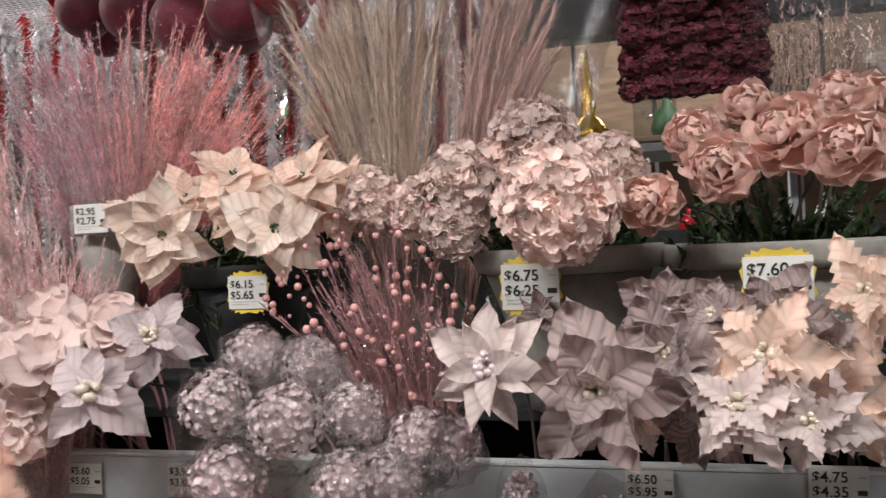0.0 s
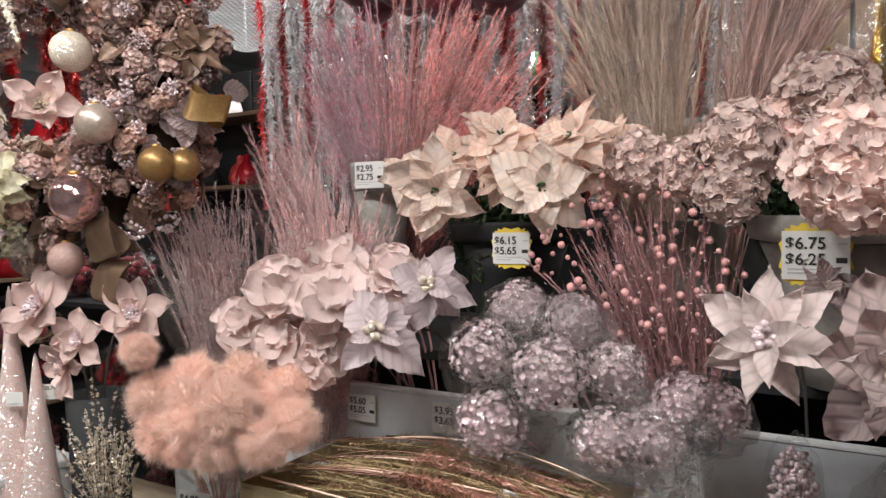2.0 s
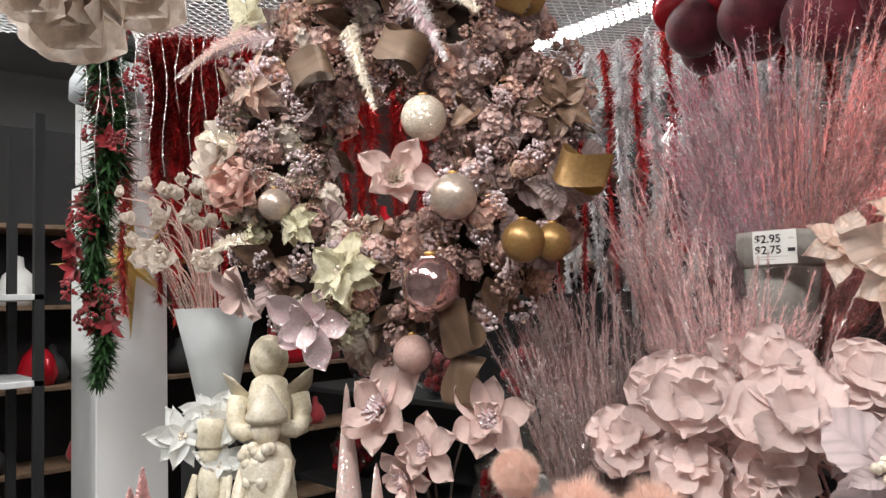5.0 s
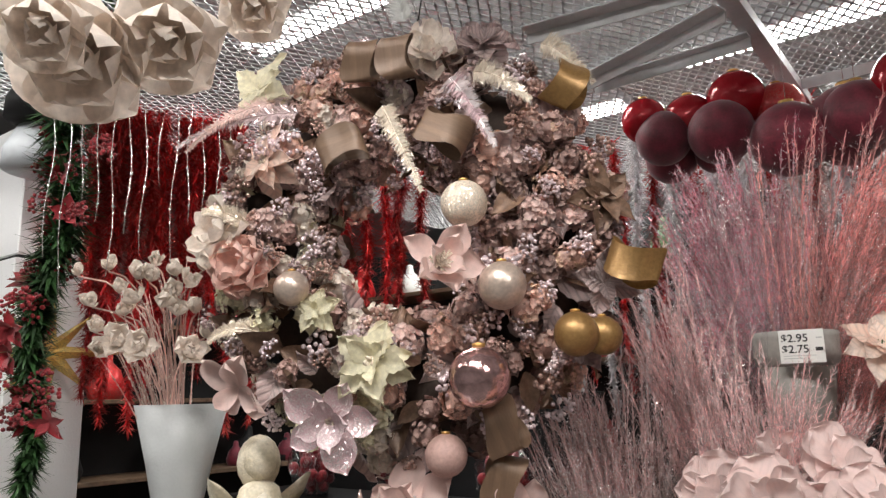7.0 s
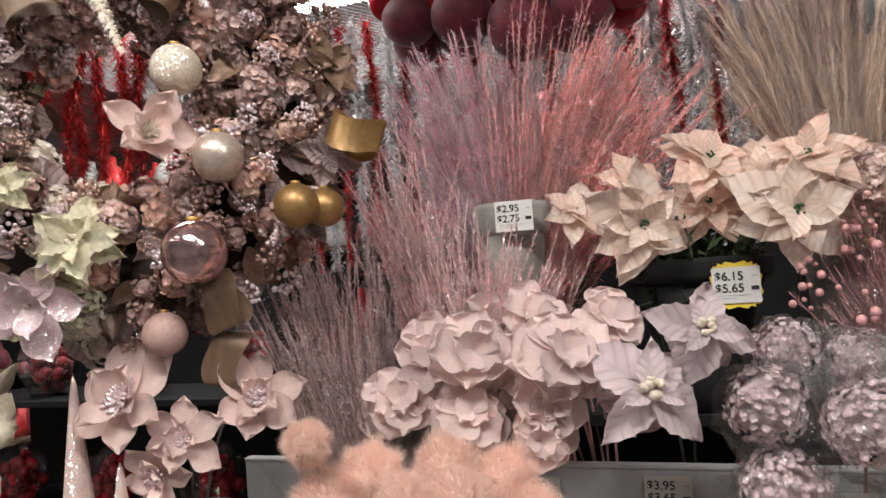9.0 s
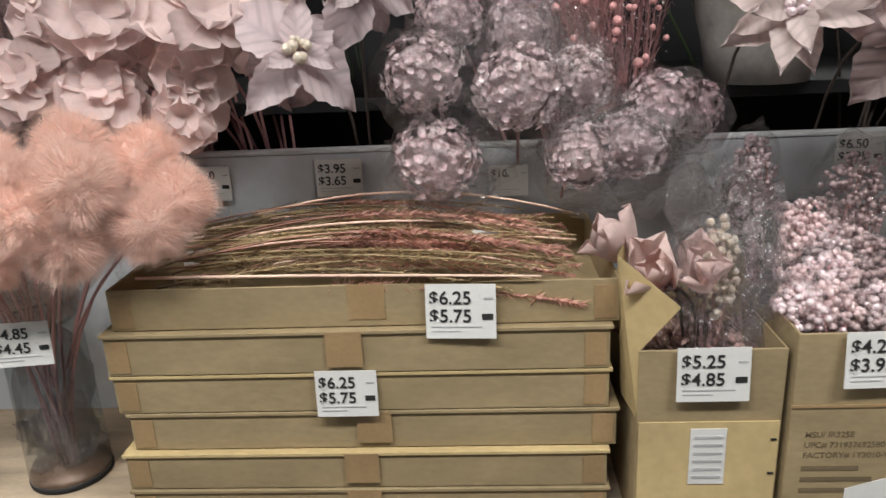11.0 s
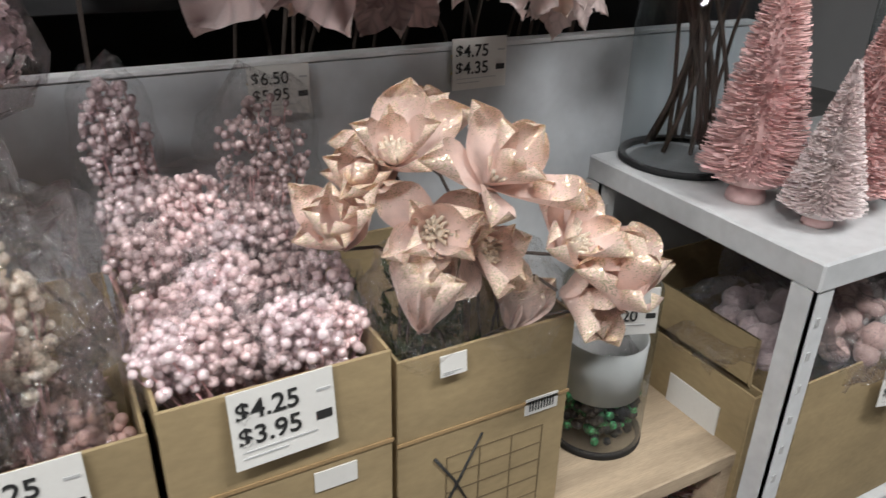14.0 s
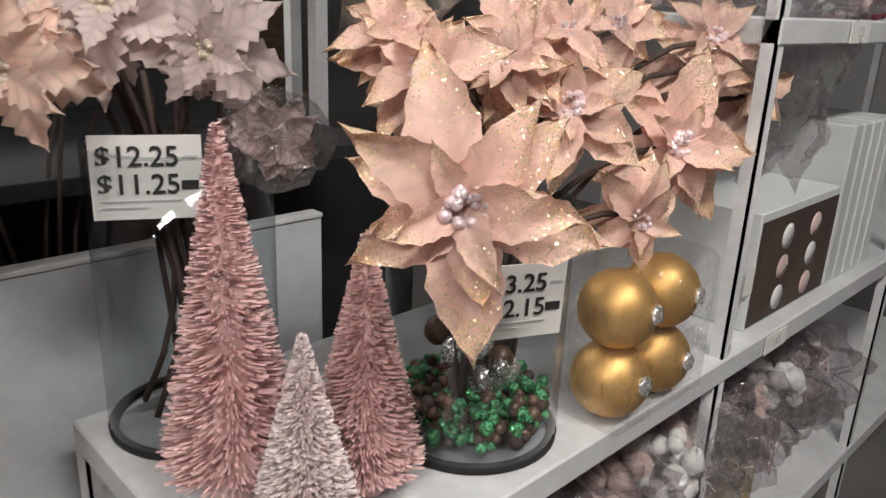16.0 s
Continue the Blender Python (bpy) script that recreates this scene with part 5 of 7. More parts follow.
# gold-tipped magnolias in the crossed carton
OPEN, HALF, SHUT = ((5, 28, 1.0), (4, 52, 0.86)), ((4, 48, 1.0), (4, 64, 0.9)), ((5, 70, 1.0), (4, 80, 0.92))
GT = (
    ((0.030, 1.050, 1.070), (-0.25, -0.5, 1.0), 0.088, OPEN), ((0.098, 0.985, 1.062), (0.3, -0.6, 0.8), 0.094, OPEN),
    ((0.162, 0.945, 0.995), (0.35, -0.6, 0.55), 0.086, OPEN), ((0.226, 0.910, 0.930), (0.15, -0.2, 1.0), 0.092, HALF),
    ((-0.030, 1.040, 1.000), (-0.4, -0.5, 0.9), 0.080, HALF), ((0.030, 0.985, 0.915), (0.0, -0.12, 1.0), 0.094, SHUT),
    ((0.142, 0.990, 0.885), (0.2, -0.15, 1.0), 0.080, SHUT), ((0.085, 1.090, 1.060), (0.1, 0.1, 1.0), 0.080, HALF),
    ((0.100, 1.010, 0.985), (0.1, -0.8, 0.2), 0.078, OPEN), ((0.050, 1.010, 1.015), (-0.2, -0.8, 0.4), 0.082, OPEN),
    ((0.175, 0.950, 0.945), (0.3, -0.8, 0.1), 0.076, HALF), ((0.005, 1.060, 1.035), (-0.4, -0.4, 0.8), 0.078, HALF),
)
for k, (row, fc, r, layers) in enumerate(GT):
    label = "closed blush magnolia bud wrapped in clear film" if layers is SHUT else "blush magnolia with gold glitter petal tips"
    foot = Vector((0.05 + 0.014 * k, 1.1, 0.61))
    t = flower("magnolia", label, row, fc, r, layers, PT["blushgold"], CT["spike"] if layers is OPEN else None, foot, M["stem"], "gold-tipped magnolias", 80 + k, stem_r=0.002)
    if layers is SHUT:
        film_bag(t, Vector(row) - foot + Vector((0, 0, 0.04)), (0.058, 0.055, 0.075), 60 + k, M["clear"], 0.3)


for k, (x, y, r) in enumerate(((0.1, 1.1, 0.09), (-0.34, 1.15, 0.08))):
    grass("leaf_filler", "dark green leaves low in a carton", (x, y, 0.61), [(x - r, y - 0.09, 0.87), (x + r, y - 0.09, 0.86), (x + r, y + 0.1, 0.88), (x - r, y + 0.1, 0.88)], 60, (M["stem_green"], M["stem_green"] if k == 0 else M["mauvefloret"]), "", 510 + k, hair=0.04, per=40, hw=0.006, start=0.4, fan=1.2, jitter=0.02, category="leaves", foot=0.05)

# ---- glass vases ----
def vase(at, r, h, label, taper=0.0, thick=0.006):
    t = thing("glass_vase", at, label, "vase", "glass vases")
    prof = [(r * 0.97, 0.0), (r, 0.008), (r + taper * 0.5, h * 0.5), (r + taper, h), (r + taper - thick, h), (r + taper - thick, h - 0.004)]
    ob = place("glass", tmesh("glass", *lathe(prof, 40), M["glass"]), t)
    ob.visible_shadow = False
    v, f = lathe([(r * 0.9, 0.001), (r * 1.005, 0.001), (r * 1.01, 0.008), (r * 0.99, 0.011), (r * 0.9, 0.009)], 40, False)
    place("base_ring", tmesh("base_ring", v, f, M["dark"]), t, None, "dark thick glass base")
    return t


def pebbles(parent, r, z0, z1, n, mats, size, seed):
    rng = random.Random(seed)
    for m in mats:
        out = []
        for _ in range(n // len(mats)):
            a, q = rng.uniform(0, 6.28), r * math.sqrt(rng.random())
            out.append(moved(ball(size * rng.uniform(0.5, 1.2), 7, 5), Matrix.Translation((q * math.cos(a), q * math.sin(a), rng.uniform(z0, z1)))))
        place("filler", tmesh("filler", *joined(out), m), parent, None, "coloured beads in the vase")["kind"] = "stuff"


FV = (-1.393, 1.138, 0.600)
t = vase((FV[0], FV[1], 0.6), 0.068, 0.3, "tall clear glass vase holding peach fluff stems", -0.005)
film_bag(t, (0, 0, 0.15), (0.058, 0.058, 0.14), 7, M["frost"], 0.4)
film_bag(t, (0.005, -0.005, 0.08), (0.055, 0.055, 0.07), 8, M["frost"], 0.6)
place("thick_bottom", tmesh("thick_bottom", *lathe([(0.001, 0.001), (0.064, 0.001), (0.066, 0.02), (0.001, 0.022)], 30), M["brownleaf"]), t, None, "thick brown glass bottom")
GV = (0.355, 1.042, 0.600)
t = vase((GV[0] + 0.01, GV[1] + 0.03, 0.6), 0.068, 0.25, "clear glass vase with dark green beads")
pebbles(t, 0.055, 0.02, 0.085, 420, (M["greenglit"], M["dark"], M["dark"]), 0.0065, 2)
film_bag(t, (0, 0, 0.13), (0.05, 0.05, 0.05), 9, M["frost"], 0.4)
place("paper_liner", tmesh("paper_liner", *lathe([(0.058, 0.085), (0.06, 0.17), (0.058, 0.17), (0.056, 0.085)], 24), M["whiteflock"]), t, None, "white paper liner")
V1 = (0.620, 1.196, 0.940)
t1 = vase((V1[0], V1[1] + 0.03, 0.94), 0.1, 0.34, "large clear glass vase with bare stems")
rng = random.Random(6)
place("stem", tmesh("stem", *joined([tube(bez((rng.uniform(-0.06, 0.06), rng.uniform(-0.06, 0.06), 0.022), (rng.uniform(-0.05, 0.05), rng.uniform(-0.05, 0.05), 0.2), (rng.uniform(-0.08, 0.08), rng.uniform(-0.05, 0.08), 0.42)), 0.004, 0.003, 5) for _ in range(16)]), M["twig"]), t1)["kind"] = "stuff"
V2 = (0.865, 0.965, 0.940)
t2v = vase((V2[0] - 0.005, V2[1] + 0.03, 0.94), 0.106, 0.29, "large clear glass vase with green and brown beads")
pebbles(t2v, 0.09, 0.02, 0.06, 460, (M["greenglit"], M["greenglit"], M["brownleaf"], M["twig"]), 0.008, 4)
pebbles(t2v, 0.05, 0.06, 0.14, 14, (M["silverline"], M["brownleaf"]), 0.022, 5)
place("stem", tmesh("stem", *joined([tube(bez((rng.uniform(-0.05, 0.05), rng.uniform(-0.05, 0.05), 0.022), (rng.uniform(-0.05, 0.05), rng.uniform(-0.05, 0.05), 0.2), (rng.uniform(-0.08, 0.08), rng.uniform(-0.05, 0.08), 0.38)), 0.004, 0.003, 5) for _ in range(12)]), M["twig"]), t2v)["kind"] = "stuff"


# ---- bottle-brush trees ----
def brush_tree(at, h, r, material, seed, label, group):
    rng = random.Random(seed)
    t = thing("bottle_brush_tree", at, label, "decorative tree", group)
    V, F = [], []
    n = 5200
    for i in range(n):
        u = rng.random() ** 0.7
        z = h * (0.07 + 0.93 * (1 - u))
        rr = r * (0.08 + 0.92 * u) * rng.uniform(0.86, 1.03)
        a = rng.uniform(0, 6.283)
        d = Vector((math.cos(a), math.sin(a), 0.22))
        side = Vector((-d.y, d.x, rng.uniform(-1.5, 1.5))).normalized() * 0.0013
        p = Vector((0, 0, z))
        q = p + d * rr
        k = len(V)
        V += [p - side, p + side, q + side * 0.8, q - side * 0.8]
        F.append((k, k + 1, k + 2, k + 3))
    core = [(r * 0.66 * (0.04 + 0.96 * (1 - k / 16)) * (1.08 if k % 2 else 0.92), h * (0.08 + 0.9 * k / 16)) for k in range(17)]
    V2, F2 = lathe(core, 20)
    F += [tuple(i + len(V) for i in q) for q in F2]
    place("bristle", tmesh("bristle", V + V2, F, material, False), t)["kind"] = "stuff"
    place("wire_trunk", tmesh("wire_trunk", *tube([(0, 0, 0.004), (0, 0, h * 0.99)], 0.003, 0.0015, 6), M["stem_pink"]), t)
    place("base", tmesh("base", *lathe([(0.001, 0), (r * 0.36, 0), (r * 0.36, h * 0.02), (r * 0.28, h * 0.06), (0.001, h * 0.06)], 16), M["bristle"]), t, None, "round pink base")
    return t


T1 = (0.580, 1.062, 0.940)
T2, T3 = (0.687, 0.982, 0.940), (0.597, 0.958, 0.940)
brush_tree(T1, 0.385, 0.076, M["bristle"], 1, "tall pink bottle-brush tree on a white rack", "bottle-brush trees")
brush_tree(T2, 0.285, 0.066, M["bristle"], 2, "middle pink bottle-brush tree on a white rack", "bottle-brush trees")
brush_tree(T3, 0.212, 0.055, M["bristle_pale"], 3, "small frosted pink bottle-brush tree on a white rack", "bottle-brush trees")
tagged(part("paper_slip", box_bm(-0.03, 0.03, -0.02, 0.02, 0, 0.0015), M["card"], None, "", pose(T3[0] + 0.075, T3[1] + 0.03, 0.9405, 0, 0, 20)), "white paper slip on the rack", "paper")

# gold-dusted poinsettias in the second vase
GP = [(0.691, 0.860, 1.276, 0.132), (0.925, 0.940, 1.331, 0.115), (1.150, 0.930, 1.268, 0.135), (0.721, 0.950, 1.375, 0.094), (0.869, 0.970, 1.393, 0.104), (1.034, 0.900, 1.199, 0.086), (0.839, 0.950, 1.380, 0.067), (1.065, 0.980, 1.412, 0.082), (1.252, 0.950, 1.400, 0.099), (1.358, 0.930, 1.321, 0.091)]
for k, row in enumerate(GP):
    flower("poinsettia", "peach and rose gold poinsettia dusted with gold glitter", row[:3], face(row, (0, 20, 35, -10, 10, 30, -15, 5, 25, 40)[k], (0.1, 0.4, 0.3, 0.5, 0.6, -0.2, 0.5, 0.7, 0.6, 0.2)[k], (0.2, 0.4)), row[3], POINSETTIA if k < 3 else LOOSE, PT["rosegold"], CT["pearl"], (V2[0] + 0.01 * (k - 4), V2[1] + 0.02, 0.963), M["twig"], "gold-dusted poinsettias", 120 + k, stem_r=0.004)
for k, row in enumerate(((1.235, 0.960, 1.362, 0.108), (0.926, 0.950, 1.407, 0.078), (0.708, 0.970, 1.406, 0.065))):
    t = flower("poinsettia", "rose gold poinsettia wrapped in clear film", row[:3], face(row, 15, 0.5, (0.2, 0.4)), row[3], LOOSE, PT["rosegold"], CT["pearl"], (V2[0] + 0.03 * (k - 1), V2[1] + 0.03, 0.963), M["twig"], "gold-dusted poinsettias", 140 + k, stem_r=0.004)
    film_bag(t, Vector(row[:3]) - Vector((V2[0] + 0.03 * (k - 1), V2[1] + 0.03, 0.963)) + Vector((0, 0, 0.05)), (row[3] * 0.95, row[3] * 0.8, row[3] * 0.9), 70 + k, M["clear"], 0.4)
row = (0.653, 1.080, 1.299, 0.058)
t = flower("poinsettia", "mauve glitter poinsettia wrapped in cloudy film", row[:3], face(row, 0, -0.2, (0.2, 0.4)), row[3], LOOSE, PT["taupe"], CT["pearl"], (V1[0] + 0.03, V1[1] + 0.02, 0.963), M["twig"], "gold-dusted poinsettias", 150)
film_bag(t, Vector(row[:3]) - Vector((V1[0] + 0.03, V1[1] + 0.02, 0.963)), (row[3] * 0.9, row[3] * 0.8, row[3] * 0.8), 77, M["frost"], 0.4)

FB = (1.512, 0.950, 1.329)
film_bag(thing("film_wrap", (FB[0], FB[1], FB[2]), "loose crumpled clear film over the poinsettias", "wrapping"), (0, 0, 0), (0.06, 0.08, 0.14), 91, M["frost"], 0.6, sub=4)
# gold baubles in a clear pack
GB = (0.980, 0.870, 1.023, 0.050)
t = thing("bauble_pack", (GB[0] + 0.085, GB[1] + 0.03, 0.94), "four satin gold baubles in a clear pack", "bauble pack")
r = GB[3]
for i, (dx, dz) in enumerate(((-1, 0), (1, 0), (-1, 1), (1, 1))):
    b = place("bauble", tmesh("bauble", *ball(r, 28, 16), M["gold"]), t, pose(dx * r * 1.01, 0.0, r * 1.02 + dz * r * 1.9, 80, 20 * i, 0))
    place("cap", tmesh("cap", *lathe([(r * 0.24, 0), (r * 0.26, r * 0.05), (r * 0.2, r * 0.14), (0.001, r * 0.15)], 16), M["silverline"]), b, Matrix.Translation((0, 0, r * 0.96)), "silver cap")
bm = box_bm(-2.1 * r, 2.1 * r, -1.05 * r, 1.05 * r, 0.002, 4.1 * r, 0.01)
part("clear_box", bm, M["clear"], t, "clear plastic box").visible_shadow = False

# photo carton, white folders and shelf labels on the rack
PBX0, PBX1 = (1.404, 0.900, 1.057), (1.736, 0.900, 1.040)
t = thing("bauble_carton", (PBX0[0], 0.9, 0.94), "printed carton showing pale baubles, white sides", "packaged goods")
w = PBX1[0] - PBX0[0]
part("box", box_bm(0, w, 0, 0.3, 0, 0.2, 0.002), M["white_plastic"], t)
part("photo_panel", box_bm(0.006, w - 0.004, -0.0015, -0.0003, 0.005, 0.185), M["twig"], t, "dark photo panel")
for i in range(3):
    for j in range(2):
        place("printed_bauble", tmesh("printed_bauble", *lathe([(0.001, 0), (0.022, 0.0), (0.022, 0.001), (0.001, 0.001)], 20), (M["whiteflock"], M["blush"])[(i + j) % 2]), t, pose(w * (0.34 + 0.36 * j), -0.0016, 0.035 + 0.055 * i, 90))
part("barcode_label", box_bm(-0.03, 0.0, -0.003, -0.0016, 0.07, 0.12), M["card"], t, "white barcode label")
for i in range(5):
    x = PBX1[0] + 0.012 + i * 0.05
    tb = thing("white_folder", (x, 0.9, 0.94), "plain white box file standing on the rack", "box file", "white box files")
    part("cover", box_bm(0, 0.046, 0, 0.3, 0, 0.31, 0.003), M["white_plastic"], tb)
    part("spine_groove", box_bm(0.008, 0.012, -0.001, 0.0, 0.01, 0.3), M["grey_ink"], tb)
for x, z, s in ((PBX0[0] + 0.06, RZ - 0.02, "112"), (PBX0[0] + 0.16, UZ, "123")):
    tl = thing("shelf_label", (x, 0.868, z), "small printed shelf edge label", "label", "shelf labels")
    part("card", box_bm(-0.04, 0.04, -0.002, 0, -0.016, 0.016), M["card"], tl)
    place("number", text_mesh(s, 0.02, M["grey_ink"]), tl, Matrix.Translation((-0.015, -0.0024, 0)) @ Matrix.Rotation(math.pi / 2, 4, "X"))
for i in range(5):
    t = pearls("wrapped_flowers", "film-wrapped pale flowers stored on the upper rack shelf", (1.35 + 0.2 * i, 1.05, UZ + 0.1), (0.08, 0.1, 0.08), 150, 0.011, (M["felt"], M["maroon"], M["whiteflock"])[i % 3], 50 + i, group="stored flowers")
    film_bag(t, (0, 0, 0.09), (0.1, 0.12, 0.09), 80 + i, M["frost"], 0.4)

# lower rack shelf
CA, CB = (0.559, 0.885, 0.743), (1.088, 0.885, 0.647)
tc, oc = carton(CA[0], CB[0], 0.885, 1.28, 0.442, CA[2] - 0.0 if CA[2] < 0.75 else 0.72, "open brown carton of film-wrapped mauve flowers under the rack")
td, od = carton(0.52, CA[0] - 0.015, 0.93, 1.29, 0.442, 0.7, "brown carton with a white label under the rack")
part("label_sheet", box_bm(0.517, 0.5195, 0.98, 1.08, 0.6, 0.65), M["card"], td, "white printed label", od)
carton(0.53, CA[0] - 0.025, 0.95, 1.27, 0.702, 0.78, "flat brown carton under the rack")
rng = random.Random(77)
for k in range(13):
    x = 0.62 + 0.1 * k
    c = Vector((x, 0.97 + rng.uniform(-0.04, 0.06), 0.735 + rng.uniform(-0.01, 0.04)))
    m = (M["lilac"], M["blush"], M["whiteflock"], M["felt"])[k % 4]
    t = pearls("wrapped_flowers", "film-wrapped pink flowers heaped on the lower shelf", c, (0.075, 0.085, 0.05), 46, 0.019, m, 200 + k, (x, c.y, 0.45), group="stored flowers")
    film_bag(t, c - Vector((x, c.y, 0.45)), (0.105, 0.12, 0.085), 100 + k, M["frost"], 0.6, sub=4)
carton(CB[0] + 0.05, CB[0] + 0.5, 0.9, 1.28, 0.442, 0.68, "brown carton of wrapped flowers under the rack")

# stems lying under the wooden shelf
for k in range(7):
    x = -0.7 + 0.19 * k
    g = grass("stem_bundle", "wine and pink tinsel stems stored under the shelf", (x, 1.25, 0.25), [(x - 0.1, 0.93, 0.53), (x + 0.15, 0.92, 0.48), (x + 0.05, 0.95, 0.56), (x + 0.2, 0.9, 0.4)], 110, ((M["redgrass"], M["maroon"])[k % 2], (M["lilacgrass"], M["redgrass"], M["mauvefloret"])[k % 3]), "stored stems", 300 + k, hair=0.04, per=60, hw=0.0015, start=0.2, fan=0.7, jitter=0.03)

# ---- peach fluff stems ----
def fluff_mesh(seed):
    rng = random.Random(seed)
    V, F = [], []
    for _ in range(15000):
        d = Vector((rng.gauss(0, 1), rng.gauss(0, 1), rng.gauss(0, 1))).normalized()
        s = Vector((rng.gauss(0, 1), rng.gauss(0, 1), rng.gauss(0, 1)))
        k0 = 1 + 0.3 * noise.noise(d * 2.6 + Vector((seed, 0, 0)))
        p = d * rng.uniform(0.6, 0.75) * k0
        q = d * rng.uniform(0.86, 1.14) * k0 + s * 0.07
        w = d.cross(s).normalized() * 0.0055
        k = len(V)
        V += [p - w, p + w, q]
        F.append((k, k + 1, k + 2))
    v, f = ball(0.76, 22, 14)
    v = [Vector(c) * (1 + 0.3 * noise.noise(Vector(c) / 0.76 * 2.6 + Vector((seed, 0, 0)))) for c in v]
    F += [tuple(i + len(V) for i in q) for q in f]
    V += v
    return tmesh("pompon", V, F, M["fluff"], True)


FL = [fluff_mesh(i) for i in range(3)]
FLUFF = [(-1.413, 0.980, 1.140, 0.076), (-1.360, 1.030, 1.173, 0.072), (-1.232, 1.050, 1.185, 0.069), (-1.140, 1.080, 1.160, 0.070), (-1.082, 1.040, 1.114, 0.062), (-1.372, 0.960, 1.077, 0.066), (-1.204, 0.950, 1.083, 0.069), (-1.102, 0.980, 1.093, 0.060), (-1.177, 0.950, 1.155, 0.069), (-1.427, 0.950, 1.248, 0.046), (-1.234, 0.920, 1.131, 0.061), (-1.386, 0.950, 1.078, 0.049), (-1.231, 1.000, 1.059, 0.049), (-1.318, 0.960, 1.048, 0.041), (-1.170, 1.080, 1.106, 0.049), (-1.440, 0.950, 1.253, 0.036), (-1.255, 0.930, 1.172, 0.048)]
for k, (x, y, z, r) in enumerate(FLUFF):
    f = Vector((FV[0] + 0.008 * (k % 4 - 1.5), FV[1] + 0.01 * (k % 3 - 1), 0.622))
    t = thing("fluff_stem", f, "fluffy peach pompon on a thin stem", "artificial flower", "peach fluff stems")
    h = Vector((x, y, z)) - f
    place("pompon", FL[k % 3], t, Matrix.Translation(h) @ Matrix.Rotation(k, 4, "Z") @ Matrix.Diagonal((r * 0.86, r * 0.86, r * 0.86, 1)))
    place("stem", tmesh("stem", *tube(bez((0, 0, 0), (h.x * 0.1, h.y * 0.1, 0.3), h, 7), 0.0025), M["stem_pink"]), t)
t = thing("film_sleeve", (FV[0], FV[1], 0.9), "crumpled clear film sleeve round the peach fluff", "wrapping")
wrap(t, (0, 0, 0), (0.04, -0.03, 0.25), 0.2, 0.27, 3, M["clear"], base=0.05, wob=0.3)

# ---- wreath ----
WC = Vector((-1.873, 1.063, 1.860))
WQ = Matrix.Rotation(math.atan2(0.447, 0.894), 4, "Z") @ Matrix.Rotation(math.pi / 2, 4, "X")
wreath = thing("wreath", WC, "large bronze and blush wreath with baubles and flowers", "wreath")
RR, RT = 0.3, 0.1
rng = random.Random(55)
V, F = [], []
for i in range(60):
    a = 6.2832 * i / 60
    for j in range(12):
        b = 6.2832 * j / 12
        k = RT * (0.85 + 0.35 * noise.noise((3 * math.cos(a), 3 * math.sin(a), b)))
        V.append(WQ @ Vector(((RR + k * math.cos(b)) * math.cos(a), (RR + k * math.cos(b)) * math.sin(a), k * 0.7 * math.sin(b))))
for i in range(60):
    for j in range(12):
        F.append((i * 12 + j, ((i + 1) % 60) * 12 + j, ((i + 1) % 60) * 12 + (j + 1) % 12, i * 12 + (j + 1) % 12))
place("twig_ring", tmesh("twig_ring", V, F, M["twig"]), wreath, None, "dark twig ring")


def on_ring(a, b, lift=1.0):
    k = RT * 1.15 * lift
    n = Vector((math.cos(b) * math.cos(a), math.cos(b) * math.sin(a), math.sin(b)))
    return WQ @ (Vector((RR * math.cos(a), RR * math.sin(a), 0)) + n * k), WQ.to_3x3() @ n


for i in range(300):
    a, b = rng.uniform(0, 6.283), rng.uniform(-0.3, 3.4)
    p, n = on_ring(a, b, rng.uniform(0.7, 1.1))
    s = rng.uniform(0.05, 0.11)
    tint = rng.random()
    place("leaf", rng.choice(PT["bronze"] if tint < 0.75 else PT["taupe"]), wreath, aim(p, n, rng.uniform(0, 6.28)) @ Matrix.Rotation(radians(rng.uniform(10, 60)), 4, "X") @ Matrix.Diagonal((s, s, s, 1)))
SPR = dict(
    mauve=[floret_head(1, 60, 0.3, 300 + i, M["mauvefloret"], 0.6) for i in range(2)],
    blush=[floret_head(1, 60, 0.32, 310 + i, M["blush"], 0.6) for i in range(2)],
    yellow=[floret_head(1, 50, 0.36, 320 + i, M["paleyellow"], 0.6) for i in range(2)],
    ivory=[floret_head(1, 50, 0.36, 330 + i, M["ivory"], 0.6) for i in range(2)],
    copper=[floret_head(1, 60, 0.3, 340 + i, M["rosegold"], 0.6) for i in range(2)],
)
BERRY = [tmesh("berry_cluster", *beads(0.17, 30, 1.1, 60 + i, 1.0), M[("pearl", "bronzeberry", "silverberry")[i]]) for i in range(3)]
for i in range(300):
    a, b = rng.uniform(0, 6.283), rng.uniform(0.0, 3.14)
    p, n = on_ring(a, b, rng.uniform(0.95, 1.25))
    deg = math.degrees(a)
    pool = ("mauve", "mauve", "copper", "blush") if deg < 75 or deg > 265 else ("blush", "ivory", "mauve", "copper") if deg < 150 else ("yellow", "ivory", "mauve", "ivory", "blush")
    s = rng.uniform(0.018, 0.038)
    place("sprig", rng.choice(SPR[rng.choice(pool)]), wreath, aim(p, n, rng.uniform(0, 6)) @ Matrix.Diagonal((s, s, s, 1)))
for i in range(150):
    a, b = rng.uniform(0, 6.283), rng.uniform(0.2, 2.9)
    p, n = on_ring(a, b, rng.uniform(1.15, 1.45))
    s = rng.uniform(0.018, 0.034)
    place("berry_spray", rng.choice(BERRY), wreath, aim(p, n, rng.uniform(0, 6)) @ Matrix.Diagonal((s, s, s, 1)))["kind"] = "stuff"
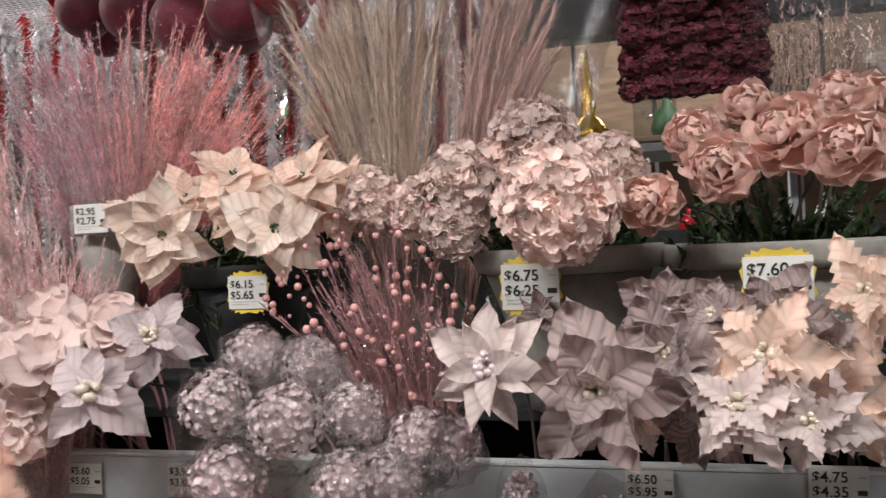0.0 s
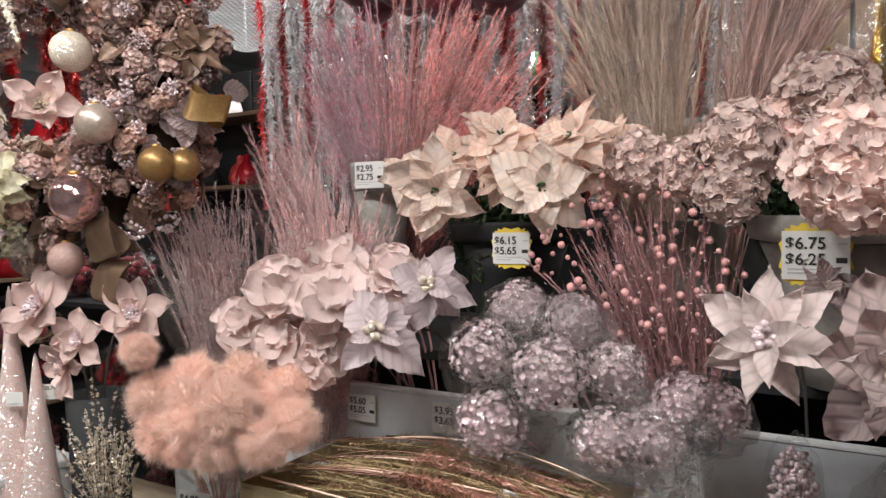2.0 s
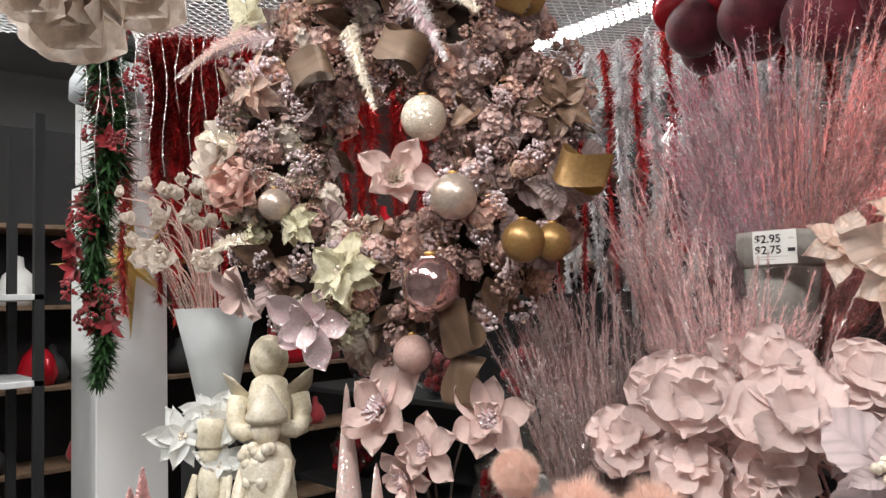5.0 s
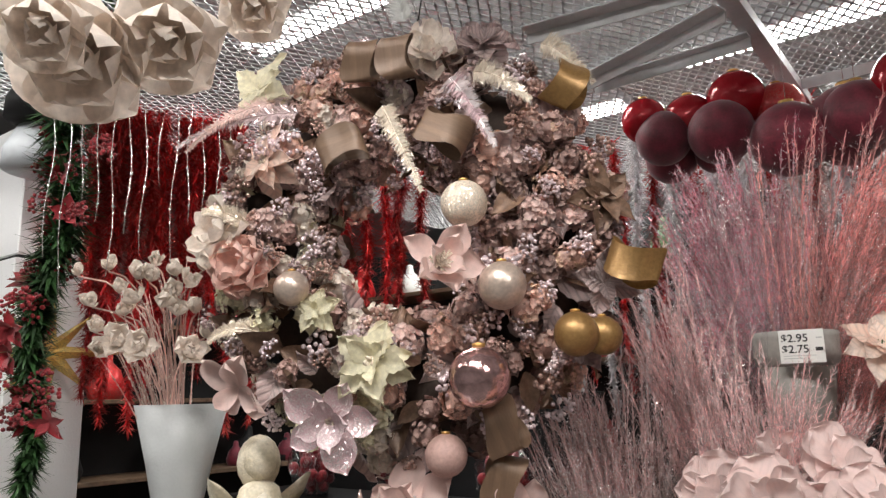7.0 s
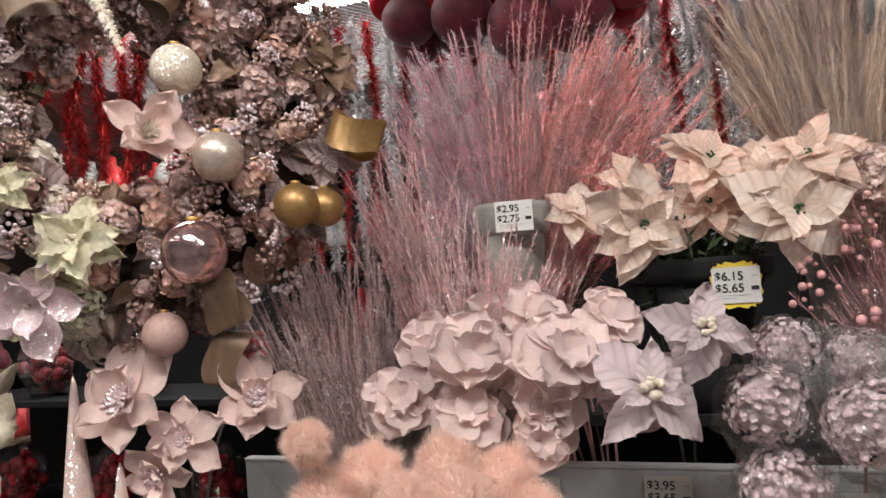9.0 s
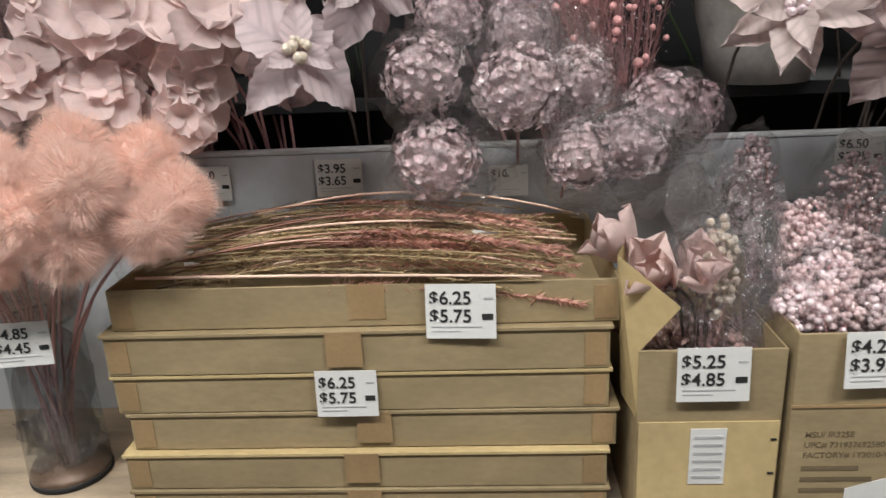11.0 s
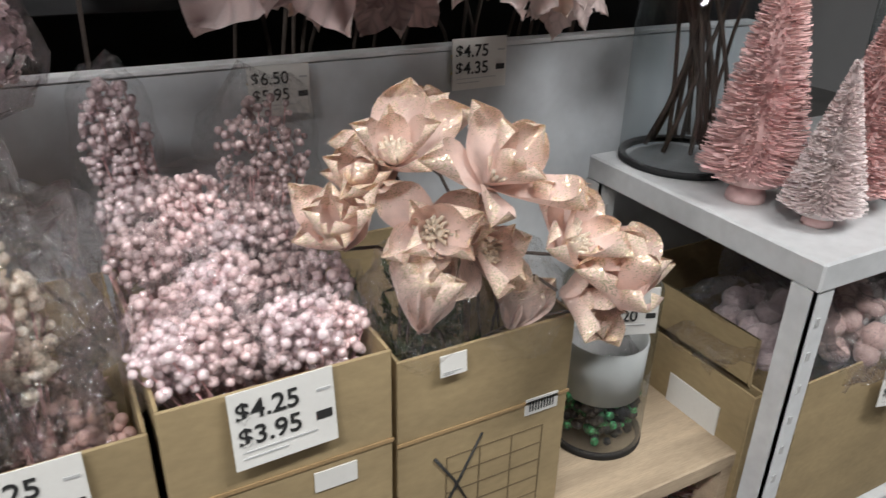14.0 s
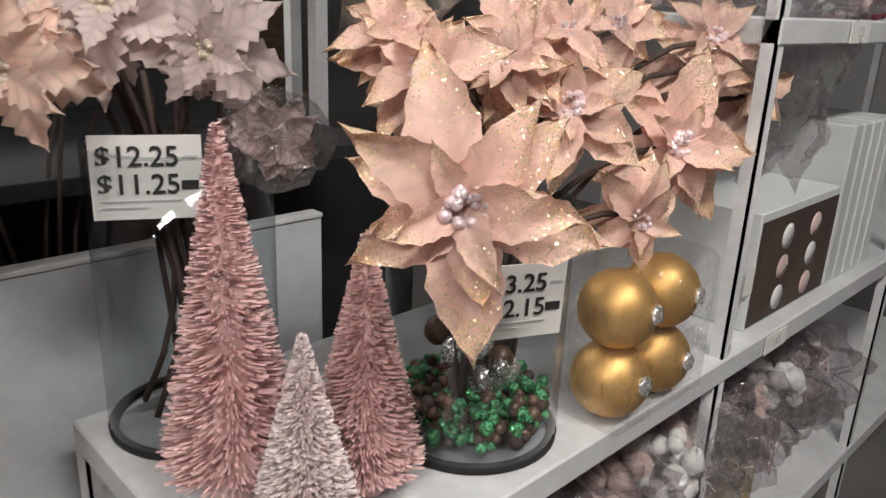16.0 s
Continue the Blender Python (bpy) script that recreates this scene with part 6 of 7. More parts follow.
for row, m, lab in (((-1.593, 0.983, 1.740, 0.045), "satin", "champagne satin bauble"), ((-1.625, 0.947, 1.574, 0.056), "pinkgold", "shiny pink mercury bauble"), ((-1.486, 1.057, 1.648, 0.041), "darkgold", "old gold bauble"), ((-1.459, 1.110, 1.646, 0.036), "darkgold", "old gold bauble"), ((-1.673, 0.983, 1.909, 0.046), "champagne", "gold glitter bauble"), ((-1.972, 0.814, 1.757, 0.035), "satin", "champagne satin bauble"), ((-1.731, 0.985, 1.435, 0.040), "mauvefloret", "dusty rose bauble")):
    b = place("bauble", tmesh("bauble", *ball(row[3], 28, 16), M[m]), wreath, Matrix.Translation(Vector(row[:3]) - WC), lab)
    place("cap", tmesh("cap", *lathe([(row[3] * 0.2, 0), (row[3] * 0.22, row[3] * 0.12), (0.001, row[3] * 0.16)], 12), M["gold"]), b, Matrix.Translation((0, 0, row[3] * 0.96)), "gold cap")


def wreath_flower(row, pet, layers, centre, tilt=(0.0, 0.0), seed=0, name="blossom", lab=""):
    rng = random.Random(seed)
    f = WQ.to_3x3() @ Vector((tilt[0], tilt[1], 1))
    b = new(name)
    b.parent, b.matrix_basis = wreath, aim(Vector(row[:3]) - WC, f, rng.uniform(0, 6))
    b.empty_display_size = 0.01
    b["label"] = lab
    for n, lift, s in layers:
        ph = rng.uniform(0, 6)
        for i in range(n):
            sc = row[3] * s * rng.uniform(0.85, 1.1)
            place("petal", rng.choice(pet), b, Matrix.Rotation(ph + 6.283 * i / n + rng.uniform(-0.15, 0.15), 4, "Z") @ Matrix.Rotation(radians(lift + rng.uniform(-12, 12)), 4, "X") @ Matrix.Diagonal((sc, sc, sc, 1)))
    if centre:
        place("centre", centre, b, Matrix.Diagonal((row[3], row[3], row[3], 1)))["kind"] = "stuff"


wreath_flower((-1.688, 0.916, 1.781, 0.089), PT["magn"], ((5, 25, 1.0), (4, 50, 0.8)), CT["spike"], (0.6, 0.2), 1, lab="coral pink magnolia blossom")
wreath_flower((-1.817, 0.871, 1.610, 0.097), PT["yellow"], LOOSE, CT["bead"], (-0.2, 0.1), 2, lab="pale yellow poinsettia blossom")
wreath_flower((-1.899, 0.851, 1.504, 0.097), PT["mauve"], ((5, 10, 1.0), (4, 40, 0.7)), CT["bead"], (0.1, -0.3), 3, lab="mauve glitter magnolia blossom")
wreath_flower((-2.077, 0.782, 1.808, 0.079), PT["peony"], PEONY[:4], None, (-0.3, 0.2), 4, lab="dusty rose fabric rose")
wreath_flower((-2.044, 0.798, 2.030, 0.093), PT["poin_peach"], LOOSE, CT["bead"], (-0.4, 0.2), 5, lab="peach poinsettia blossom")
wreath_flower((-1.744, 0.968, 2.241, 0.073), PT["ivory"], FELT, None, (0.2, 0.4), 6, lab="ivory blossom")
wreath_flower((-1.648, 1.036, 2.263, 0.088), PT["taupe"], FELT, None, (0.1, 0.5), 7, lab="mauve grey felt blossom")
wreath_flower((-1.937, 0.841, 1.714, 0.057), PT["yellow"], FELT, None, (0.0, 0.0), 8, lab="pale yellow blossom")
wreath_flower((-2.136, 0.762, 1.877, 0.087), PT["ivory"], LOOSE, None, (-0.5, 0.4), 9, lab="cream poinsettia blossom")
wreath_flower((-2.089, 0.815, 2.202, 0.110), PT["yellow"], ((4, -5, 1.0), (3, 20, 0.7)), None, (-0.4, 0.3), 10, lab="pale yellow leaf spray")
wreath_flower((-1.459, 1.130, 1.746, 0.076), PT["taupe"], ((4, 5, 1.0), (3, 20, 0.7)), None, (0.4, 0.0), 11, lab="champagne glitter leaf spray")
wreath_flower((-1.457, 1.152, 1.917, 0.089), PT["bronze"], ((5, 5, 1.0), (3, 20, 0.7)), None, (0.5, 0.1), 12, lab="bronze leaf spray")
wreath_flower((-2.112, 0.804, 1.569, 0.090), PT["magn"], ((4, 5, 1.0), (3, 20, 0.7)), None, (-0.4, -0.5), 13, lab="dusty pink leaf spray")


def ribbon_loop(row, turn, wide=0.06, seed=0, gold=False):
    r = row[3]
    V, F = [], []
    n = 18
    for i in range(n + 1):
        a = 6.283 * i / n
        x, z = r * 0.95 * math.sin(a), r * (0.5 - 0.5 * math.cos(a)) + 0.006 * math.sin(3 * a + seed)
        for s in (-1, 0, 1):
            V.append((x, s * wide / 2 + 0.01 * math.sin(2 * a + seed), z + 0.005 * abs(s)))
    for i in range(n):
        for s in range(2):
            F.append((i * 3 + s, i * 3 + s + 1, i * 3 + s + 4, i * 3 + s + 3))
    place("ribbon_loop", tmesh("ribbon_loop", V, F, M["darkgold" if gold else "ribbon"]), wreath, Matrix.Translation(Vector(row[:3]) - WC) @ WQ @ pose(0, 0, 0, 0, 0, turn), "old gold ribbon" if gold else "bronze ribbon")


for k, (row, turn, gold) in enumerate((((-1.838, 0.881, 2.205, 0.055), 90, False), ((-1.762, 0.899, 2.196, 0.054), 95, False), ((-1.875, 0.863, 2.028, 0.059), 20, False), ((-1.700, 0.970, 2.047, 0.065), 150, False), ((-1.410, 1.155, 1.776, 0.063), -20, True), ((-1.510, 1.125, 2.143, 0.060), 60, True), ((-1.638, 1.041, 1.488, 0.064), 110, False), ((-1.657, 1.072, 1.382, 0.064), 80, False))):
    ribbon_loop((*row[:3], row[3] * 0.85), turn, 0.062, k, gold)


def fern(a, b, material, width, seed, lab):
    a, b = Vector(a) - WC, Vector(b) - WC
    rng = random.Random(seed)
    pts = bez(a, a.lerp(b, 0.5) + Vector((0, -0.02, 0.03)), b, 12)
    out = [tube(pts, 0.0025, 0.001, 4)]
    V, F = [], []
    for _ in range(520):
        u = rng.random()
        k = min(int(u * 11), 10)
        p = pts[k].lerp(pts[k + 1], u * 11 - k)
        d = (pts[k + 1] - pts[k]).normalized()
        s = (d.cross(Vector((0.3, -1, 0.1))).normalized()) * rng.choice((-1, 1)) + d * 0.7 + Vector((rng.gauss(0, 0.2), rng.gauss(0, 0.3), rng.gauss(0, 0.2)))
        q = p + s.normalized() * width * (1.05 - u * 0.8) * rng.uniform(0.6, 1.1)
        w = d * 0.0018
        i = len(V)
        V += [p - w, p + w, q]
        F.append((i, i + 1, i + 2))
    place("fern_spray", tmesh("fern_spray", *joined(out + [(V, F)]), material, False), wreath, None, lab)


for k, (a, b, m, w) in enumerate((((-1.980, 0.830, 2.128), (-2.184, 0.688, 2.062), "pearl", 0.035), ((-1.806, 0.897, 2.117), (-1.691, 0.874, 1.914), "champagne", 0.035), ((-1.640, 0.980, 2.172), (-1.525, 0.998, 2.088), "champagne", 0.04), ((-1.681, 0.959, 2.164), (-1.586, 0.967, 2.003), "mauveglit", 0.04), ((-2.025, 0.808, 2.157), (-2.149, 0.685, 2.042), "blush", 0.03), ((-1.792, 0.954, 2.321), (-1.813, 0.944, 2.402), "whiteflock", 0.04), ((-1.543, 1.088, 2.244), (-1.456, 1.132, 2.149), "champagne", 0.04), ((-2.047, 0.796, 1.676), (-2.125, 0.737, 1.657), "champagne", 0.03), ((-2.074, 0.783, 1.895), (-2.129, 0.716, 1.915), "champagne", 0.03))):
    fern(a, b, M[m], w, k, "glittery fern spray")
place("hanging_wire", tmesh("hanging_wire", *tube([WQ @ Vector((0, RR + 0.08, 0)), Vector((0.0, 0.06, 2.5 - WC.z))], 0.0015, 0.0015, 5), M["dark"]), wreath, None, "thin dark wire to the mesh deck")

# ---- left display ----
SB = (-2.089, 0.836, 0.911)
LZ = SB[2]
t = thing("display_plinth", (-2.2, 0.85, 0), "white stepped plinth carrying figurines", "plinth")
part("body", box_bm(-0.32, 0.3, -0.22, 0.24, 0, LZ - 0.02, 0.003), M["white_metal"], t)
part("top", box_bm(-0.33, 0.31, -0.23, 0.25, LZ - 0.02, LZ, 0.003), M["white_plastic"], t)
CV = (-2.44, 0.9)
part("riser", box_bm(CV[0] + 2.2 - 0.07, CV[0] + 2.2 + 0.07, -0.02, 0.12, LZ, 1.26, 0.002), M["dark"], t, "dark riser block")
vessel("cone_vase", (CV[0], CV[1], 1.26), [(0.042, 0), (0.045, 0.004), (0.075, 0.15), (0.106, 0.28), (0.102, 0.28), (0.07, 0.15), (0.04, 0.012), (0.001, 0.012)], M["white_plastic"], "white cone-shaped plastic vase of cream flowers", "vase")
for k, row in enumerate(((-2.418, 0.721, 1.673, 0.046), (-2.327, 0.716, 1.657, 0.042), (-2.275, 0.793, 1.647, 0.046), (-2.501, 0.730, 1.668, 0.038), (-2.423, 0.789, 1.819, 0.033), (-2.363, 0.798, 1.785, 0.035), (-2.436, 0.762, 1.824, 0.031), (-2.362, 0.849, 1.805, 0.034), (-2.518, 0.771, 1.801, 0.029), (-2.531, 0.714, 1.765, 0.026), (-2.439, 0.810, 1.863, 0.026), (-2.332, 0.864, 1.843, 0.031), (-2.587, 0.706, 1.842, 0.021), (-2.341, 0.810, 1.736, 0.033), (-2.475, 0.763, 1.744, 0.031), (-2.360, 0.780, 1.754, 0.035), (-2.316, 0.842, 1.742, 0.033), (-2.537, 0.751, 1.854, 0.029), (-2.433, 0.764, 1.766, 0.033), (-2.379, 0.830, 1.831, 0.031), (-2.483, 0.699, 1.703, 0.032), (-2.279, 0.840, 1.683, 0.035))):
    open_f = k < 4 or k == 5
    flower("eustoma", "cream fabric flower stem in a white cone vase", row[:3], face(row, rng.uniform(-30, 30), 0.2 if open_f else 0.7, (-0.8, -0.1)), row[3], ((6, 26, 1.1), (5, 52, 0.85), (3, 72, 0.6)) if open_f else ((5, 42, 1.3), (4, 66, 1.1)), PT["ivory"], None, (CV[0] + rng.uniform(-0.02, 0.02), CV[1] + rng.uniform(-0.02, 0.02), 1.275), M["mauvegrass"], "cream flowers", 400 + k, stem_r=0.0022)
g = grass("twig_bunch", "pale budded twigs among cream flowers", (CV[0], CV[1], 1.275), [(-2.575, 0.693, 1.852), (-2.460, 0.800, 1.904), (-2.320, 0.870, 1.855), (-2.457, 0.701, 1.738)], 40, (M["mauvegrass"], M["ivory"]), "", 71, hair=0.012, per=16, hw=0.0025, start=0.5, fan=1.0, r=0.0018, jitter=0.02, bow=0.4, category="twigs", foot=0.02)


def figurine(at, h, label, kind, yaw=0.0, material="ivorypaint"):
    """A plain resin figure as one mesh."""
    u = h
    k_ = {"angel": 0.72, "santa": 1.15, "soldier": 0.8}[kind]
    body = lathe([(r_ * k_, z_) for r_, z_ in [(0.001, 0), (0.17 * u, 0), (0.175 * u, 0.02 * u), (0.15 * u, 0.2 * u), (0.115 * u, 0.42 * u), (0.1 * u, 0.52 * u), (0.125 * u, 0.66 * u), (0.09 * u, 0.74 * u), (0.04 * u, 0.77 * u), (0.001, 0.775 * u)]], 20)
    head = moved(ball(0.075 * u * (0.8 if kind == "angel" else 1), 16, 10, 1.15), Matrix.Translation((0, -0.01 * u, 0.83 * u)))
    arms = [tube(bez((s * 0.11 * u, 0, 0.68 * u), (s * 0.16 * u, -0.06 * u, 0.5 * u), (s * 0.015 * u, -0.12 * u, 0.6 * u) if kind == "angel" else (s * 0.08 * u, -0.16 * u, 0.42 * u)), 0.04 * u, 0.03 * u, 8) for s in (-1, 1)]
    pieces = [body, head, *arms]
    if kind == "angel":
        for s in (-1, 1):
            pieces.append(moved(petal(0.34 * u, 0.13 * u, "round", 0.1, 0.1, 0, 0.03, 3), pose(s * 0.03 * u, 0.09 * u, 0.5 * u, 62, 0, 180 + s * 48)))
        pieces.append(moved(ball(0.074 * u, 14, 8, 1.25), Matrix.Translation((0, 0.025 * u, 0.82 * u))))
    elif kind == "santa":
        pieces.append(moved(lathe([(0.1 * u, 0), (0.115 * u, 0.03 * u), (0.08 * u, 0.08 * u), (0.03 * u, 0.17 * u), (0.001, 0.19 * u)], 16), Matrix.Translation((0, 0, 0.87 * u))))
        for i in range(26):
            r2 = random.Random(i)
            pieces.append(moved(ball(0.032 * u, 8, 5), Matrix.Translation((r2.gauss(0, 0.035 * u), -0.085 * u - r2.random() * 0.03 * u, (0.77 - 0.2 * r2.random()) * u))))
        pieces.append(tube([(-0.2 * u, -0.14 * u, 0.0), (-0.12 * u, -0.15 * u, 0.62 * u)], 0.014 * u, 0.012 * u, 6))
        pieces.append(moved(ball(0.09 * u, 12, 8), Matrix.Translation((0.14 * u, -0.13 * u, 0.36 * u))))
    else:
        pieces.append(moved(lathe([(0.09 * u, 0), (0.1 * u, 0.02 * u), (0.085 * u, 0.1 * u), (0.09 * u, 0.17 * u), (0.001, 0.18 * u)], 16), Matrix.Translation((0, 0, 0.87 * u))))
    return tagged(place("figurine", tmesh("figurine", *joined(pieces), M[material]), None, pose(*at, 0, 0, yaw)), label, "figurine", "figurines")


S1 = (-2.073, 0.843, 0.912)
figurine((S1[0], S1[1], LZ), 0.43, "ivory resin santa figurine with a staff", "santa", 25)
S2 = (-2.207, 0.776, 0.904)
figurine((S2[0], S2[1], LZ), 0.36, "tan and ivory resin nutcracker figurine", "soldier", 25, "tanpaint")
S3 = (-2.142, 0.889, 1.215)
AT = (-2.129, 0.895, 1.528)
figurine((S3[0], S3[1], LZ), AT[2] - LZ, "tan and ivory resin angel figurine with folded hands", "angel", 60, "tanpaint")
for k, row in enumerate(((-2.260, 0.730, 1.249, 0.090), (-2.176, 0.822, 1.273, 0.080), (-2.260, 0.800, 1.291, 0.075), (-2.188, 0.786, 1.182, 0.072))):
    flower("poinsettia", "white flocked poinsettia among the figurines", row[:3], face(row, 0, 0.2, (-0.5, -0.1)), row[3], POINSETTIA, PT["white"], CT["bead"], (row[0] + 0.02, row[1] + 0.1, LZ), M["stem"], "white poinsettias", 430 + k)
for k, (p, hpx) in enumerate((((-2.365, 0.677, 0.925), 0.26), ((-2.246, 0.697, 0.936), 0.2), ((-2.447, 0.677, 0.902), 0.2))):
    brush_tree((p[0], p[1], LZ), hpx, 0.05, M["bristle"], 20 + k, "small pink bottle-brush tree beside the figurines", "bottle-brush trees")
p = (-2.378, 0.611, 0.948)
tagged(place("candle", tmesh("candle", *lathe([(0.001, 0), (0.05, 0), (0.055, 0.01), (0.055, 0.05), (0.045, 0.06), (0.001, 0.055)], 24), M["ivory"]), None, Matrix.Translation((p[0], p[1], LZ))), "thick cream candle on the plinth", "candle")

# sparkling cones
for k, (ap, ft) in enumerate((((-1.927, 0.917, 1.369), (-1.952, 0.904, 0.791)), ((-1.826, 0.917, 1.212), (-1.840, 0.910, 0.788)))):
    h, r = ap[2] - 0.601, 0.085
    tc_ = thing("glitter_cone", (ap[0] + 0.01, max(ap[1], 0.92) + 0.03, 0.601), "rose glitter cone tree standing on the shelf", "decorative tree", "glitter cones")
    place("cone", tmesh("cone", *lathe([(r, 0), (r * 0.98, 0.01), (r * 0.5, h * 0.5), (r * 0.06, h * 0.98), (0.001, h)], 28), mat("rose glitter", (0.56, 0.38, 0.34), 0.5, vary=0.2, glitter=0.5, gcol=(1, 0.86, 0.82), gscale=330.0) if k == 0 else bpy.data.materials["rose glitter"]), tc_)

# pink magnolias in a dark vase
DV = (-1.741, 1.060, 1.085)
vessel("dark_vase", (DV[0], DV[1], 0.601), [(0.055, 0), (0.06, 0.01), (0.075, 0.5), (0.07, 0.5), (0.05, 0.02), (0.001, 0.02)], M["dark"], "tall dark vase of pink magnolias", "vase")
for k, (row, fc) in enumerate((((-1.812, 0.974, 1.315, 0.123), (0.1, -0.9, 0.5)), ((-1.706, 0.997, 1.246, 0.077), (0.3, -0.9, 0.2)), ((-1.605, 1.078, 1.302, 0.102), (0.5, -0.8, 0.25)), ((-1.764, 0.998, 1.180, 0.086), (0.0, -0.9, -0.2)))):
    flower("magnolia", "dusty pink magnolia with glittered petals", row[:3], fc, row[3], ((6, 12, 1.0), (4, 48, 0.7)), PT["magn"], CT["darkspike"], (DV[0], DV[1], 0.625), M["stem"], "pink magnolias", 440 + k)
BU = (-1.643, 0.979, 1.056)
g = grass("glitter_bush", "champagne glitter leaf bush in a small pot", (BU[0], BU[1] + 0.03, 0.75), [(-1.704, 0.948, 1.076), (-1.640, 0.980, 1.131), (-1.582, 1.009, 1.085), (-1.650, 0.935, 1.003), (-1.570, 0.995, 1.006)], 70, (M["twig"], M["champagne"]), "", 91, hair=0.016, per=40, hw=0.004, start=0.3, fan=1.2, r=0.0014, jitter=0.03, bow=0.4, category="glitter foliage")
vessel("flower_pot", (BU[0], BU[1] + 0.03, 0.601), [(0.05, 0), (0.06, 0.16), (0.055, 0.16), (0.045, 0.02), (0.001, 0.14)], M["dark"], "small black pot of glitter foliage", "flower pot", "flower pots", 20)

# gold star on the column
ST = Vector((-3.220, 0.955, 1.705))
V, F = [(0, -0.035, 0), (0, 0.02, 0)], []
for i in range(16):
    a = math.pi / 8 * i
    r = (0.27 if i % 4 == 0 else 0.17) if i % 2 == 0 else 0.05
    V.append((r * math.sin(a), 0, r * math.cos(a)))
for i in range(16):
    j = (i + 1) % 16
    F += [(0, 2 + j, 2 + i), (1, 2 + i, 2 + j)]
t = thing("star_ornament", pose(*ST, 0, 0, 55), "large faceted gold glitter star hanging by a thread", "star ornament")
place("star", tmesh("star", V, F, mat("gold glitter", (0.62, 0.45, 0.13), 0.4, 0.3, vary=0.2, glitter=0.35, gcol=(1, 0.8, 0.35), gscale=260.0), False), t)
place("thread", tmesh("thread", *tube([(0, 0, 0.26), (0, 0, 2.5 - ST.z)], 0.001, 0.001, 4), M["silverline"]), t)

# garland of greens, berries and red poinsettias
G0, G1 = Vector((-2.63, 0.705, 2.587)), Vector((-2.81, 0.71, 1.353))
rng = random.Random(66)
t = thing("garland", G1, "green garland with red berries and poinsettias", "garland")
axis = [G0.lerp(G1, i / 14) - G1 + Vector((0.02 * math.sin(i), 0.02 * math.cos(i), 0)) for i in range(15)]
axis.insert(0, Vector((axis[0].x, axis[0].y, 2.5 - G1.z)))
place("cord", tmesh("cord", *tube(axis, 0.006, 0.004, 6), M["twig"]), t)
place("greenery", tmesh("greenery", *tufts([axis[1:]], 0.11, 5200, 0.011, 0.0, rng, 3.0), M["leafgreen"], False), t)["kind"] = "stuff"
redp = petals("petal", M["redvelvet"], 3, 500, L=1, Wd=0.5, cup=0.12, curl=0.15, ruffle=0.03, nu=6, nv=4)
redb = tmesh("berry_spray", *beads(0.16, 30, 1.0, 90, 1.0), M["redvelvet"])
for i in range(64):
    p = axis[1 + int(rng.random() * 13)] + Vector((rng.gauss(0, 0.035), rng.gauss(0, 0.03), rng.gauss(0, 0.03)))
    if i % 4:
        place("berry_spray", redb, t, aim(p, (0.5, -0.8, 0.2), i) @ Matrix.Diagonal((0.035, 0.035, 0.035, 1)))["kind"] = "stuff"
    else:
        hd = (0.5 + rng.uniform(-0.5, 0.5), -0.7, rng.uniform(-0.4, 0.5))
        for k in range(9):
            s = 0.054 * rng.uniform(0.7, 1.1)
            place("petal", redp[k % 3], t, aim(p + Vector((0.015, -0.03, 0)), hd, k * 1.25) @ Matrix.Rotation(radians(rng.uniform(5, 60)), 4, "X") @ Matrix.Diagonal((s, s, s, 1)))

# red tinsel and silver bead strings hanging from the deck
def strand(p, z1, material, label, name, hair, per, hw, seed, group, category, r=0.002, z0=2.5):
    rng = random.Random(seed)
    t = thing(name, (p[0], p[1], z0), label, category, group)
    pts = [Vector((0.012 * math.sin(i * 0.9 + seed), 0.01 * math.cos(i + seed), -(z0 - z1) * i / 12)) for i in range(13)]
    place("core", tmesh("core", *tube(pts, r, r, 4), material), t)
    if hair:
        place("tinsel", tmesh("tinsel", *tufts([pts], hair, per, hw, 0.0, rng, 3.0), material, False), t)["kind"] = "stuff"
    else:
        for i in range(1, 13, 2):
            place("bead", tmesh("bead", *ball(r * 3.2, 8, 6), material), t, Matrix.Translation(pts[i]))
    return t


rng = random.Random(91)
for k in range(40):
    px = (-3.484, 1.030, 2.359) if k % 2 else (-3.194, 0.964, 2.285)
    qx = (-2.759, 2.221, 2.493) if k % 2 else (-2.915, 1.392, 2.329)
    p = Vector(px).lerp(Vector(qx), k / 39)
    strand(p + Vector((0, rng.uniform(-0.05, 0.05), 0)), rng.uniform(1.45, 1.95), M["red"], "thick red tinsel garland hanging down", "tinsel_garland", 0.075, 1500, 0.0045, k, "red tinsel", "tinsel", 0.004)
for k in range(16):
    p = Vector((-2.530, 0.595, 2.194)).lerp(Vector((-2.251, 0.999, 2.247)), k / 15)
    strand(p, rng.uniform(1.75, 2.05), M["silverline"], "thin silver bead string hanging down", "bead_string", 0, 0, 0, 100 + k, "silver bead strings", "bead string", 0.0011)
for k in range(26):
    p = Vector((-1.75 + 0.055 * k, 2.75 + 0.08 * math.sin(k), 0))
    strand(p, 1.3 + 0.3 * (k % 3), M["silverline"] if k % 3 else M["red"], "silver and red tinsel strand behind the grasses", "tinsel_garland", 0.07, 650, 0.0032, 200 + k, "back tinsel", "tinsel", 0.003)

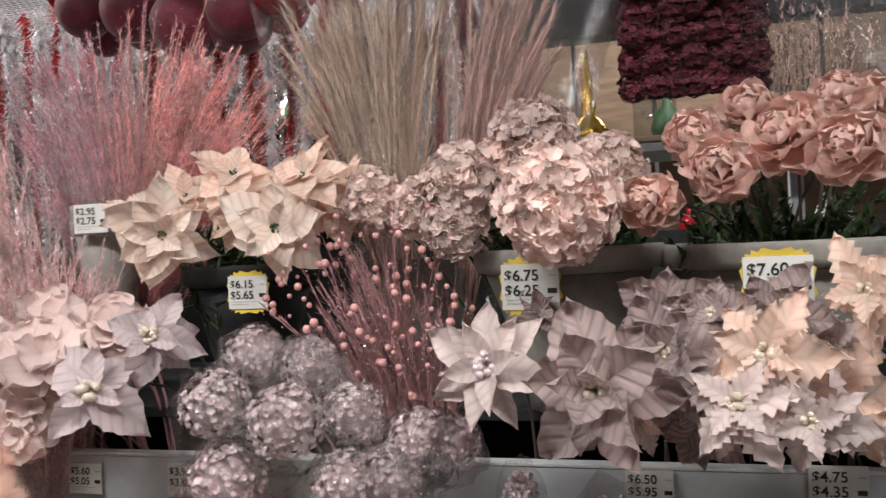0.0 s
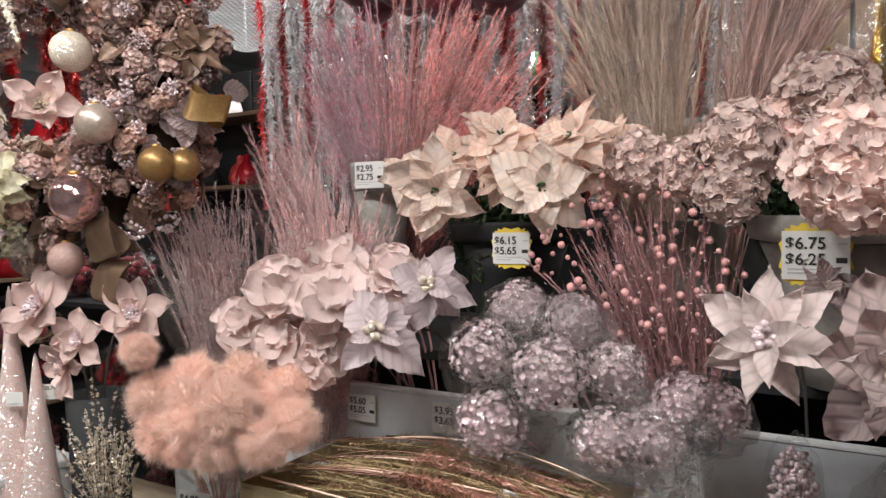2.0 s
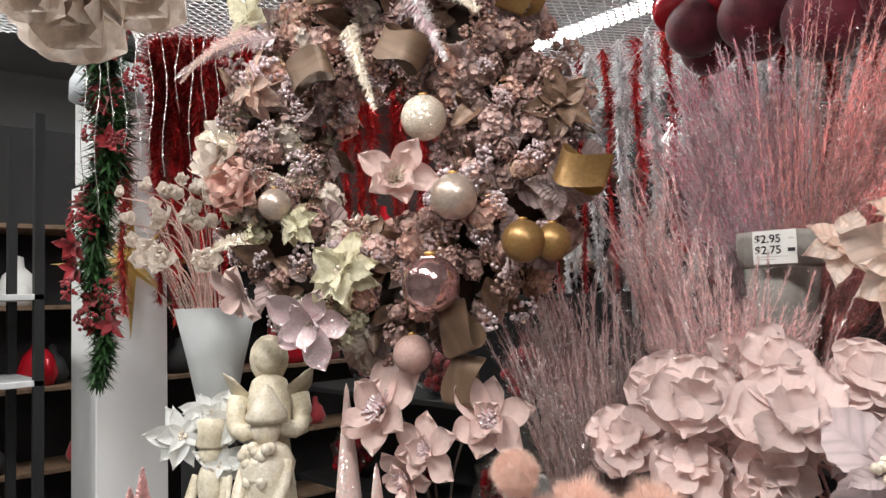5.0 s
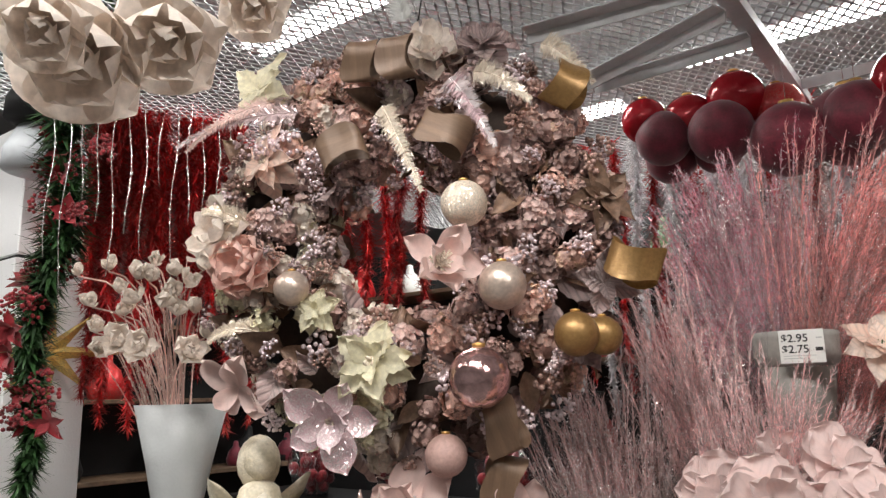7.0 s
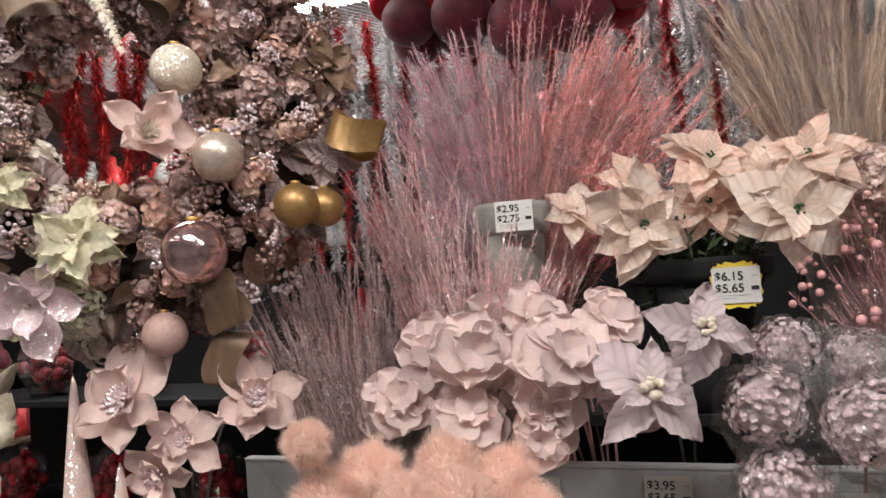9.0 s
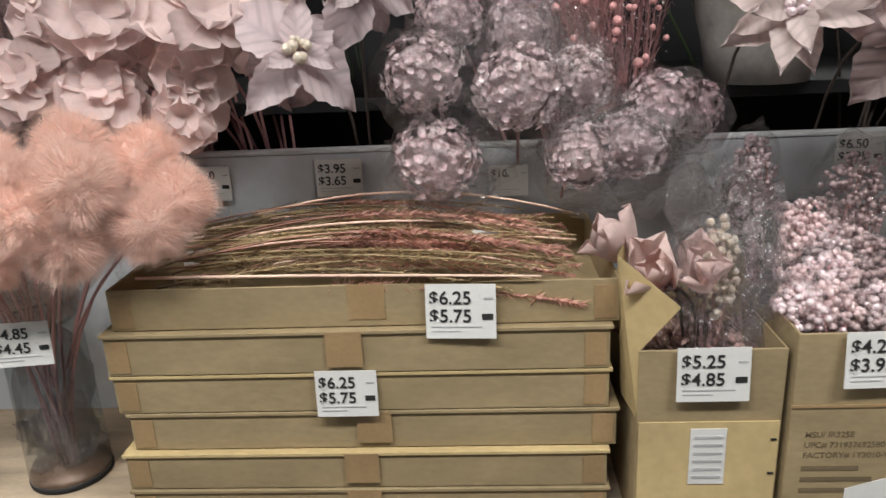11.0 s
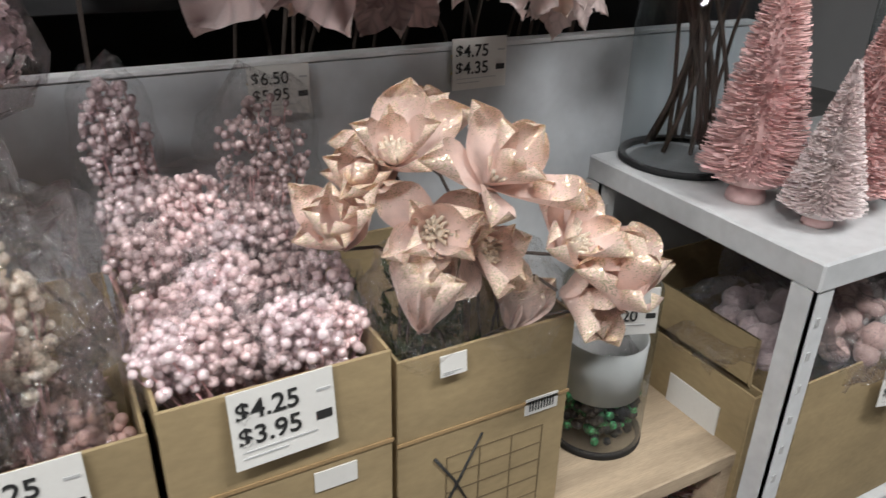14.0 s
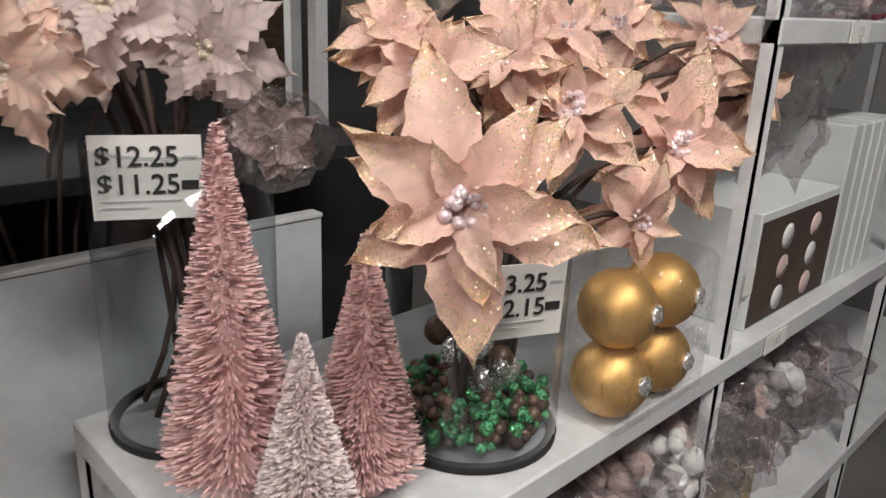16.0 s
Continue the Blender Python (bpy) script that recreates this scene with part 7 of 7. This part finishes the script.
for k in range(44):
    p = Vector((-2.5 + 0.045 * k, 2.42 + 0.06 * math.sin(2.1 * k), 0))
    strand(p, 1.35 + 0.25 * ((k * 7) % 4) / 3, M["foil"] if k % 3 else M["red"], "white foil tinsel hanging behind the grasses" if k % 3 else "red tinsel hanging behind the grasses", "tinsel_garland", 0.06, 900, 0.006, 300 + k, "foil tinsel", "tinsel", 0.003)

# white frosted blossoms near the deck
for k, row in enumerate(((-2.168, 0.478, 2.195, 0.125), (-2.040, 0.572, 2.218, 0.100), (-1.961, 0.700, 2.309, 0.067), (-2.101, 0.377, 2.181, 0.076))):
    t = thing("frosted_blossom", (row[0], row[1], 2.5), "large frosted white blossom hanging from the deck", "artificial flower", "frosted blossoms")
    h = Vector(row[:3]) - Vector((row[0], row[1], 2.5))
    place("thread", tmesh("thread", *tube([(0, 0, 0), h], 0.001, 0.001, 4), M["silverline"]), t)
    for n, lift, sc in ((6, 8, 1.15), (5, 30, 1.0), (4, 54, 0.75)):
        for i in range(n):
            s = row[3] * sc
            place("petal", PT["whiteround"][i % 4], t, aim(h, (0.4, -0.5, -0.6), 6.283 * i / n + lift) @ Matrix.Rotation(radians(lift), 4, "X") @ Matrix.Diagonal((s, s, s, 1)))

# dark hanging bowls beside the column
for k, row in enumerate(((-3.078, 0.832, 2.283, 0.115), (-3.044, 0.804, 2.420, 0.106))):
    t = thing("hanging_bowl", (row[0], row[1], 2.5), "dark grey dome hung upside down", "bowl", "hanging bowls")
    h = row[2] - 2.5
    place("dome", tmesh("dome", *lathe([(row[3], h - row[3] * 0.5), (row[3] * 0.98, h), (row[3] * 0.7, h + row[3] * 0.6), (row[3] * 0.2, h + row[3] * 0.8), (0.001, h + row[3] * 0.8)], 28), M["sheet"] if k == 0 else M["dark"]), t)
    place("thread", tmesh("thread", *tube([(0, 0, h + row[3] * 0.8), (0, 0, 0)], 0.0015, 0.0015, 4), M["dark"]), t)

# side shelf with bowls, far left
LS = (-3.247, 0.592, 1.622)
t = thing("side_shelf", (LS[0] - 0.15, LS[1], 0), "grey side shelf with white trays", "shelf")
for z in (LS[2] - 0.02, LS[2] - 0.3, 0.7):
    part("shelf_board", box_bm(-0.25, 0.14, -0.3, 0.1, z - 0.02, z, 0.002), M["white_metal"], t)
for x in (-0.25, 0.11):
    part("post", box_bm(x, x + 0.03, 0.07, 0.1, 0, 2.2), M["dark"], t)
for k in range(4):
    pz = LS[2] - 0.02 if k < 2 else LS[2] - 0.3
    vessel("ornament_tray", (LS[0] - 0.1 - 0.17 * (k % 2), LS[1] - 0.12, pz), [(0.06, 0), (0.09, 0.05), (0.085, 0.05), (0.055, 0.008), (0.001, 0.008)], M["white_plastic"], "white tray of brown ornaments", "tray", "ornament trays", 24)
    pearls("ornament_heap", "brown and cream ornaments heaped in a tray", (LS[0] - 0.1 - 0.17 * (k % 2), LS[1] - 0.12, pz + 0.05), (0.07, 0.07, 0.04), 60, 0.014, M[("brownleaf", "ivorypaint")[k % 2]], 600 + k, group="ornament heaps")
film_bag(thing("storage_bag", (LS[0] - 0.1, LS[1] - 0.1, 0.701), "crumpled grey film bag on a shelf", "bag"), (0, 0, 0.15), (0.15, 0.15, 0.15), 5, M["frost"], 0.3)

# ---- behind the flowers ----
# red and wine baubles hanging under the deck
for k, (row, m) in enumerate((((-1.680, 2.000, 2.380, 0.072), "redshiny"), ((-1.557, 2.050, 2.365, 0.082), "redshiny"), ((-1.414, 2.050, 2.397, 0.086), "redshiny"), ((-1.311, 2.100, 2.356, 0.077), "red"), ((-1.096, 2.000, 2.249, 0.095), "maroon"), ((-0.967, 2.000, 2.312, 0.098), "redshiny"), ((-0.948, 2.050, 2.334, 0.097), "redshiny"), ((-0.759, 2.000, 2.299, 0.091), "redshiny"), ((-1.639, 2.100, 2.274, 0.082), "maroon"), ((-1.498, 2.120, 2.277, 0.075), "maroon"), ((-1.270, 2.000, 2.224, 0.105), "maroon"), ((-1.128, 2.050, 2.246, 0.113), "maroon"), ((-1.452, 2.000, 2.288, 0.095), "maroon"), ((-0.475, 2.100, 2.174, 0.081), "maroon"), ((-1.002, 2.100, 2.280, 0.086), "redshiny"), ((-1.624, 2.000, 2.309, 0.085), "maroon"))):
    t = thing("hanging_bauble", (row[0], row[1], 2.5), "large glossy red bauble hung under the deck" if m == "redshiny" else "large wine red bauble hung under the deck", "bauble", "red baubles")
    h = row[2] - 2.5
    b = place("bauble", tmesh("bauble", *ball(row[3], 28, 16), M[m]), t, Matrix.Translation((0, 0, h)))
    place("cap", tmesh("cap", *lathe([(row[3] * 0.18, 0), (row[3] * 0.2, row[3] * 0.1), (0.001, row[3] * 0.15)], 12), M["gold"]), b, Matrix.Translation((0, 0, row[3] * 0.97)), "gold cap")
    place("thread", tmesh("thread", *tube([(0, 0, h + row[3]), (0, 0, 0.0)], 0.0012, 0.0012, 4), M["silverline"]), t)

# back shelf with ornaments
BS = (-0.116, 2.400, 1.801)
t = thing("back_shelf", (0.3, 2.45, 0), "white shelf of ornaments behind the flowers", "shelf")
part("shelf_board", box_bm(-1.0, 1.4, -0.15, 0.2, BS[2] - 0.025, BS[2], 0.002), M["white_metal"], t)
for x in (-1.0, 0.2, 1.36):
    part("post", box_bm(x, x + 0.04, 0.16, 0.2, 0, BS[2] - 0.025), M["white_metal"], t)
for k, (x, hh, sc) in enumerate(((BS[0], 1.0, 0.07), (BS[0] - 0.13, 0.55, 0.062))):
    s = sc
    vessel("finial_ornament", (x, 2.4, BS[2]), [(0.001, 0), (s * 0.7, s * 0.1), (s, s * 0.7), (s * 0.6, s * 1.3), (s * 0.25, s * 1.6), (s * 0.35, s * 2.0), (s * 0.25, s * 2.4), (s * 0.16, s * 3.2 * hh + s), (0.001, s * 3.6 * hh + s)], mat("polished gold", (0.85, 0.5, 0.08), 0.15, 0.9, vary=0.1) if k == 0 else bpy.data.materials["polished gold"], "polished gold finial ornament on a shelf", "ornament", "gold finials")
for k, (row, m) in enumerate((((0.274, 2.400, 1.904, 0.044), "paleyellow"), ((0.348, 2.400, 1.940, 0.044), "champagne"), ((0.193, 2.400, 1.903, 0.045), "darkgold"), ((0.426, 2.400, 1.941, 0.040), "ivory"))):
    t = pearls("bauble_jar", "jar of green and gold baubles on a back shelf", (row[0], 2.4, BS[2] + (row[2] - BS[2]) * 0.55), (0.04, 0.04, max(0.03, (row[2] - BS[2]) * 0.5)), 26, 0.018, M[m], 700 + k, (row[0], 2.4, BS[2]), "bauble jars")
JX = (0.083, 2.400, 1.852)
vessel("glass_jar", (JX[0], 2.4, BS[2]), [(0.06, 0), (0.065, 0.01), (0.065, 0.14), (0.04, 0.17), (0.04, 0.19), (0.037, 0.19)], M["glass"], "clear glass jar on a back shelf", "jar").visible_shadow = False

# wine plush garland bundle and a clear pack of pink stems
MG = (0.163, 1.950, 2.006, 0.154)
t = thing("plush_bundle", (MG[0], MG[1], 2.5), "bundle of layered wine red plush hanging from the deck", "garland")
rng = random.Random(17)
PLUSH = floret_head(1, 60, 0.42, 900, M["maroon"], 0.9)
for i in range(7):
    for j in range(9):
        p = Vector((MG[3] * (i - 3) / 3.2, rng.uniform(-0.04, 0.04), MG[2] - 2.5 + MG[3] * 0.9 - 0.032 * j))
        place("tuft", PLUSH, t, Matrix.Translation(p) @ Matrix.Rotation(rng.uniform(0, 6), 4, "Z") @ Matrix.Diagonal((0.032, 0.032, 0.024, 1)))
place("cord", tmesh("cord", *tube([(0, 0, 0), (0, 0, MG[2] - 2.5)], 0.003, 0.003, 5), M["dark"]), t)
PK = (0.448, 1.950, 1.947)
g = grass("stem_pack", "pink budded stems hanging in a clear pack", (PK[0], 1.95, 1.7), [(PK[0] - 0.13, 1.95, 2.4), (PK[0] + 0.13, 1.95, 2.4), (PK[0], 1.98, 2.45)], 26, (M["twig"], M["peony"]), "", 801, hair=0.02, per=40, hw=0.003, start=0.2, fan=1.0, jitter=0.02, category="artificial stems", foot=0.1)
wrap(g, (0, 0, 0), (0, 0, 1), 0.17, 0.78, 3, M["frost"], base=0.15, wob=0.15)

# dark timber rack closing the far aisle
t = thing("timber_rack", (0.6, 4.2, 0), "dark timber rack along the far aisle", "rack")
for i in range(9):
    part("plank", box_bm(-1.7 + 0.42 * i, -1.7 + 0.42 * i + 0.4, 0.0, 0.03, 0, 2.6, 0.004), M["brownwood"], t)
for z in (0.9, 1.5, 2.0):
    part("shelf_board", box_bm(-1.7, 2.1, -0.3, -0.001, z, z + 0.03, 0.003), M["brownwood"], t)
rng = random.Random(23)
for i in range(26):
    x, z = -0.9 + 2.6 * rng.random(), rng.choice((0.93, 1.53, 2.03))
    m = rng.choice(("whiteflock", "gold", "sheet", "redshiny", "leafgreen", "dark", "ivorypaint", "silverline"))
    s = rng.uniform(0.05, 0.09)
    vessel("stock_ornament", (x, 4.05, z), [(0.001, 0), (s * 0.8, 0), (s, s * 0.6), (s * 0.7, s * 1.5), (s * 0.3, s * 1.9), (s * 0.25, s * 2.4), (0.001, s * 2.5)], M[m], "shop ornament stocked on a timber rack", "ornament", "stocked ornaments", 16)
# dark racks behind the left display
t = thing("stock_rack", (-3.0, 3.6, 0), "wine red stocked rack behind the tinsel", "rack")
for i in range(9):
    part("panel", box_bm(-1.6 + 0.42 * i, -1.2 + 0.42 * i, 0, 0.03, 0, 2.5, 0.003), M["dark"], t)
for z in (0.8, 1.25, 1.7, 2.15):
    part("shelf_board", box_bm(-1.6, 1.75, -0.3, -0.001, z, z + 0.025, 0.002), M["brownwood"], t)
rng = random.Random(29)
for i in range(60):
    x, z = -4.5 + 3.1 * rng.random(), rng.choice((0.825, 1.275, 1.725, 2.175))
    m = rng.choice(("red", "redshiny", "maroon", "whiteflock", "silverline", "red", "leafgreen", "dark"))
    s = rng.uniform(0.06, 0.1)
    vessel("stock_ornament", (x, 3.45, z), [(0.001, 0), (s * 0.8, 0), (s, s * 0.6), (s * 0.7, s * 1.5), (s * 0.3, s * 1.9), (s * 0.25, s * 2.4), (0.001, s * 2.5)], M[m], "red and white ornament stocked on a back rack", "ornament", "stocked ornaments", 16)

# dark rack of red stock past the column
t = thing("stock_rack", (-4.4, 1.3, 0), "dark rack of red and white stock past the column", "rack")
part("back_panel", box_bm(-0.03, 0, -1.2, 2.52, 0, 2.4, 0.003), M["dark"], t)
for z in (0.5, 0.85, 1.2, 1.55, 1.9):
    part("shelf_board", box_bm(0.001, 0.3, -1.2, 2.5, z, z + 0.02, 0.002), M["brownwood"], t)
for i in range(70):
    s = rng.uniform(0.05, 0.09)
    m = rng.choice(("red", "redshiny", "maroon", "redvelvet", "whiteflock", "dark"))
    vessel("stock_ornament", (-4.2 + rng.uniform(-0.05, 0.02), 0.2 + 3.5 * rng.random(), rng.choice((0.52, 0.87, 1.22, 1.57, 1.92))), [(0.001, 0), (s * 0.8, 0), (s, s * 0.6), (s * 0.7, s * 1.5), (s * 0.3, s * 1.9), (s * 0.25, s * 2.4), (0.001, s * 2.5)], M[m], "red and white ornament stocked on a back rack", "ornament", "stocked ornaments", 16)

# dark rack of wine red stock behind the figurines
t = thing("stock_rack", (-2.45, 1.75, 0), "dark rack of wrapped wine red stock", "rack")
part("back_panel", box_bm(-0.75, 0.6, 0.18, 0.2, 0, 1.55, 0.002), M["dark"], t)
for z in (0.5, 0.85, 1.2):
    part("shelf_board", box_bm(-0.75, 0.6, -0.15, 0.18, z, z + 0.02, 0.002), M["dark"], t)
for k in range(10):
    z = (0.52, 0.87, 1.22)[k % 3]
    x = -3.1 + 0.13 * k
    tb = pearls("wrapped_ornaments", "film-wrapped wine red ornaments on a dark rack", (x, 1.7, z + 0.09), (0.06, 0.07, 0.08), 70, 0.018, M[("maroon", "redshiny", "redvelvet")[k % 3]], 900 + k, group="wrapped stock")
    film_bag(tb, (0, 0, 0.09), (0.075, 0.08, 0.1), 300 + k, M["frost"], 0.4)
